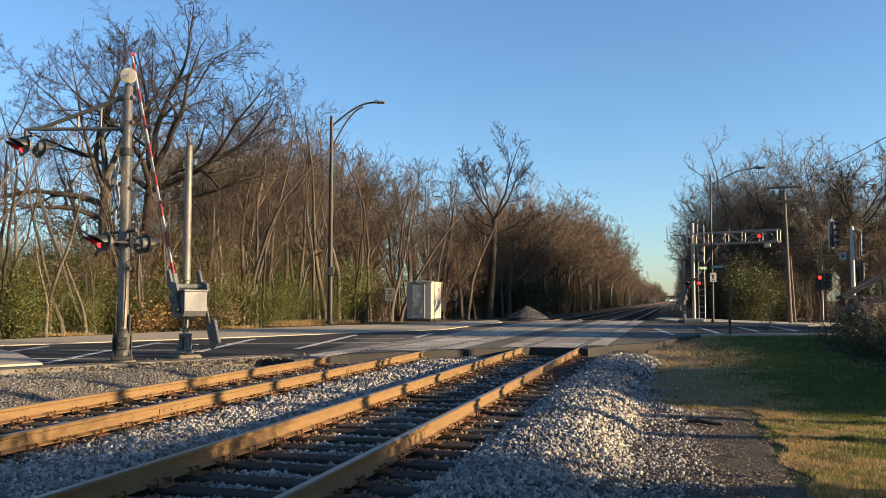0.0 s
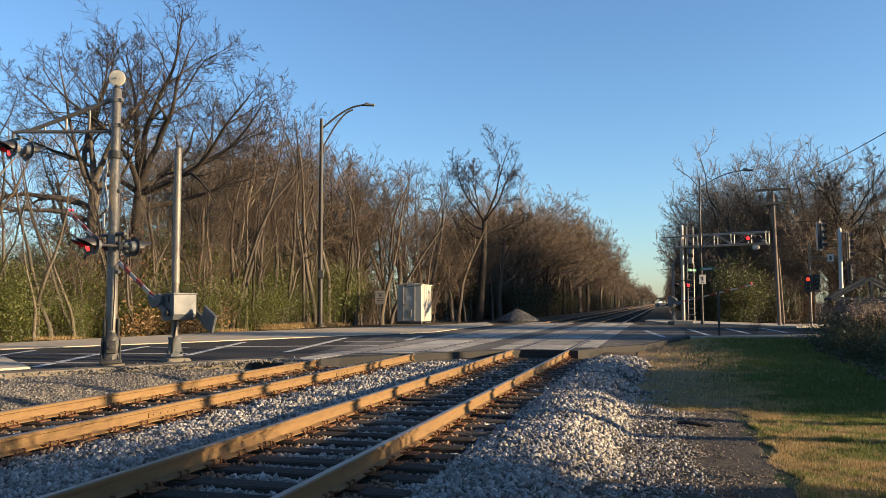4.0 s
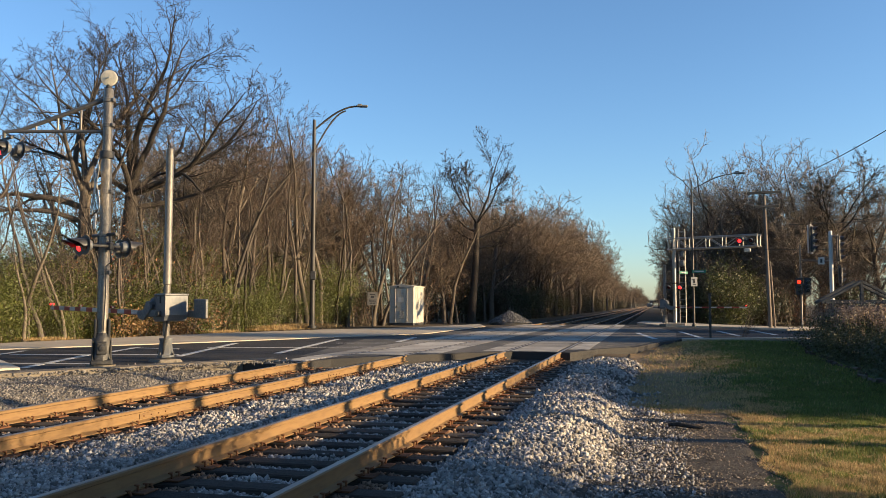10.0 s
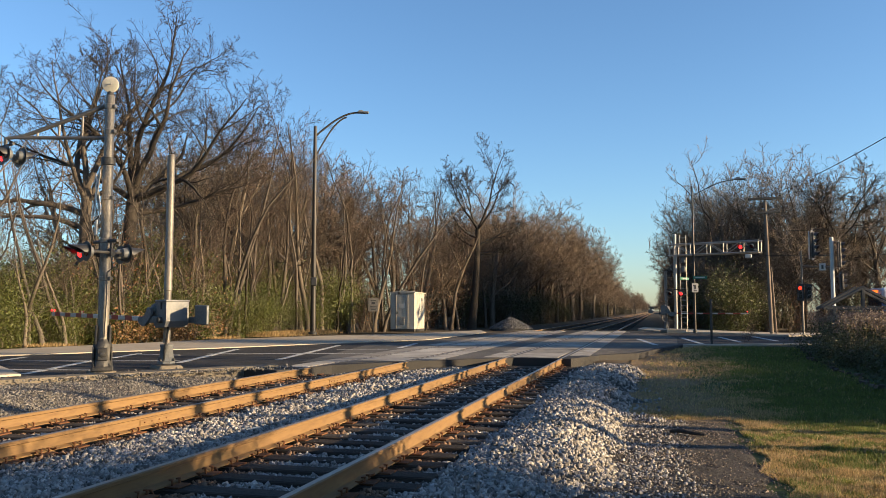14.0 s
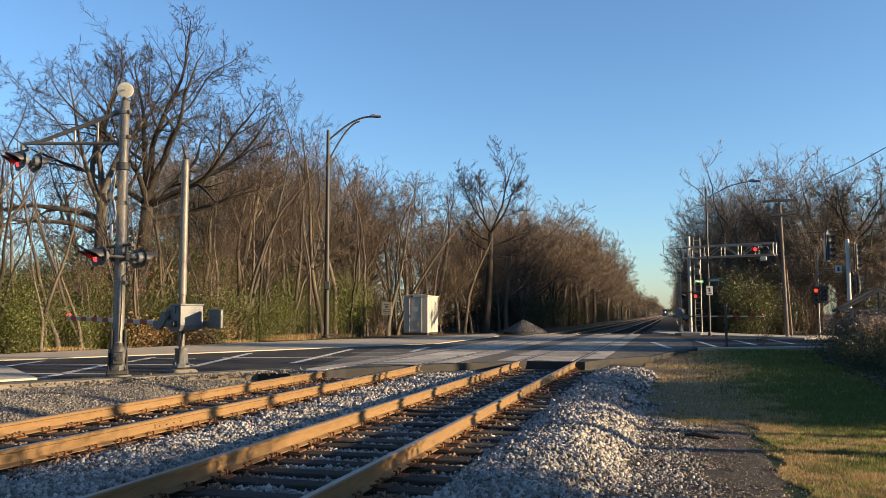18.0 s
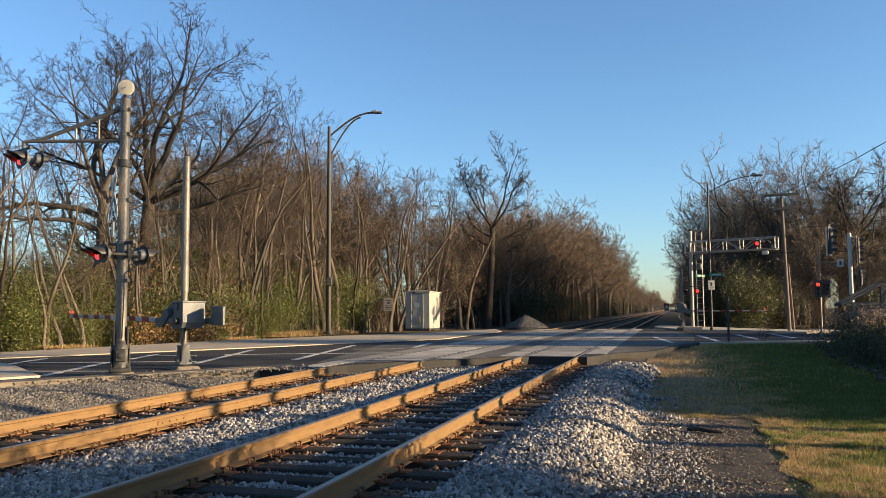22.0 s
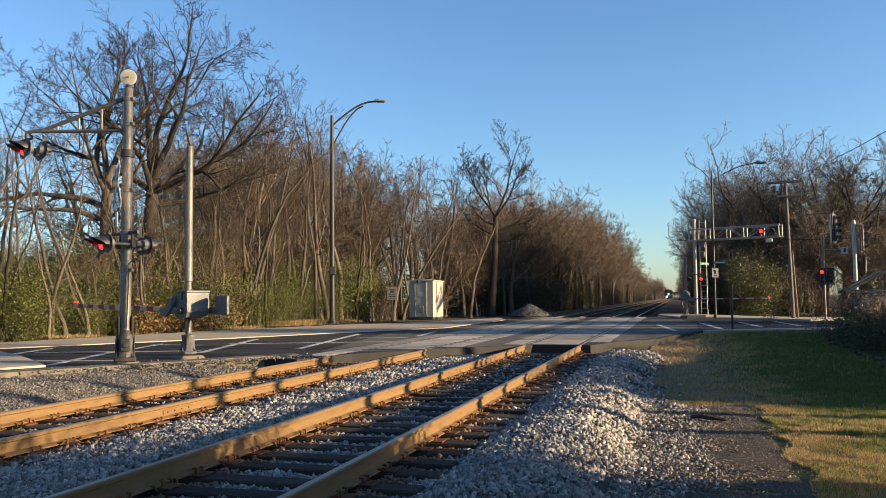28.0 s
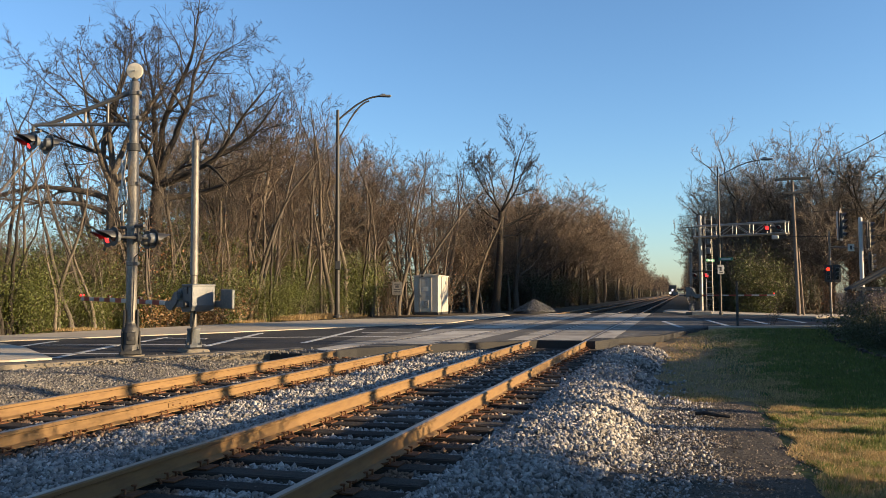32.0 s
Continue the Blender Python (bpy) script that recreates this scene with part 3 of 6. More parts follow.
def stone_shape(seed):
    """A crushed stone: a cube knocked about until it is angular."""
    r = np.random.default_rng(seed)
    v = np.array([(x, y, z) for x in (-1, 1) for y in (-1, 1) for z in (-1, 1)], float)
    f = np.array([(0, 1, 3), (0, 3, 2), (4, 6, 7), (4, 7, 5), (0, 4, 5), (0, 5, 1), (2, 3, 7), (2, 7, 6), (0, 2, 6), (0, 6, 4), (1, 5, 7), (1, 7, 3)])
    v = v * r.uniform(0.45, 1.0, (8, 1)) + r.normal(0, 0.14, (8, 3))
    return v * np.array([1.3, r.uniform(0.65, 1.0), r.uniform(0.4, 0.75)]), f


SHAPES = [stone_shape(s) for s in range(16)]


def turns(r, n):
    q = r.normal(size=(n, 4))
    q /= np.linalg.norm(q, axis=1, keepdims=True)
    w, x, y, z = q.T
    return np.stack([1 - 2 * (y * y + z * z), 2 * (x * y - w * z), 2 * (x * z + w * y), 2 * (x * y + w * z), 1 - 2 * (x * x + z * z), 2 * (y * z - w * x), 2 * (x * z - w * y), 2 * (y * z + w * x), 1 - 2 * (x * x + y * y)], 1).reshape(n, 3, 3)


def scatter_stones(name, pts, size, material, r, label):
    """Many crushed stones as one mesh; size: metres of half a stone, one for each."""
    vs, fs, n0 = [], [], 0
    kinds = r.integers(0, len(SHAPES), len(pts))
    for k, (sv, sf) in enumerate(SHAPES):
        p = pts[kinds == k]
        if not len(p):
            continue
        v = np.einsum("nij,kj->nki", turns(r, len(p)), sv) * size[kinds == k][:, None, None] + p[:, None]
        vs.append(v.reshape(-1, 3))
        fs.append((sf[None] + 8 * np.arange(len(p))[:, None, None]).reshape(-1, 3) + n0)
        n0 += 8 * len(p)
    me = quick_mesh(name, np.concatenate(vs), np.concatenate(fs), material)
    return me


def free_of_ties(x, y, r):
    """True where no rail is in the way; stones on the ties themselves are few."""
    ok = np.ones(len(x), bool)
    for rx in RAILS:
        ok &= np.abs(x - rx) > 0.095
    for t_no in (0, 1):
        mid = (RAILS[2 * t_no] + RAILS[2 * t_no + 1]) / 2
        on = (np.abs(x - mid) < 1.3) & (np.abs(((y - 2.2 + 0.25) % 0.5) - 0.25) < 0.125)
        ok &= ~(on & (r.random(len(x)) > 0.1))
    return ok


r = np.random.default_rng(11)
for name, y0, y1, per, half in (("ballast_stones", 4.2, 9.0, 1550, 0.0192), ("ballast_stones", 9.0, 14.0, 930, 0.0218), ("ballast_stones", 14.0, 23.4, 400, 0.028)):
    x0 = -12.5
    n = int(per * (y1 - y0) * (0.05 - x0))
    x, y = r.uniform(x0, 0.05, n), r.uniform(y0, y1, n)
    keep = free_of_ties(x, y, r) & (x > -1.0 * y - 1.5) & ((x > -9) | (r.random(n) < 0.85)) & (y < np.where(x < -8.6, 17.3 + 1.75 * (x + 8.7), 17.6 + 0.62 * (x + 8.5))) & ((x < -0.45) | (r.random(n) < 0.35))
    x, y = x[keep], y[keep]
    size = half * np.clip(np.exp(r.normal(-0.02, 0.27, len(x))), 0.5, 1.6) * np.where(x < -8.4, 0.58, 1.0)
    pts = np.stack([x, y, bed_z(x, y) + size * r.uniform(-0.1, 0.75, len(x))], 1)
    inside = np.zeros(len(x), bool)
    for t_no in (0, 1):
        inside |= np.abs(x - (RAILS[2 * t_no] + RAILS[2 * t_no + 1]) / 2) < 1.05
    close = np.zeros(len(x), bool)
    for rx in RAILS:
        close |= np.abs(x - rx) < 0.34
    pts[:, 2] += 0.012 * inside
    for m_, sel in ((RUSTY, close), (GRAVEL, ~close & (x < -8.35)), (STONE, ~close & (x >= -8.35))):
        part(name, scatter_stones(name, pts[sel], size[sel], m_, r, ""), m_, bed, "loose grey crushed stones", kind="stuff")
# the nearest stones of the shoulder, one by one
stone_meshes = [Geo().add(sv * 0.024, sf.tolist()).mesh("stone", STONE) for sv, sf in SHAPES]
for k in range(300):
    x, y = r.uniform(-1.95, -0.6), r.uniform(5.4, 8.6)
    part("stone", stone_meshes[k % 16], STONE, bed, at=pose(x, y, float(bed_z(x, y)) + 0.028, *r.uniform(0, 360, 3)))
# loose stones on the path
for n, x1, half, m_ in ((9500, 0.42, 0.0165, STONE), (24000, 1.2, 0.0095, PATHSTONE)):
    x, y = r.uniform(-0.6, x1, n), r.uniform(4.6, 13.2, n)
    keep = (r.random(n) < np.clip(1.0 - (x + 0.6) / (x1 + 0.6) + 0.12, 0.1, 1)) & (ripple(x, y, 2.1) + r.normal(0, 0.6, n) > -0.25)
    x, y = x[keep], y[keep]
    size = half * r.uniform(0.35, 1.25, len(x))
    solid("path_gravel", scatter_stones("path_stones", np.stack([x, y, ground_z(x, y) + 0.03 + size * 0.2], 1), size, m_, r, ""), m_, "loose grey stones on the path", "stones", "stuff")


# ---- trees ----
class Wood:
    """Gathers tapered tubes, thick wood and thin apart."""

    def __init__(self, seed):
        self.r = np.random.default_rng(seed)
        self.thick, self.thin, self.limbs = [], [], []

    def limb(self, start, way, length, r0, r1, segs, wander, lift, thick, sides):
        pts = [np.asarray(start, float)]
        d = np.asarray(way, float) / np.linalg.norm(way)
        for _ in range(segs):
            d = d + self.r.normal(size=3) * wander + np.array([0, 0, lift])
            d /= np.linalg.norm(d)
            pts.append(pts[-1] + d * length / segs)
        pts = np.array(pts)
        rad = np.linspace(r0, r1, segs + 1)
        (self.thick if thick else self.thin).append((pts, rad, sides))
        return pts, rad

    @staticmethod
    def mesh(name, tubes, material):
        """All tubes as one mesh of quads."""
        vs, fs, n0 = [], [], 0
        groups = {}
        for pts, rad, sides in tubes:
            groups.setdefault((len(pts), sides), []).append((pts, rad))
        for (n, sides), items in groups.items():
            P = np.array([i[0] for i in items])
            R = np.array([i[1] for i in items])
            d = np.gradient(P, axis=1)
            d /= np.linalg.norm(d, axis=2, keepdims=True) + 1e-9
            u = np.cross(d, np.array([0.31, 0.17, 0.93]) if n < 4 else np.array([1.0, 0.2, 0.05]))
            u /= np.linalg.norm(u, axis=2, keepdims=True) + 1e-9
            w = np.cross(d, u)
            a = np.arange(sides) * 2 * np.pi / sides
            V = P[:, :, None] + R[:, :, None, None] * (np.cos(a)[:, None] * u[:, :, None] + np.sin(a)[:, None] * w[:, :, None])
            vs.append(V.reshape(-1, 3))
            i, k = np.meshgrid(np.arange(n - 1), np.arange(sides), indexing="ij")
            i, k = i.ravel(), k.ravel()
            k2 = (k + 1) % sides
            q = np.stack([i * sides + k, i * sides + k2, (i + 1) * sides + k2, (i + 1) * sides + k], 1)
            fs.append((q[None] + (np.arange(len(items)) * n * sides)[:, None, None]).reshape(-1, 4) + n0)
            n0 += len(items) * n * sides
        me = quick_mesh(name, np.concatenate(vs), np.concatenate(fs), material)
        return me


def side_way(r, d, angle):
    """A direction at an angle to d, turned at random about it."""
    d = d / np.linalg.norm(d)
    v = r.normal(size=3)
    v -= d * v.dot(d)
    v /= np.linalg.norm(v)
    return d * math.cos(angle) + v * math.sin(angle)


def offshoots(r, parents, n, f0, f1, a0, a1, ratio, shape, segs, wander, lift, thick, tip, crown):
    """Side shoots of many branches at once: n on each, between two fractions of its length and two angles from it."""
    P, R, L = parents
    rows, S = len(P), P.shape[1] - 1
    rel = (np.arange(n)[None] + r.random((rows, n))) / n
    f = (f0 + (f1 - f0) * rel).ravel()
    row = np.repeat(np.arange(rows), n)
    i = np.minimum((f * S).astype(int), S - 1)
    w = (f * S - i)[:, None]
    base = P[row, i] * (1 - w) + P[row, i + 1] * w
    d = P[row, i + 1] - P[row, i]
    d /= np.linalg.norm(d, axis=1, keepdims=True) + 1e-9
    rad = R[row, i] * (1 - w[:, 0]) + R[row, i + 1] * w[:, 0]
    u = np.cross(d, np.where(np.abs(d[:, 2:3]) < 0.9, np.array([[0, 0, 1.0]]), np.array([[1.0, 0, 0]])))
    u /= np.linalg.norm(u, axis=1, keepdims=True) + 1e-9
    v = np.cross(d, u)
    az = (np.arange(n)[None] * 2.4 + r.uniform(0, 6.28, (rows, 1)) + r.normal(0, 0.5, (rows, n))).ravel()
    ang = np.radians(r.uniform(a0, a1, len(row)))
    way = d * np.cos(ang)[:, None] + (u * np.cos(az)[:, None] + v * np.sin(az)[:, None]) * np.sin(ang)[:, None]
    length = L[row] * ratio * (1 - shape * rel.ravel()) * r.uniform(0.6, 1.3, len(row))
    return runs(r, base, way, length, np.maximum(rad * thick * r.uniform(0.7, 1.0, len(row)), tip), segs, wander, lift, tip, crown)


def runs(r, base, way, length, r0, segs, wander, lift, tip, crown=None):
    """Crooked tapering branches, cut back to the rounded crown: their points, radii and lengths."""
    way = way / np.linalg.norm(way, axis=1, keepdims=True)
    if crown:
        c, size, power = np.array(crown[:3]), np.array(crown[3:6]), crown[6]
        fit = np.ones(len(base))
        for k in range(9):
            end = (base + way * (length * fit)[:, None] - c) / size
            fit = np.where((np.abs(end) ** power).sum(1) > 1, fit * 0.86, fit)
        length = length * fit * r.uniform(0.84, 1.0, len(base))
    pts = [base]
    for k in range(segs):
        way = way + r.normal(size=way.shape) * wander + np.array([0, 0, lift])
        way /= np.linalg.norm(way, axis=1, keepdims=True)
        pts.append(pts[-1] + way * (length / segs)[:, None])
    rad = r0[:, None] + (np.maximum(tip * 0.6, r0 * 0.12) - r0)[:, None] * np.linspace(0, 1, segs + 1)[None]
    return np.stack(pts, 1), rad, length


def branching(seed, trunk, r0, tiers, tip=0.0052, lean=(0, 0), crook=0.05, stems=1, limbs=(), top=0.3, crown=None):
    """A leafless tree: crooked stems, then tier on tier of side branches; limbs are (slope right, slope back, length, fraction of the trunk)."""
    w = Wood(seed)
    r = w.r
    base = np.array([[0, 0, -0.15]] + [[*r.uniform(-0.4, 0.4, 2), -0.15] for _ in range(stems - 1)])
    way = np.array([[lean[0], lean[1], 1.0]] + [[lean[0] + r.uniform(-0.17, 0.17), lean[1] + r.uniform(-0.2, 0.2), 1.0] for _ in range(stems - 1)])
    size = np.array([1.0] + [r.uniform(0.7, 1.0) for _ in range(stems - 1)])
    P, R, L = runs(r, base, way, trunk * size, r0 * size, 12, crook, 0.02, tip)
    R = R[:, :1] * np.linspace(1, top, 13)[None]
    R[:, 0] *= 1.35
    for k in range(stems):
        w.thick.append((P[k], R[k], 9))
    level = (P, R, L)
    if limbs:
        k = [min(12, int(round(12 * q[3]))) for q in limbs]
        level = runs(r, P[0][k], np.array([(0.97 * q[0], 0.25 * q[0] + q[1], 1 - 0.5 * abs(q[0])) for q in limbs], float), np.array([q[2] for q in limbs]), R[0][k] * np.array([0.64 if q[2] > 7 else 0.52 for q in limbs]), 12, 0.13, 0.018, tip, crown)
        forks = offshoots(r, level, 4, 0.2, 0.8, 22, 55, 0.75, 0.45, 12, 0.13, 0.02, 0.66, tip, crown)
        level = tuple(np.concatenate(pair) for pair in zip(level, forks))
        for p, q in zip(level[0], level[1]):
            w.limbs.append((p, q, 6))
    for no, t in enumerate(tiers):
        level = offshoots(r, level, *t, tip * (1.5 if no + 2 < len(tiers) else 1 if no + 1 < len(tiers) else 0.75), crown)
        sides = 5 if no == 0 else 3
        for p, q in zip(level[0], level[1]):
            (w.thick if no == 0 and not limbs else w.thin).append((p, q, sides))
    return w


def grow(seed, height, r0, limbs=7, stems=5, twig_r=0.007):
    """Brushwood: several thin stems with side shoots and twigs."""
    w = Wood(seed)
    r = w.r
    for s in range(stems):
        way = np.array([*r.uniform(-0.45, 0.45, 2), 1.0])
        pts, rad = w.limb((*r.uniform(-0.5, 0.5, 2), -0.15), way, height * r.uniform(0.6, 1.0), r0, 0.3 * r0, 10, 0.09, 0.02, s == 0, 5)
        for i in range(limbs):
            j = r.integers(2, 11)
            lp, _ = w.limb(pts[j], side_way(r, pts[j] - pts[j - 1], r.uniform(0.4, 0.9)), height * r.uniform(0.15, 0.4), rad[j] * 0.6, twig_r, 4, 0.12, 0.04, False, 3)
            for b in range(7):
                k = r.integers(1, 5)
                tp, _ = w.limb(lp[k], side_way(r, lp[k] - lp[k - 1], r.uniform(0.35, 0.9)), height * r.uniform(0.06, 0.16), twig_r * 0.9, twig_r * 0.5, 2, 0.12, 0.04, False, 3)
                w.limb(tp[1], side_way(r, tp[1] - tp[0], 0.7), height * 0.06, twig_r * 0.7, twig_r * 0.4, 1, 0.1, 0, False, 3)
    return w


KINDS = {}


def tree_kind(key, twig=TWIG, **kw):
    bark = kw.pop("bark", BARK)
    w = branching(**kw) if "tiers" in kw else grow(**kw)
    top = np.percentile(np.array([q[0][-1, 2] for q in w.thin]), 99)
    KINDS[key] = (Wood.mesh("trunk", w.thick, bark), Wood.mesh("crown", w.thin, twig), float(top), [Wood.mesh("limb", [q], bark) for q in w.limbs])


# side branches, tier by tier: how many, from and to which part of the parent, angles, length, fall-off, segments, crook, lift, girth
OAK = ((9, 0.35, 1.0, 32, 68, 0.36, 0.3, 6, 0.17, 0.05, 0.46), (7, 0.15, 1.0, 30, 65, 0.44, 0.35, 4, 0.18, 0.05, 0.5), (5, 0.15, 1.0, 25, 60, 0.46, 0.3, 2, 0.18, 0.06, 0.6), (1, 0.3, 1.0, 22, 55, 0.6, 0.2, 1, 0.1, 0.05, 0.8))
SLIM = ((13, 0.32, 1.0, 30, 65, 0.36, 0.4, 7, 0.16, 0.05, 0.42), (7, 0.25, 1.0, 30, 62, 0.42, 0.35, 4, 0.18, 0.05, 0.5), (5, 0.15, 1.0, 25, 58, 0.45, 0.3, 2, 0.18, 0.05, 0.6), (2, 0.2, 1.0, 22, 55, 0.5, 0.2, 1, 0.1, 0.04, 0.8))
FORKED = ((5, 0.45, 1.0, 12, 42, 1.2, 0.1, 9, 0.12, 0.04, 0.62), (9, 0.25, 1.0, 30, 62, 0.38, 0.35, 6, 0.17, 0.05, 0.48), (7, 0.15, 1.0, 28, 62, 0.42, 0.3, 3, 0.18, 0.05, 0.55), (4, 0.15, 1.0, 24, 56, 0.48, 0.2, 1, 0.12, 0.05, 0.75))
DOME = ((9, 0.35, 1.0, 14, 62, 1.3, 0.1, 8, 0.13, 0.03, 0.6), (10, 0.2, 1.0, 32, 66, 0.4, 0.3, 5, 0.19, 0.04, 0.52), (7, 0.15, 1.0, 28, 62, 0.44, 0.3, 3, 0.2, 0.05, 0.6), (3, 0.2, 1.0, 24, 56, 0.5, 0.2, 1, 0.12, 0.05, 0.8))
COARSE = ((9, 0.3, 1.0, 14, 62, 1.2, 0.1, 5, 0.1, 0.03, 0.5), (9, 0.15, 1.0, 30, 64, 0.42, 0.3, 3, 0.11, 0.04, 0.5), (8, 0.12, 1.0, 26, 60, 0.46, 0.3, 2, 0.11, 0.04, 0.55), (3, 0.15, 1.0, 22, 55, 0.5, 0.2, 1, 0.1, 0.04, 0.7))
tree_kind("oak", TWIGDARK, seed=21, trunk=6.0, r0=0.34, tiers=OAK, crown=(-0.4, 0.5, 7.2, 9.0, 6.5, 6.9, 1.4), crook=0.03, top=0.62, bark=OAKBARK, limbs=((0.08, 0.1, 9.0, 1.0), (0.42, -0.2, 9.0, 0.97), (0.8, 0.3, 9.0, 0.92), (1.15, -0.1, 9.5, 0.88), (1.35, 0.4, 7.0, 0.84), (-0.3, 0.25, 8.0, 1.0), (-0.85, -0.3, 6.6, 0.9), (0.2, -0.8, 6.0, 0.93), (0.3, 0.9, 6.4, 0.95)))
tree_kind("oak_b", TWIGDARK, seed=52, trunk=6.4, r0=0.33, tiers=OAK, crown=(-1.3, 0, 8.6, 6.6, 6.0, 6.5, 1.6), crook=0.03, lean=(0.15, 0.0), top=0.6, bark=BARK, limbs=((-0.55, 0.1, 10.4, 0.95), (-0.15, -0.1, 8.6, 1.0), (0.35, 0.1, 7.6, 1.0), (0.9, -0.2, 6.8, 0.92), (-1.0, 0.2, 8.6, 0.86), (-1.4, -0.3, 7.0, 0.78), (0.1, 0.9, 6.4, 0.93), (-0.2, -0.8, 6.0, 0.9)))
tree_kind("pole_a", TWIGBROWN, seed=61, trunk=9.8, r0=0.13, tiers=SLIM, crown=(0.8, 0, 6.7, 2.4, 2.4, 4.1, 2), lean=(0.1, 0), crook=0.07, bark=PALEBARK, top=0.12)
tree_kind("pole_b", TWIGBROWN, seed=62, trunk=9.0, r0=0.09, tiers=SLIM, crown=(-1.0, 0.3, 6.4, 2.6, 2.4, 3.8, 2), lean=(-0.1, 0.06), crook=0.09, stems=2, bark=BARK, top=0.12)
tree_kind("pole_c", TWIGRED, seed=63, trunk=8.0, r0=0.085, tiers=SLIM, crown=(1.6, 0.4, 5.6, 2.7, 2.4, 3.4, 2), lean=(0.16, 0.08), crook=0.1, stems=3, bark=BARK, top=0.12)
LIGHT = ((9, 0.45, 1.0, 28, 60, 0.3, 0.45, 5, 0.16, 0.05, 0.42), (5, 0.25, 1.0, 28, 60, 0.42, 0.35, 3, 0.18, 0.05, 0.5), (4, 0.15, 1.0, 25, 58, 0.48, 0.3, 1, 0.15, 0.05, 0.6))
tree_kind("slender_a", TWIGBROWN, seed=71, trunk=9.4, r0=0.105, tiers=LIGHT, crown=(0.8, 0, 7.2, 2.0, 2.0, 3.4, 2), lean=(0.12, 0.03), crook=0.085, bark=PALEBARK, top=0.14)
tree_kind("slender_b", TWIGBROWN, seed=72, trunk=9.2, r0=0.095, tiers=LIGHT, crown=(-0.8, 0, 7.0, 2.0, 2.0, 3.4, 2), lean=(-0.13, -0.03), crook=0.1, bark=BARK, top=0.14)
tree_kind("slender_c", TWIGRED, seed=73, trunk=8.6, r0=0.08, tiers=LIGHT, crown=(1.0, 0, 6.8, 2.2, 2.0, 3.2, 2), lean=(0.2, 0.03), crook=0.12, stems=2, bark=OAKBARK, top=0.14)
tree_kind("tall_a", TWIGBROWN, seed=3, trunk=7.0, r0=0.17, tiers=FORKED, crown=(0.4, 0, 8.2, 2.9, 2.9, 4.6, 2), lean=(0.05, 0), crook=0.05, top=0.5)
tree_kind("tall_b", TWIGRED, seed=4, trunk=6.2, r0=0.13, tiers=FORKED, crown=(1.0, 0.4, 7.4, 2.7, 2.7, 4.2, 2), lean=(0.16, 0.05), crook=0.08, top=0.5, bark=PALEBARK)
tree_kind("tall_c", TWIGBROWN, seed=5, trunk=6.2, r0=0.12, tiers=FORKED, crown=(-0.6, 0, 7.4, 2.9, 2.8, 4.4, 2), lean=(-0.1, 0), crook=0.07, stems=2, top=0.5)
tree_kind("thin_b", TWIGRED, seed=8, trunk=5.6, r0=0.05, tiers=SLIM, tip=0.0045, crown=(0.9, 0, 4.0, 1.9, 1.8, 2.6, 2), lean=(0.22, 0), crook=0.11, stems=3, top=0.15)
tree_kind("vase", TWIGDARK, seed=9, trunk=7.4, r0=0.31, tiers=OAK, tip=0.0066, crown=(0.7, 0, 9.7, 3.9, 3.7, 4.6, 2.4), lean=(0.09, 0), crook=0.035, top=0.6, bark=OAKBARK, limbs=((0.95, 0.1, 6.2, 0.84), (0.15, 0.1, 6.4, 1.0), (-0.4, -0.2, 6.0, 0.98), (-1.05, 0.1, 5.8, 0.92), (0.6, -0.5, 5.4, 0.96), (-0.5, 0.6, 5.2, 0.98), (-1.5, 0.1, 4.2, 0.86), (1.5, 0.1, 4.4, 0.78)))
# Broad kinds: their sunlit look is put into pale twigs and bark.
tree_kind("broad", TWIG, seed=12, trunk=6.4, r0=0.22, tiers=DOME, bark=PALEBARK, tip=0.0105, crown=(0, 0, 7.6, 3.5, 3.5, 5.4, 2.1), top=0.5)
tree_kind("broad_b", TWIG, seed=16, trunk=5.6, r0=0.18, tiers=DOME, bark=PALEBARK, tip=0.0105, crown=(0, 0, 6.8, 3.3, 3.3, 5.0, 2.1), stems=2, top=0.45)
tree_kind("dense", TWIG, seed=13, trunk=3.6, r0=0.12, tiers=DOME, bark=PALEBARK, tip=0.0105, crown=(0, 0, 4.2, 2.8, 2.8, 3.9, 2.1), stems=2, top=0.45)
tree_kind("far_a", TWIGFAR_LIT, seed=18, trunk=5.2, r0=0.18, tiers=COARSE, tip=0.011, crown=(0, 0, 6.2, 3.4, 3.4, 5.2, 2.1), top=0.5)
tree_kind("far_b", TWIGFAR_LIT, seed=19, trunk=4.6, r0=0.15, tiers=COARSE, tip=0.011, crown=(0, 0, 5.6, 3.4, 3.4, 4.8, 2.1), stems=2, top=0.5)
tree_kind("brush", TWIGRED, seed=14, height=4.5, r0=0.024, stems=6)


def tree(key, x, y, tall, turn, label, category="tree", name="bare_tree", z=None, group=""):
    trunk, crown, top, limbs = KINDS[key]
    scale = tall / top
    z = float(ground_z(x, y)) if z is None else z
    t = thing(name, pose(x, y, z, 0, 0, turn) @ Matrix.Scale(scale, 4), label, category, group)
    t.scale = (scale,) * 3
    part("trunk", trunk, BARK, t)
    for limb in limbs:
        part("limb", limb, BARK, t)
    part("crown", crown, TWIG, t, "leafless branches and twigs")
    return t


rt = random.Random(5)
tree("oak", -22.9, 31.6, 14.5, 0, "large spreading leafless oak with arching grey limbs", name="bare_oak")
tree("oak_b", -24.9, 30.9, 14.2, 0, "large leafless oak with dark curving limbs", name="bare_oak")
tree("vase", -13.6, 61.0, 14.2, 0, "tall leafless tree with a forked dark trunk", name="bare_elm")


FAR_WOODS = {}


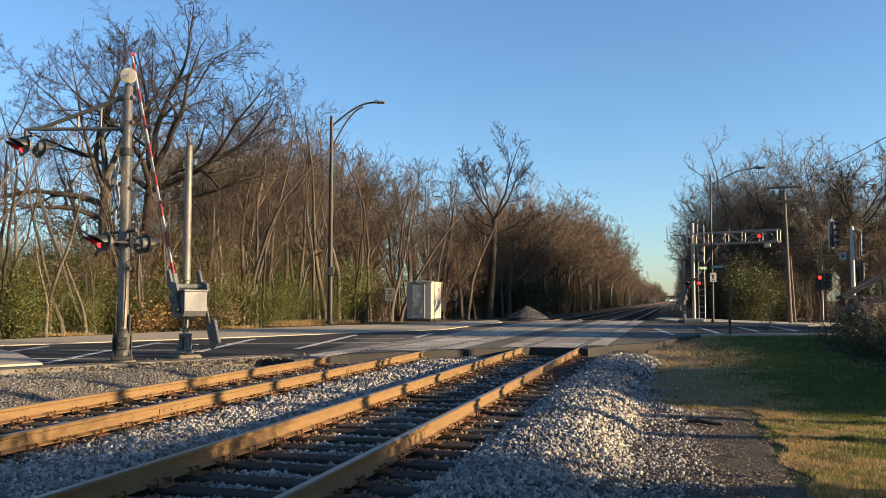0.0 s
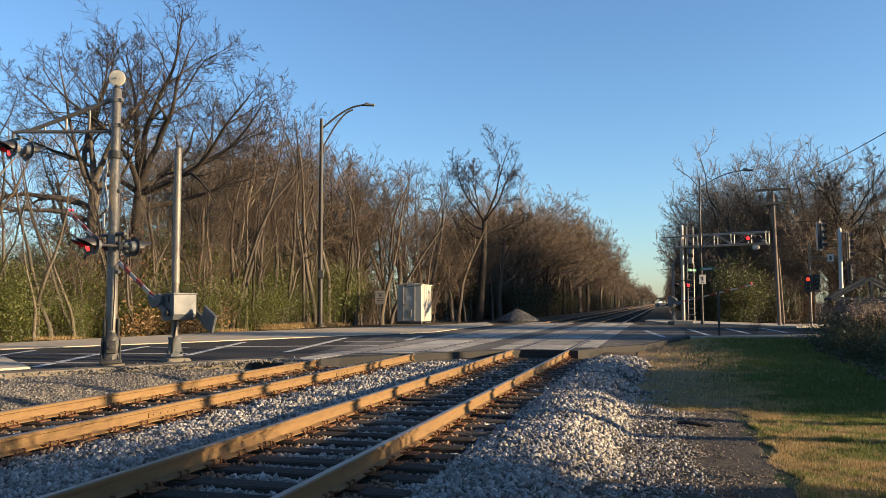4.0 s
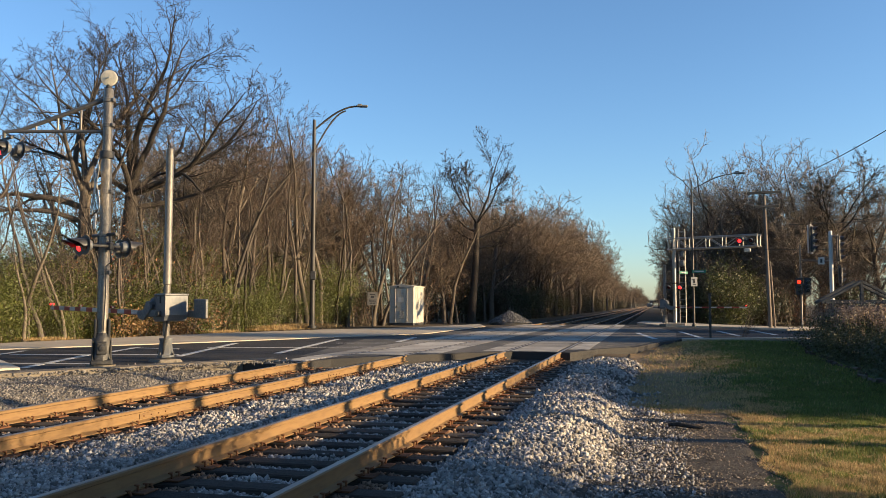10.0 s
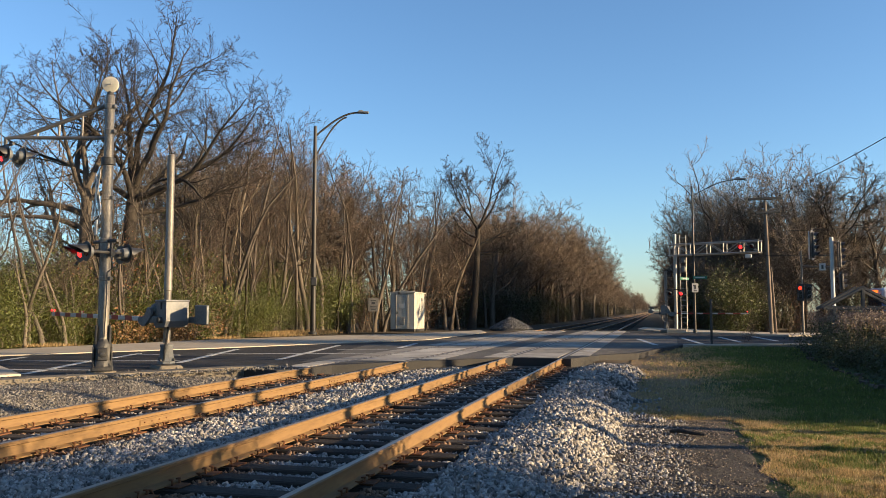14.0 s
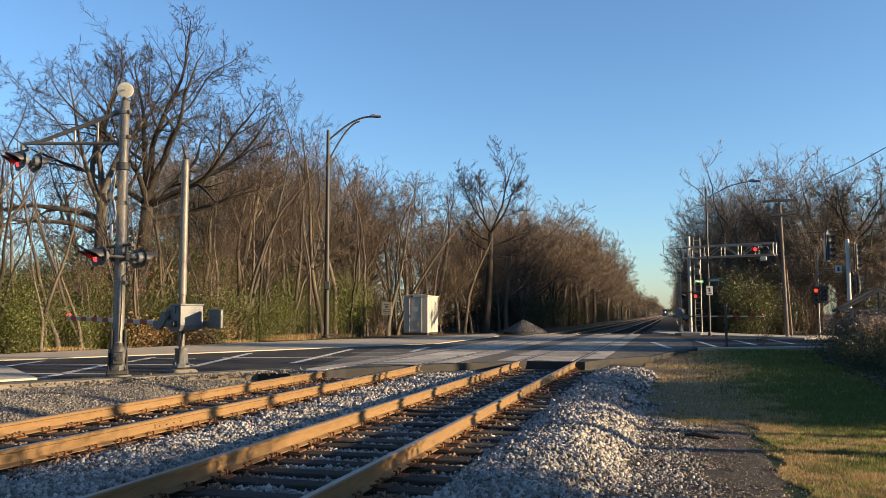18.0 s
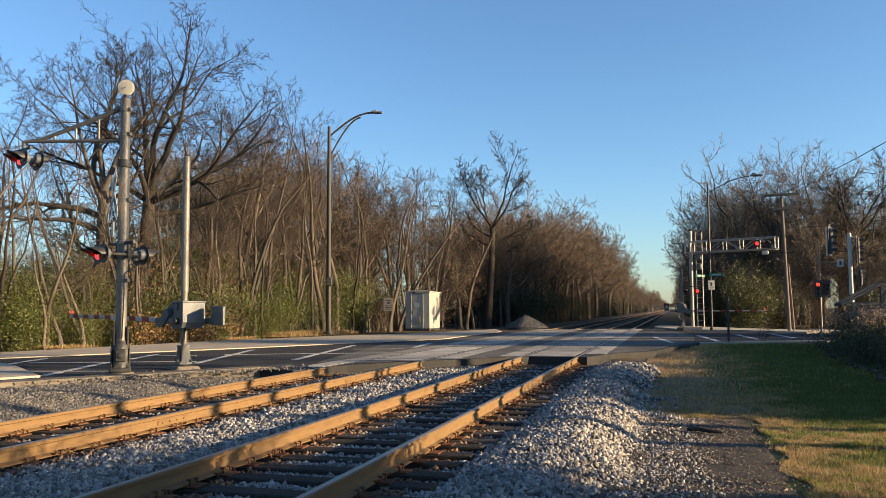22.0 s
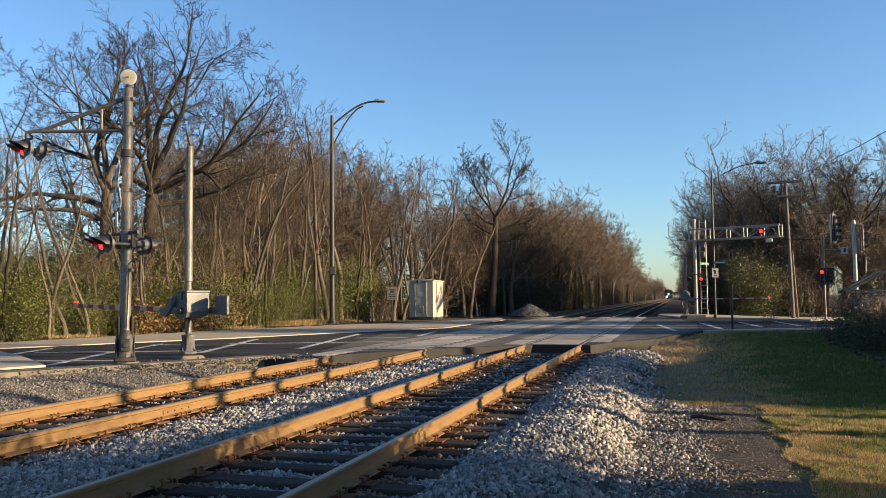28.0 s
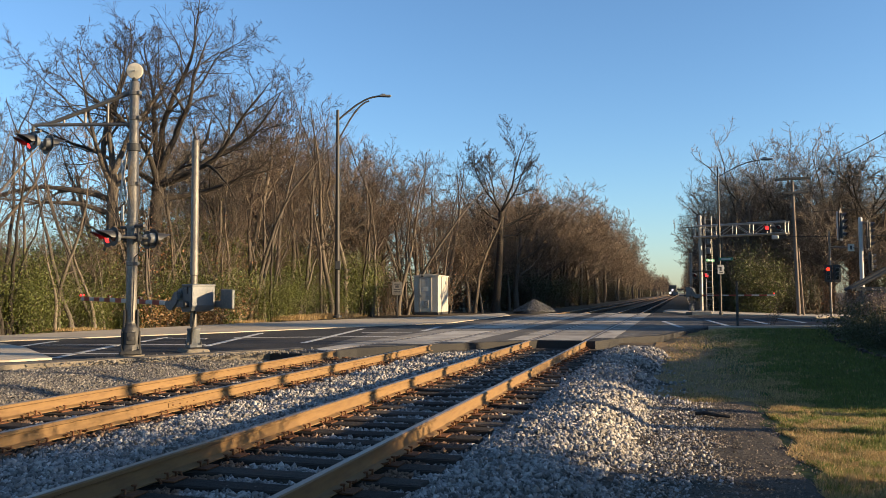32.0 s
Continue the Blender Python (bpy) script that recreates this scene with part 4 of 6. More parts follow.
def far_tree(key, x, y, tall, turn, side):
    """One of the trees too far off to tell apart: all of a side are one thing."""
    if side not in FAR_WOODS:
        FAR_WOODS[side] = thing("distant_woods", pose(0, 0, 0), "distant leafless woods along the railway line", "woods", kind="stuff")
    trunk, crown, top, _ = KINDS[key]
    s = tall / top
    m = pose(x, y, float(ground_z(x, y)), 0, 0, turn) @ Matrix.Scale(s, 4)
    part("trunk", trunk, BARK, FAR_WOODS[side], at=m, kind="stuff")
    part("crown", crown, TWIG, FAR_WOODS[side], at=m, kind="stuff")


def wood_edge(y):
    """How far to the left of the track the wood's edge stands."""
    return float(np.interp(y, [-10, 10, 22, 33, 42, 50, 58, 70, 120, 400], [-33, -27, -23, -20.5, -19.5, -18.8, -15, -11.5, -10.5, -10.5])) if np.isscalar(y) else np.interp(y, [-10, 10, 22, 33, 42, 50, 58, 70, 120, 400], [-33, -27, -23, -20.5, -19.5, -18.8, -15, -11.5, -10.5, -10.5])


def wood_top(y):
    """How tall the trees along the edge stand."""
    return float(np.interp(y, [8, 25, 31, 37, 42, 46, 49, 52, 56, 59, 62, 87, 105, 140, 166, 205, 286, 400], [9.6, 9.8, 10.2, 13.2, 13.6, 13.2, 12.0, 11.2, 12.2, 12.8, 13.0, 13.0, 14.0, 15.2, 15.6, 14.0, 10.6, 7.6]))


# the wood on the left, row behind row
for row, (off, step_) in enumerate(((-0.1, 1.35), (2.2, 1.7), (5.0, 2.1), (9.5, 2.4), (14, 2.8), (20, 2.8))):
    y = 6.0
    while y < 60:
        key = rt.choice(("pole_a", "pole_b", "pole_c", "pole_a", "tall_b", "thin_b") if row < 2 else ("tall_a", "tall_c", "broad", "broad_b") if row < 4 else ("dense", "broad_b", "dense"))
        x = wood_edge(y) - off - rt.uniform(-0.5, 0.9)
        tall = wood_top(y) * rt.uniform(0.78, 1.04) * (1 + 0.014 * off)
        if key == "thin_b":
            tall *= 0.75
        if 22 < y < 35.5:
            tall = min(tall, rt.uniform(4.0, 7.0))
        if 58 < y < 63 and row < 3:
            tall *= 0.7
        if (y < 37 and row in (1, 2) and rt.random() < 0.55) or (33 < y < 50 and row in (1, 2) and rt.random() < 0.45):
            y += step_
            continue
        if (row >= 4 and y < 50) or (row in (2, 3) and 37 <= y < 51 and rt.random() < 0.5):
            y += step_
            continue
        if row >= 3 and y < 38:
            y += 2.0
            continue
        if not (row in (0, 1, 2) and 27.5 < y < 33.5 and key[:4] in ("tall", "broa")):
            tree(key, x, y, tall, rt.uniform(0, 360), "slender leafless tree at the edge of the wood", group="trees of the wood")
        y += step_ * rt.uniform(0.7, 1.3) * (1.0 if y < 45 else 1.15)
y = 12.0
while y < 38:
    tree("dense", wood_edge(y) - 9 - rt.uniform(0, 4), y, rt.uniform(3.6, 4.8), rt.uniform(0, 360), "low leafless tree deep in the wood", group="trees of the wood")
    if y > 20 and rt.random() < 0.5:
        tree(rt.choice(("tall_a", "tall_c", "pole_a")), wood_edge(y) - rt.uniform(0, 3), y, rt.uniform(7.5, 9.8), rt.uniform(0, 360), "slender leafless tree at the edge of the wood", group="trees of the wood")
    y += rt.uniform(1.4, 2.2)
y = 17.0
while y < 50:
    tree(rt.choice(("slender_a", "slender_b", "slender_c", "slender_b")), wood_edge(y) - rt.uniform(-0.1, 1.6), y, rt.uniform(7.0, 10.5), rt.choice((0, 0, 180, 20, 160, 90)) + rt.uniform(-25, 25), "slender crooked bare tree at the edge of the wood", group="trees of the wood")
    y += rt.uniform(0.7, 1.5)
y = 46.0
while y < 60:
    tree(rt.choice(("tall_a", "tall_c", "tall_a", "far_a")), wood_edge(y) - rt.uniform(1.5, 8.0), y, wood_top(y) * rt.uniform(0.82, 1.0), rt.uniform(0, 360), "tall leafless tree behind the cabin", group="trees of the wood")
    y += rt.uniform(0.7, 1.2)
y = 60.0
while y < 360:
    k = max(1.0, y / 75)
    for off in (0.5, 4.0, 8.5):
        key = rt.choice(("tall_a", "tall_c", "far_a", "far_b", "far_a") if y < 72 else ("far_a", "far_a", "far_b"))
        tall = wood_top(y) * rt.uniform(0.75, 1.03) * (0.68 if y < 66 else 1)
        x, yy, turn = wood_edge(y) - off * 1.1 - rt.uniform(0, 1.5), y + rt.uniform(-1, 1), rt.uniform(0, 360)
        if y < 72:
            tree(key, x, yy, tall, turn, "leafless tree along the railway line", group="trees of the wood")
        else:
            far_tree(key, x, yy, tall, turn, "left")
    y += 2.9 * k
while y < 1000:
    for off in (0.2, 5.0):
        far_tree(rt.choice(("far_a", "far_b")), -9.2 - off - rt.uniform(0, 1.5), y + rt.uniform(-4, 4), rt.uniform(8, 10.5), rt.uniform(0, 360), "left")
        far_tree(rt.choice(("far_a", "far_b")), 3.4 + off + rt.uniform(0, 1.5), y + rt.uniform(-4, 4), rt.uniform(8, 10.5), rt.uniform(0, 360), "right")
    y += 0.03 * y
for x in np.arange(-42, 46, 3.0):
    for yy in (1010, 1040):
        far_tree(rt.choice(("far_a", "far_b")), x + rt.uniform(-1.5, 1.5), yy + rt.uniform(-10, 10), rt.uniform(7.5, 10.5), rt.uniform(0, 360), "left")
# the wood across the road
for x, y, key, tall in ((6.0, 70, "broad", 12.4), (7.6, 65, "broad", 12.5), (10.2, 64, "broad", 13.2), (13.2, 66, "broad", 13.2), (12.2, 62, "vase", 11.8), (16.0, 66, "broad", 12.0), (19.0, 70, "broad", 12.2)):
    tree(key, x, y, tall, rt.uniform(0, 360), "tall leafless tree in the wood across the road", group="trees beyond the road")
for row, (y0, tops) in enumerate(((60.5, 7.0), (63.0, 9.5), (69.0, 11.0), (75.0, 12.5))):
    x = 4.6 + 0.4 * row
    while x < 17.5:
        tree(rt.choice(("dense", "broad_b", "broad", "tall_c")), x, y0 + rt.uniform(-1, 1.5), tops * rt.uniform(0.7, 1.05), rt.uniform(0, 360), "leafless tree in the wood across the road", group="trees beyond the road")
        x += rt.uniform(1.9, 3.2)
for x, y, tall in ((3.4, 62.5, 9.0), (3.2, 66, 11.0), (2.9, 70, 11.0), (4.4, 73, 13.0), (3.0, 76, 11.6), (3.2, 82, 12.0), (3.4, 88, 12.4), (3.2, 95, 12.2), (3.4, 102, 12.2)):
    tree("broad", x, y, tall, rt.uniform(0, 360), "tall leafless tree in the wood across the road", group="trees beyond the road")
for y0 in (65.0, 68.5, 72.5):
    x = 5.0 + (y0 - 65) * 0.1
    while x < 12:
        tree(rt.choice(("broad", "broad_b", "tall_a")), x, y0 + rt.uniform(-1, 1), rt.uniform(12.4, 13.6), rt.uniform(0, 360), "tall leafless tree in the wood across the road", group="trees beyond the road")
        x += rt.uniform(2.0, 3.2)
y = 78.0
while y < 360:
    k = max(1.0, y / 75)
    for off in (0.0, 4.0, 8.5):
        tall = float(np.interp(y, [70, 100, 200, 360], [10.5, 9.5, 8.5, 7.5])) * rt.uniform(0.85, 1.05)
        far_tree(rt.choice(("far_a", "far_b", "far_a")), 3.2 + off + rt.uniform(-0.3, 1), y + rt.uniform(-1.5, 1.5), tall, rt.uniform(0, 360), "right")
    y += 3.6 * k


# ---- shrubs ----
def leaf_cloud(seed, n, sx, sy, h, leaf, low=0.05, lumps=14):
    """Leaves as folded quads, gathered in uneven lumps."""
    r = np.random.default_rng(seed)
    c = np.stack([r.normal(0, sx * 0.42, lumps), r.normal(0, sy * 0.42, lumps), h * r.uniform(0.12, 0.8, lumps)], 1)
    k = r.integers(0, lumps, n)
    p = c[k] + r.normal(size=(n, 3)) * np.array([sx, sy, h]) * 0.17
    p[:, 2] = np.abs(p[:, 2] - low) + low
    q = np.array([(-0.5, 0, 0), (0, -0.32, 0.06), (0.5, 0, 0), (0, 0.32, 0.06)])
    v = np.einsum("nij,kj->nki", turns(r, n), q) * (leaf * r.uniform(0.6, 1.3, n))[:, None, None] + p[:, None]
    return v.reshape(-1, 3), np.arange(4 * n).reshape(-1, 4)


def shrub_kind(key, seed, n, sx, sy, h, leaf, material, stems=TWIG):
    w = Wood(seed)
    for s in range(16):
        b = np.array([*w.r.uniform(-sx * 0.25, sx * 0.25, 2), -0.1])
        pts, rad = w.limb(b, (*w.r.normal(0, 0.35, 2), 1), h * w.r.uniform(0.7, 1.05), 0.018, 0.006, 5, 0.12, 0.02, True, 4)
        for q in range(5):
            i = w.r.integers(1, 6)
            w.limb(pts[i], side_way(w.r, pts[i] - pts[i - 1], 0.8), h * 0.35, 0.008, 0.004, 3, 0.12, 0.02, True, 3)
    v, f = leaf_cloud(seed, n, sx, sy, h, leaf)
    KINDS[key] = (Wood.mesh("stems", w.thick, stems), quick_mesh("leaves", v, f, material))


shrub_kind("green", 31, 8000, 2.6, 2.2, 3.3, 0.08, LEAF_GREEN)
shrub_kind("tallgreen", 36, 7000, 2.8, 2.4, 3.9, 0.085, LEAF_GREEN)
shrub_kind("green_b", 32, 6500, 2.2, 2.0, 2.4, 0.075, LEAF_GREEN)
shrub_kind("olive", 37, 3800, 2.6, 2.2, 4.4, 0.12, LEAF_OLIVE)
shrub_kind("dark", 33, 2600, 2.8, 2.4, 4.2, 0.14, LEAF_DARK)
shrub_kind("thicket", 39, 7500, 2.6, 2.6, 4.2, 0.17, LEAF_BROWNGREEN)
shrub_kind("tan", 34, 1500, 1.7, 1.2, 1.5, 0.12, LEAF_TAN)
shrub_kind("rust", 35, 700, 2.6, 2.2, 5.0, 0.10, LEAF_RUST)


def shrub(key, x, y, s, turn, label, group="shrubs of the wood", squash=1.0):
    stems, leaves = KINDS[key]
    t = thing("shrub", pose(x, y, float(ground_z(x, y)), 0, 0, turn), label, "shrub", group)
    t.scale = (s, s, s * squash)
    part("stem", stems, TWIG, t)
    part("leaves", leaves, LEAF_GREEN, t, "many small leaves")
    return t


y = 10.0
while y < 50:
    for off, key in ((0.6, "green_b"), (1.9, "green"), (3.4, "tallgreen"), (5.2, "tallgreen")):
        if rt.random() < (0.95 if y < 38 else 0.75):
            shrub(key, wood_edge(y) - off - rt.uniform(-0.4, 0.6), y + rt.uniform(-0.6, 0.6), rt.uniform(0.75, 1.1) * (1.22 if y > 33 and off > 1 else 1.0), rt.uniform(0, 360), "honeysuckle shrub with yellow-green autumn leaves")
    y += 1.35
for x, y, s in ((-20.9, 29.6, 0.95), (-20.5, 30.8, 1.05), (-20.3, 32.0, 0.85)):
    shrub("tan", x, y, s, rt.uniform(0, 360), "low shrub with dry tan leaves")
y = 12.0
while y < 110:
    shrub("rust", wood_edge(y) - rt.uniform(0.5, 4), y, rt.uniform(0.8, 1.3), rt.uniform(0, 360), "brush with a few rust-brown dry leaves")
    if y > 45:
        if y > 60:
            shrub("dark", wood_edge(y) - rt.uniform(0, 1.5), y + 3, rt.uniform(0.5, 0.9), rt.uniform(0, 360), "dark green shrub under the trees")
        shrub("dark", wood_edge(y) - rt.uniform(1, 4), y + 1, rt.uniform(0.6, 0.9), rt.uniform(0, 360), "dark green shrub under the trees")
    y += 4.5 if y < 60 else 5
for x, y, s, key in ((4.2, 59, 1.0, "dark"), (5.5, 57.8, 0.85, "olive"), (4.5, 58.2, 0.9, "olive"), (8.6, 58.6, 0.6, "rust"), (10.2, 59.5, 0.7, "rust"), (5.2, 61, 1.2, "dark"), (7.4, 58.6, 0.6, "dark"), (12.4, 60, 0.7, "dark"), (3.2, 62, 0.8, "dark"), (15, 61, 0.7, "rust"), (17, 60, 0.8, "rust"), (12, 62, 1.0, "rust"), (20, 61, 0.9, "rust")):
    shrub(key, x, y, s, rt.uniform(0, 360), "dense dark green shrub across the road" if key != "rust" else "brush with dry brown leaves", "shrubs beyond the road")
deep = thing("deep_undergrowth", pose(0, 0, 0), "dark green undergrowth deep in the wood", "undergrowth", kind="stuff")
y = 14.0
while y < 62:
    for off in (7.5, 12.0):
        x, size = wood_edge(y) - off - rt.uniform(0, 2), rt.uniform(0.75, 1.05)
        for mesh in KINDS["dark"]:
            part("undergrowth", mesh, LEAF_DARK, deep, at=pose(x, y, float(ground_z(x, y)), 0, 0, 80 * y) @ Matrix.Scale(size, 4), kind="stuff")
    y += 1.9
y = 12.0
while y < 120:
    for off in ((2.5,) if y < 60 else (0.6, 3.5)):
        tree("brush", wood_edge(y) - off - rt.uniform(0, 1), y, rt.uniform(3.0, 5.2), rt.uniform(0, 360), "leafless reddish brushwood under the trees", "shrub", "brushwood", group="brush of the wood")
    y += 5.2 if y < 60 else 4.5
for x in np.arange(3.5, 19, 1.1):
    tree("brush", x, 60.5 + rt.uniform(-1, 2), rt.uniform(3.0, 5.2), rt.uniform(0, 360), "leafless reddish brushwood under the trees", "shrub", "brushwood", group="brush of the wood")

# The right-hand row is added to keep the rails beyond the crossing in shade.
y = 63.0
while y < 420:
    k = max(1.0, y / 80)
    for x, yy, size in ((5.2 + rt.uniform(-0.4, 0.6), y, rt.uniform(0.85, 1.15)), (wood_edge(y) - 2.6 + rt.uniform(-0.6, 0.6), y + 1.5, rt.uniform(0.6, 0.95))):
        m = pose(x, yy, float(ground_z(x, yy)), 0, 0, rt.uniform(0, 360)) @ Matrix.Scale(size, 4)
        part("undergrowth", KINDS["thicket"][1], LEAF_BROWNGREEN, FAR_WOODS["left" if x < 0 else "right"], at=m, kind="stuff")
    y += 2.9 * k



# ---- crossing signals ----
ROADWAY = Vector((-0.40, -0.917, 0))     # towards the traffic that the lamps warn
ACROSS = Vector((0.917, -0.40, 0))


def flasher(parent, p, face, lit, size=1.0):
    """One red flashing lamp: housing, black background disc, lens and hood."""
    f = Vector(face).normalized()
    p = Vector(p)
    g = Geo().turned(p - f * 0.16 * size, f, [(0, 0.05 * size), (0.02 * size, 0.12 * size), (0.12 * size, 0.155 * size), (0.16 * size, 0.16 * size)], 16)
    lamp_ = part("flasher", g, GREYBOX, parent, "grey lamp housing with a red lens")
    part("background", Geo().turned(p, f, [(0, 0.25 * size), (0.012 * size, 0.25 * size), (0.014 * size, 0.22 * size)], 24), BLACK, lamp_, "round black background disc")
    part("lens", Geo().turned(p + f * 0.012 * size, f, [(0, 0.135 * size), (0.02 * size, 0.125 * size), (0.035 * size, 0.07 * size)], 18), LENS_ON if lit else LENS_OFF, lamp_, "lit red lens" if lit else "unlit dark red lens", smooth=True)
    s = f.cross(Vector((0, 0, 1)))
    up = Vector((0, 0, 1))
    v, fc, n = [], [], 9
    for layer in (0, 1):
        for i in range(n):
            a = radians(-8 + 196 * i / (n - 1))
            rr = (0.165 + 0.006 * layer) * size
            reach = (0.14 + 0.36 * max(0, math.sin(a))) * size
            for d in (0.012 * size, reach):
                v.append(p + f * d + s * (rr * math.cos(a)) + up * (rr * math.sin(a) - 0.05 * d))
    for layer in (0, 1):
        for i in range(n - 1):
            b = layer * 2 * n + 2 * i
            fc.append((b, b + 1, b + 3, b + 2))
    for i in range(n - 1):
        fc.append((2 * i + 1, 2 * i + 3, 2 * n + 2 * i + 3, 2 * n + 2 * i + 1))
    part("hood", Geo().add(v, fc), BLACK, lamp_, "black metal hood", smooth=True)
    return lamp_


def crossbuck(parent, p, face, size=1.2):
    f = Vector(face).normalized()
    s = f.cross(Vector((0, 0, 1)))
    for sg in (-1, 1):
        m = Matrix((s, f, Vector((0, 0, 1)))).transposed().to_4x4() @ pose(0, 0, 0, 0, 45 * sg, 0)
        board = part("crossbuck_board", Geo().box(Vector(p) + f * (0.014 * sg), (size, 0.012, 0.22), 0.003, m), WHITES, parent, "white reflective crossbuck board", smooth=False)
        for k in range(5):
            o = m.to_3x3() @ Vector(((-0.36 + 0.18 * k) * size, 0, 0))
            if abs(k - 2) > 0:
                part("marking", Geo().box(Vector(p) + o + f * (0.014 * sg + 0.0085), (0.1 * size, 0.003, 0.1), 0, m), BLACK, board, smooth=False)


mast = thing("crossing_signal_mast", pose(-10.83, 14.37, -0.05), "grey steel cantilever mast with red flashing lamps beside the crossing", "crossing signal", "crossing signals")
g = Geo().slab([(0.26 * math.cos(q * 0.6) * (1.06 if q % 3 else 1.2), 0.26 * math.sin(q * 0.6)) for q in range(10)], -0.25, 0.12)
part("foundation", g, KERBSTONE, mast, "chipped concrete foundation", smooth=False)
SQ = pose(0, 0, 0, 0, 0, 37)
g = Geo().box((0, 0, 0.17), (0.42, 0.4, 0.1), 0.02, SQ)
g.turned((0, 0, 0.2), (0, 0, 1), [(0, 0.2), (0.12, 0.195), (0.16, 0.17), (0.34, 0.18), (0.44, 0.185), (0.5, 0.15), (0.56, 0.125)], 8)
g.box(SQ @ Vector((0, -0.16, 0.46)), (0.2, 0.08, 0.26), 0.02, SQ)
part("base_casting", g, DARKSTEEL, mast, "dark cast junction base")
part("access_cover", Geo().turned(SQ @ Vector((0, -0.2, 0.46)), SQ.to_3x3() @ Vector((0, -1, 0)), [(0, 0.06), (0.02, 0.055), (0.025, 0.03)], 12), DARKSTEEL, mast, "round access cover")
for sx in (-1, 1):
    part("base_bracket", Geo().box(SQ @ Vector((0.13 * sx, -0.03, 0.84)), (0.05, 0.16, 0.4), 0.015, SQ), DARKSTEEL, mast)
    part("base_rib", Geo().box(SQ @ Vector((0.17 * sx, -0.06, 0.4)), (0.035, 0.12, 0.42), 0.012, SQ), DARKSTEEL, mast)
for k in range(4):
    part("anchor_bolt", Geo().turned(SQ @ Vector((0.17 * (-1 if k < 2 else 1), 0.17 * (-1 if k % 2 else 1), 0.21)), (0, 0, 1), [(0, 0.026), (0.03, 0.026), (0.03, 0.013), (0.08, 0.013)], 6), DARKSTEEL, mast)
part("lower_pole", Geo().turned((0, 0, 0.75), (0, 0, 1), [(0, 0.108), (3.6, 0.104), (3.62, 0.1)], 20), GALV, mast, "weathered galvanised pole")
part("upper_pole", Geo().turned((0, 0, 4.38), (0, 0, 1), [(0, 0.094), (1.36, 0.09), (1.38, 0.08)], 20), GALV, mast, "weathered galvanised pole")
part("collar", Geo().turned((0, 0, 4.3), (0, 0, 1), [(0, 0.108), (0.01, 0.14), (0.16, 0.14), (0.17, 0.1)], 20), DARKSTEEL, mast, "dark pole collar")
for z, rr in ((2.75, 0.118), (1.98, 0.118), (3.63, 0.115), (5.0, 0.106), (5.52, 0.106)):
    part("pipe_clamp", Geo().turned((0, 0, z - 0.05), (0, 0, 1), [(0, rr - 0.015), (0.008, rr), (0.09, rr), (0.1, rr - 0.015)], 18).box((rr + 0.02, -0.02, z), (0.07, 0.09, 0.07), 0.01), GALV, mast)
bell = part("bell", Geo().turned((0.02, -0.03, 5.98), (0.35, -0.92, -0.05), [(-0.13, 0.08), (-0.11, 0.14), (-0.03, 0.17), (0.0, 0.175)], 24), DARKSTEEL, mast, "round electronic bell housing")
part("bell_face", Geo().turned((0.02, -0.03, 5.98), (0.35, -0.92, -0.05), [(0.0, 0.168), (0.025, 0.162), (0.035, 0.12)], 24).box((0.04, -0.095, 5.97), (0.09, 0.02, 0.03), 0.004), CREAM, bell, "sunlit cream bell cover")
part("bell_neck", Geo().turned((0, 0, 5.7), (0, 0, 1), [(0, 0.075), (0.16, 0.06)], 12), DARKSTEEL, mast)
ARM = Vector((-0.963, -0.27, 0))
part("upper_arm", Geo().tube([Vector((0, 0, 5.53)) + ARM * 0.1, Vector((0, 0, 5.03)) + ARM * 1.4, Vector((0, 0, 4.9)) + ARM * 1.75, Vector((0, 0, 4.85)) + ARM * 2.1], [0.046, 0.043, 0.04, 0.036], 10), ARMSTEEL, mast, "dark sloping cantilever arm")
part("lower_arm", Geo().tube([Vector((0, 0, 4.87)) + ARM * 0.1, Vector((0, 0, 4.87)) + ARM * 1.95], 0.036, 10), ARMSTEEL, mast, "dark level cantilever arm")
for s_, z1 in ((0.55, 5.34), (1.02, 5.16), (1.46, 5.0)):
    part("strut", Geo().tube([Vector((0, 0, 4.88)) + ARM * s_, Vector((0, 0, z1)) + ARM * s_], 0.023, 8), GALV, mast, "pale vertical strut")
part("crossarm", Geo().tube([ACROSS * -0.45 + Vector((0, 0, 2.74)), ACROSS * 0.45 + Vector((0, 0, 2.74))], 0.035, 8), DARKSTEEL, mast, "dark lamp crossarm")
for sg, lit in ((-1, True), (1, False)):
    c = ACROSS * (0.22 * sg) + Vector((0, 0, 2.50))
    part("drop_bracket", Geo().tube([c + Vector((0, 0, 0.26)), c + Vector((0, 0, 0.12)), c], 0.03, 8).box(c, (0.12, 0.12, 0.16), 0.02), DARKSTEEL, mast)
    flasher(mast, c + ROADWAY * (0.46 + 0.06 * sg), ROADWAY, lit, 0.78)
    flasher(mast, c - ROADWAY * (0.40 - 0.06 * sg), -ROADWAY, False, 0.78)
    part("lamp_stem", Geo().tube([c + ROADWAY * 0.4, c - ROADWAY * 0.34], 0.03, 8), DARKSTEEL, mast)
tip = ARM * 2.1 + Vector((0, 0, 4.5))
part("end_bracket", Geo().tube([tip + Vector((0, 0, 0.34)), tip], 0.035, 8).tube([tip + ACROSS * -0.35 + Vector((0, 0, 0.2)), tip + ACROSS * 0.35 + Vector((0, 0, 0.2))], 0.03, 8), DARKSTEEL, mast)
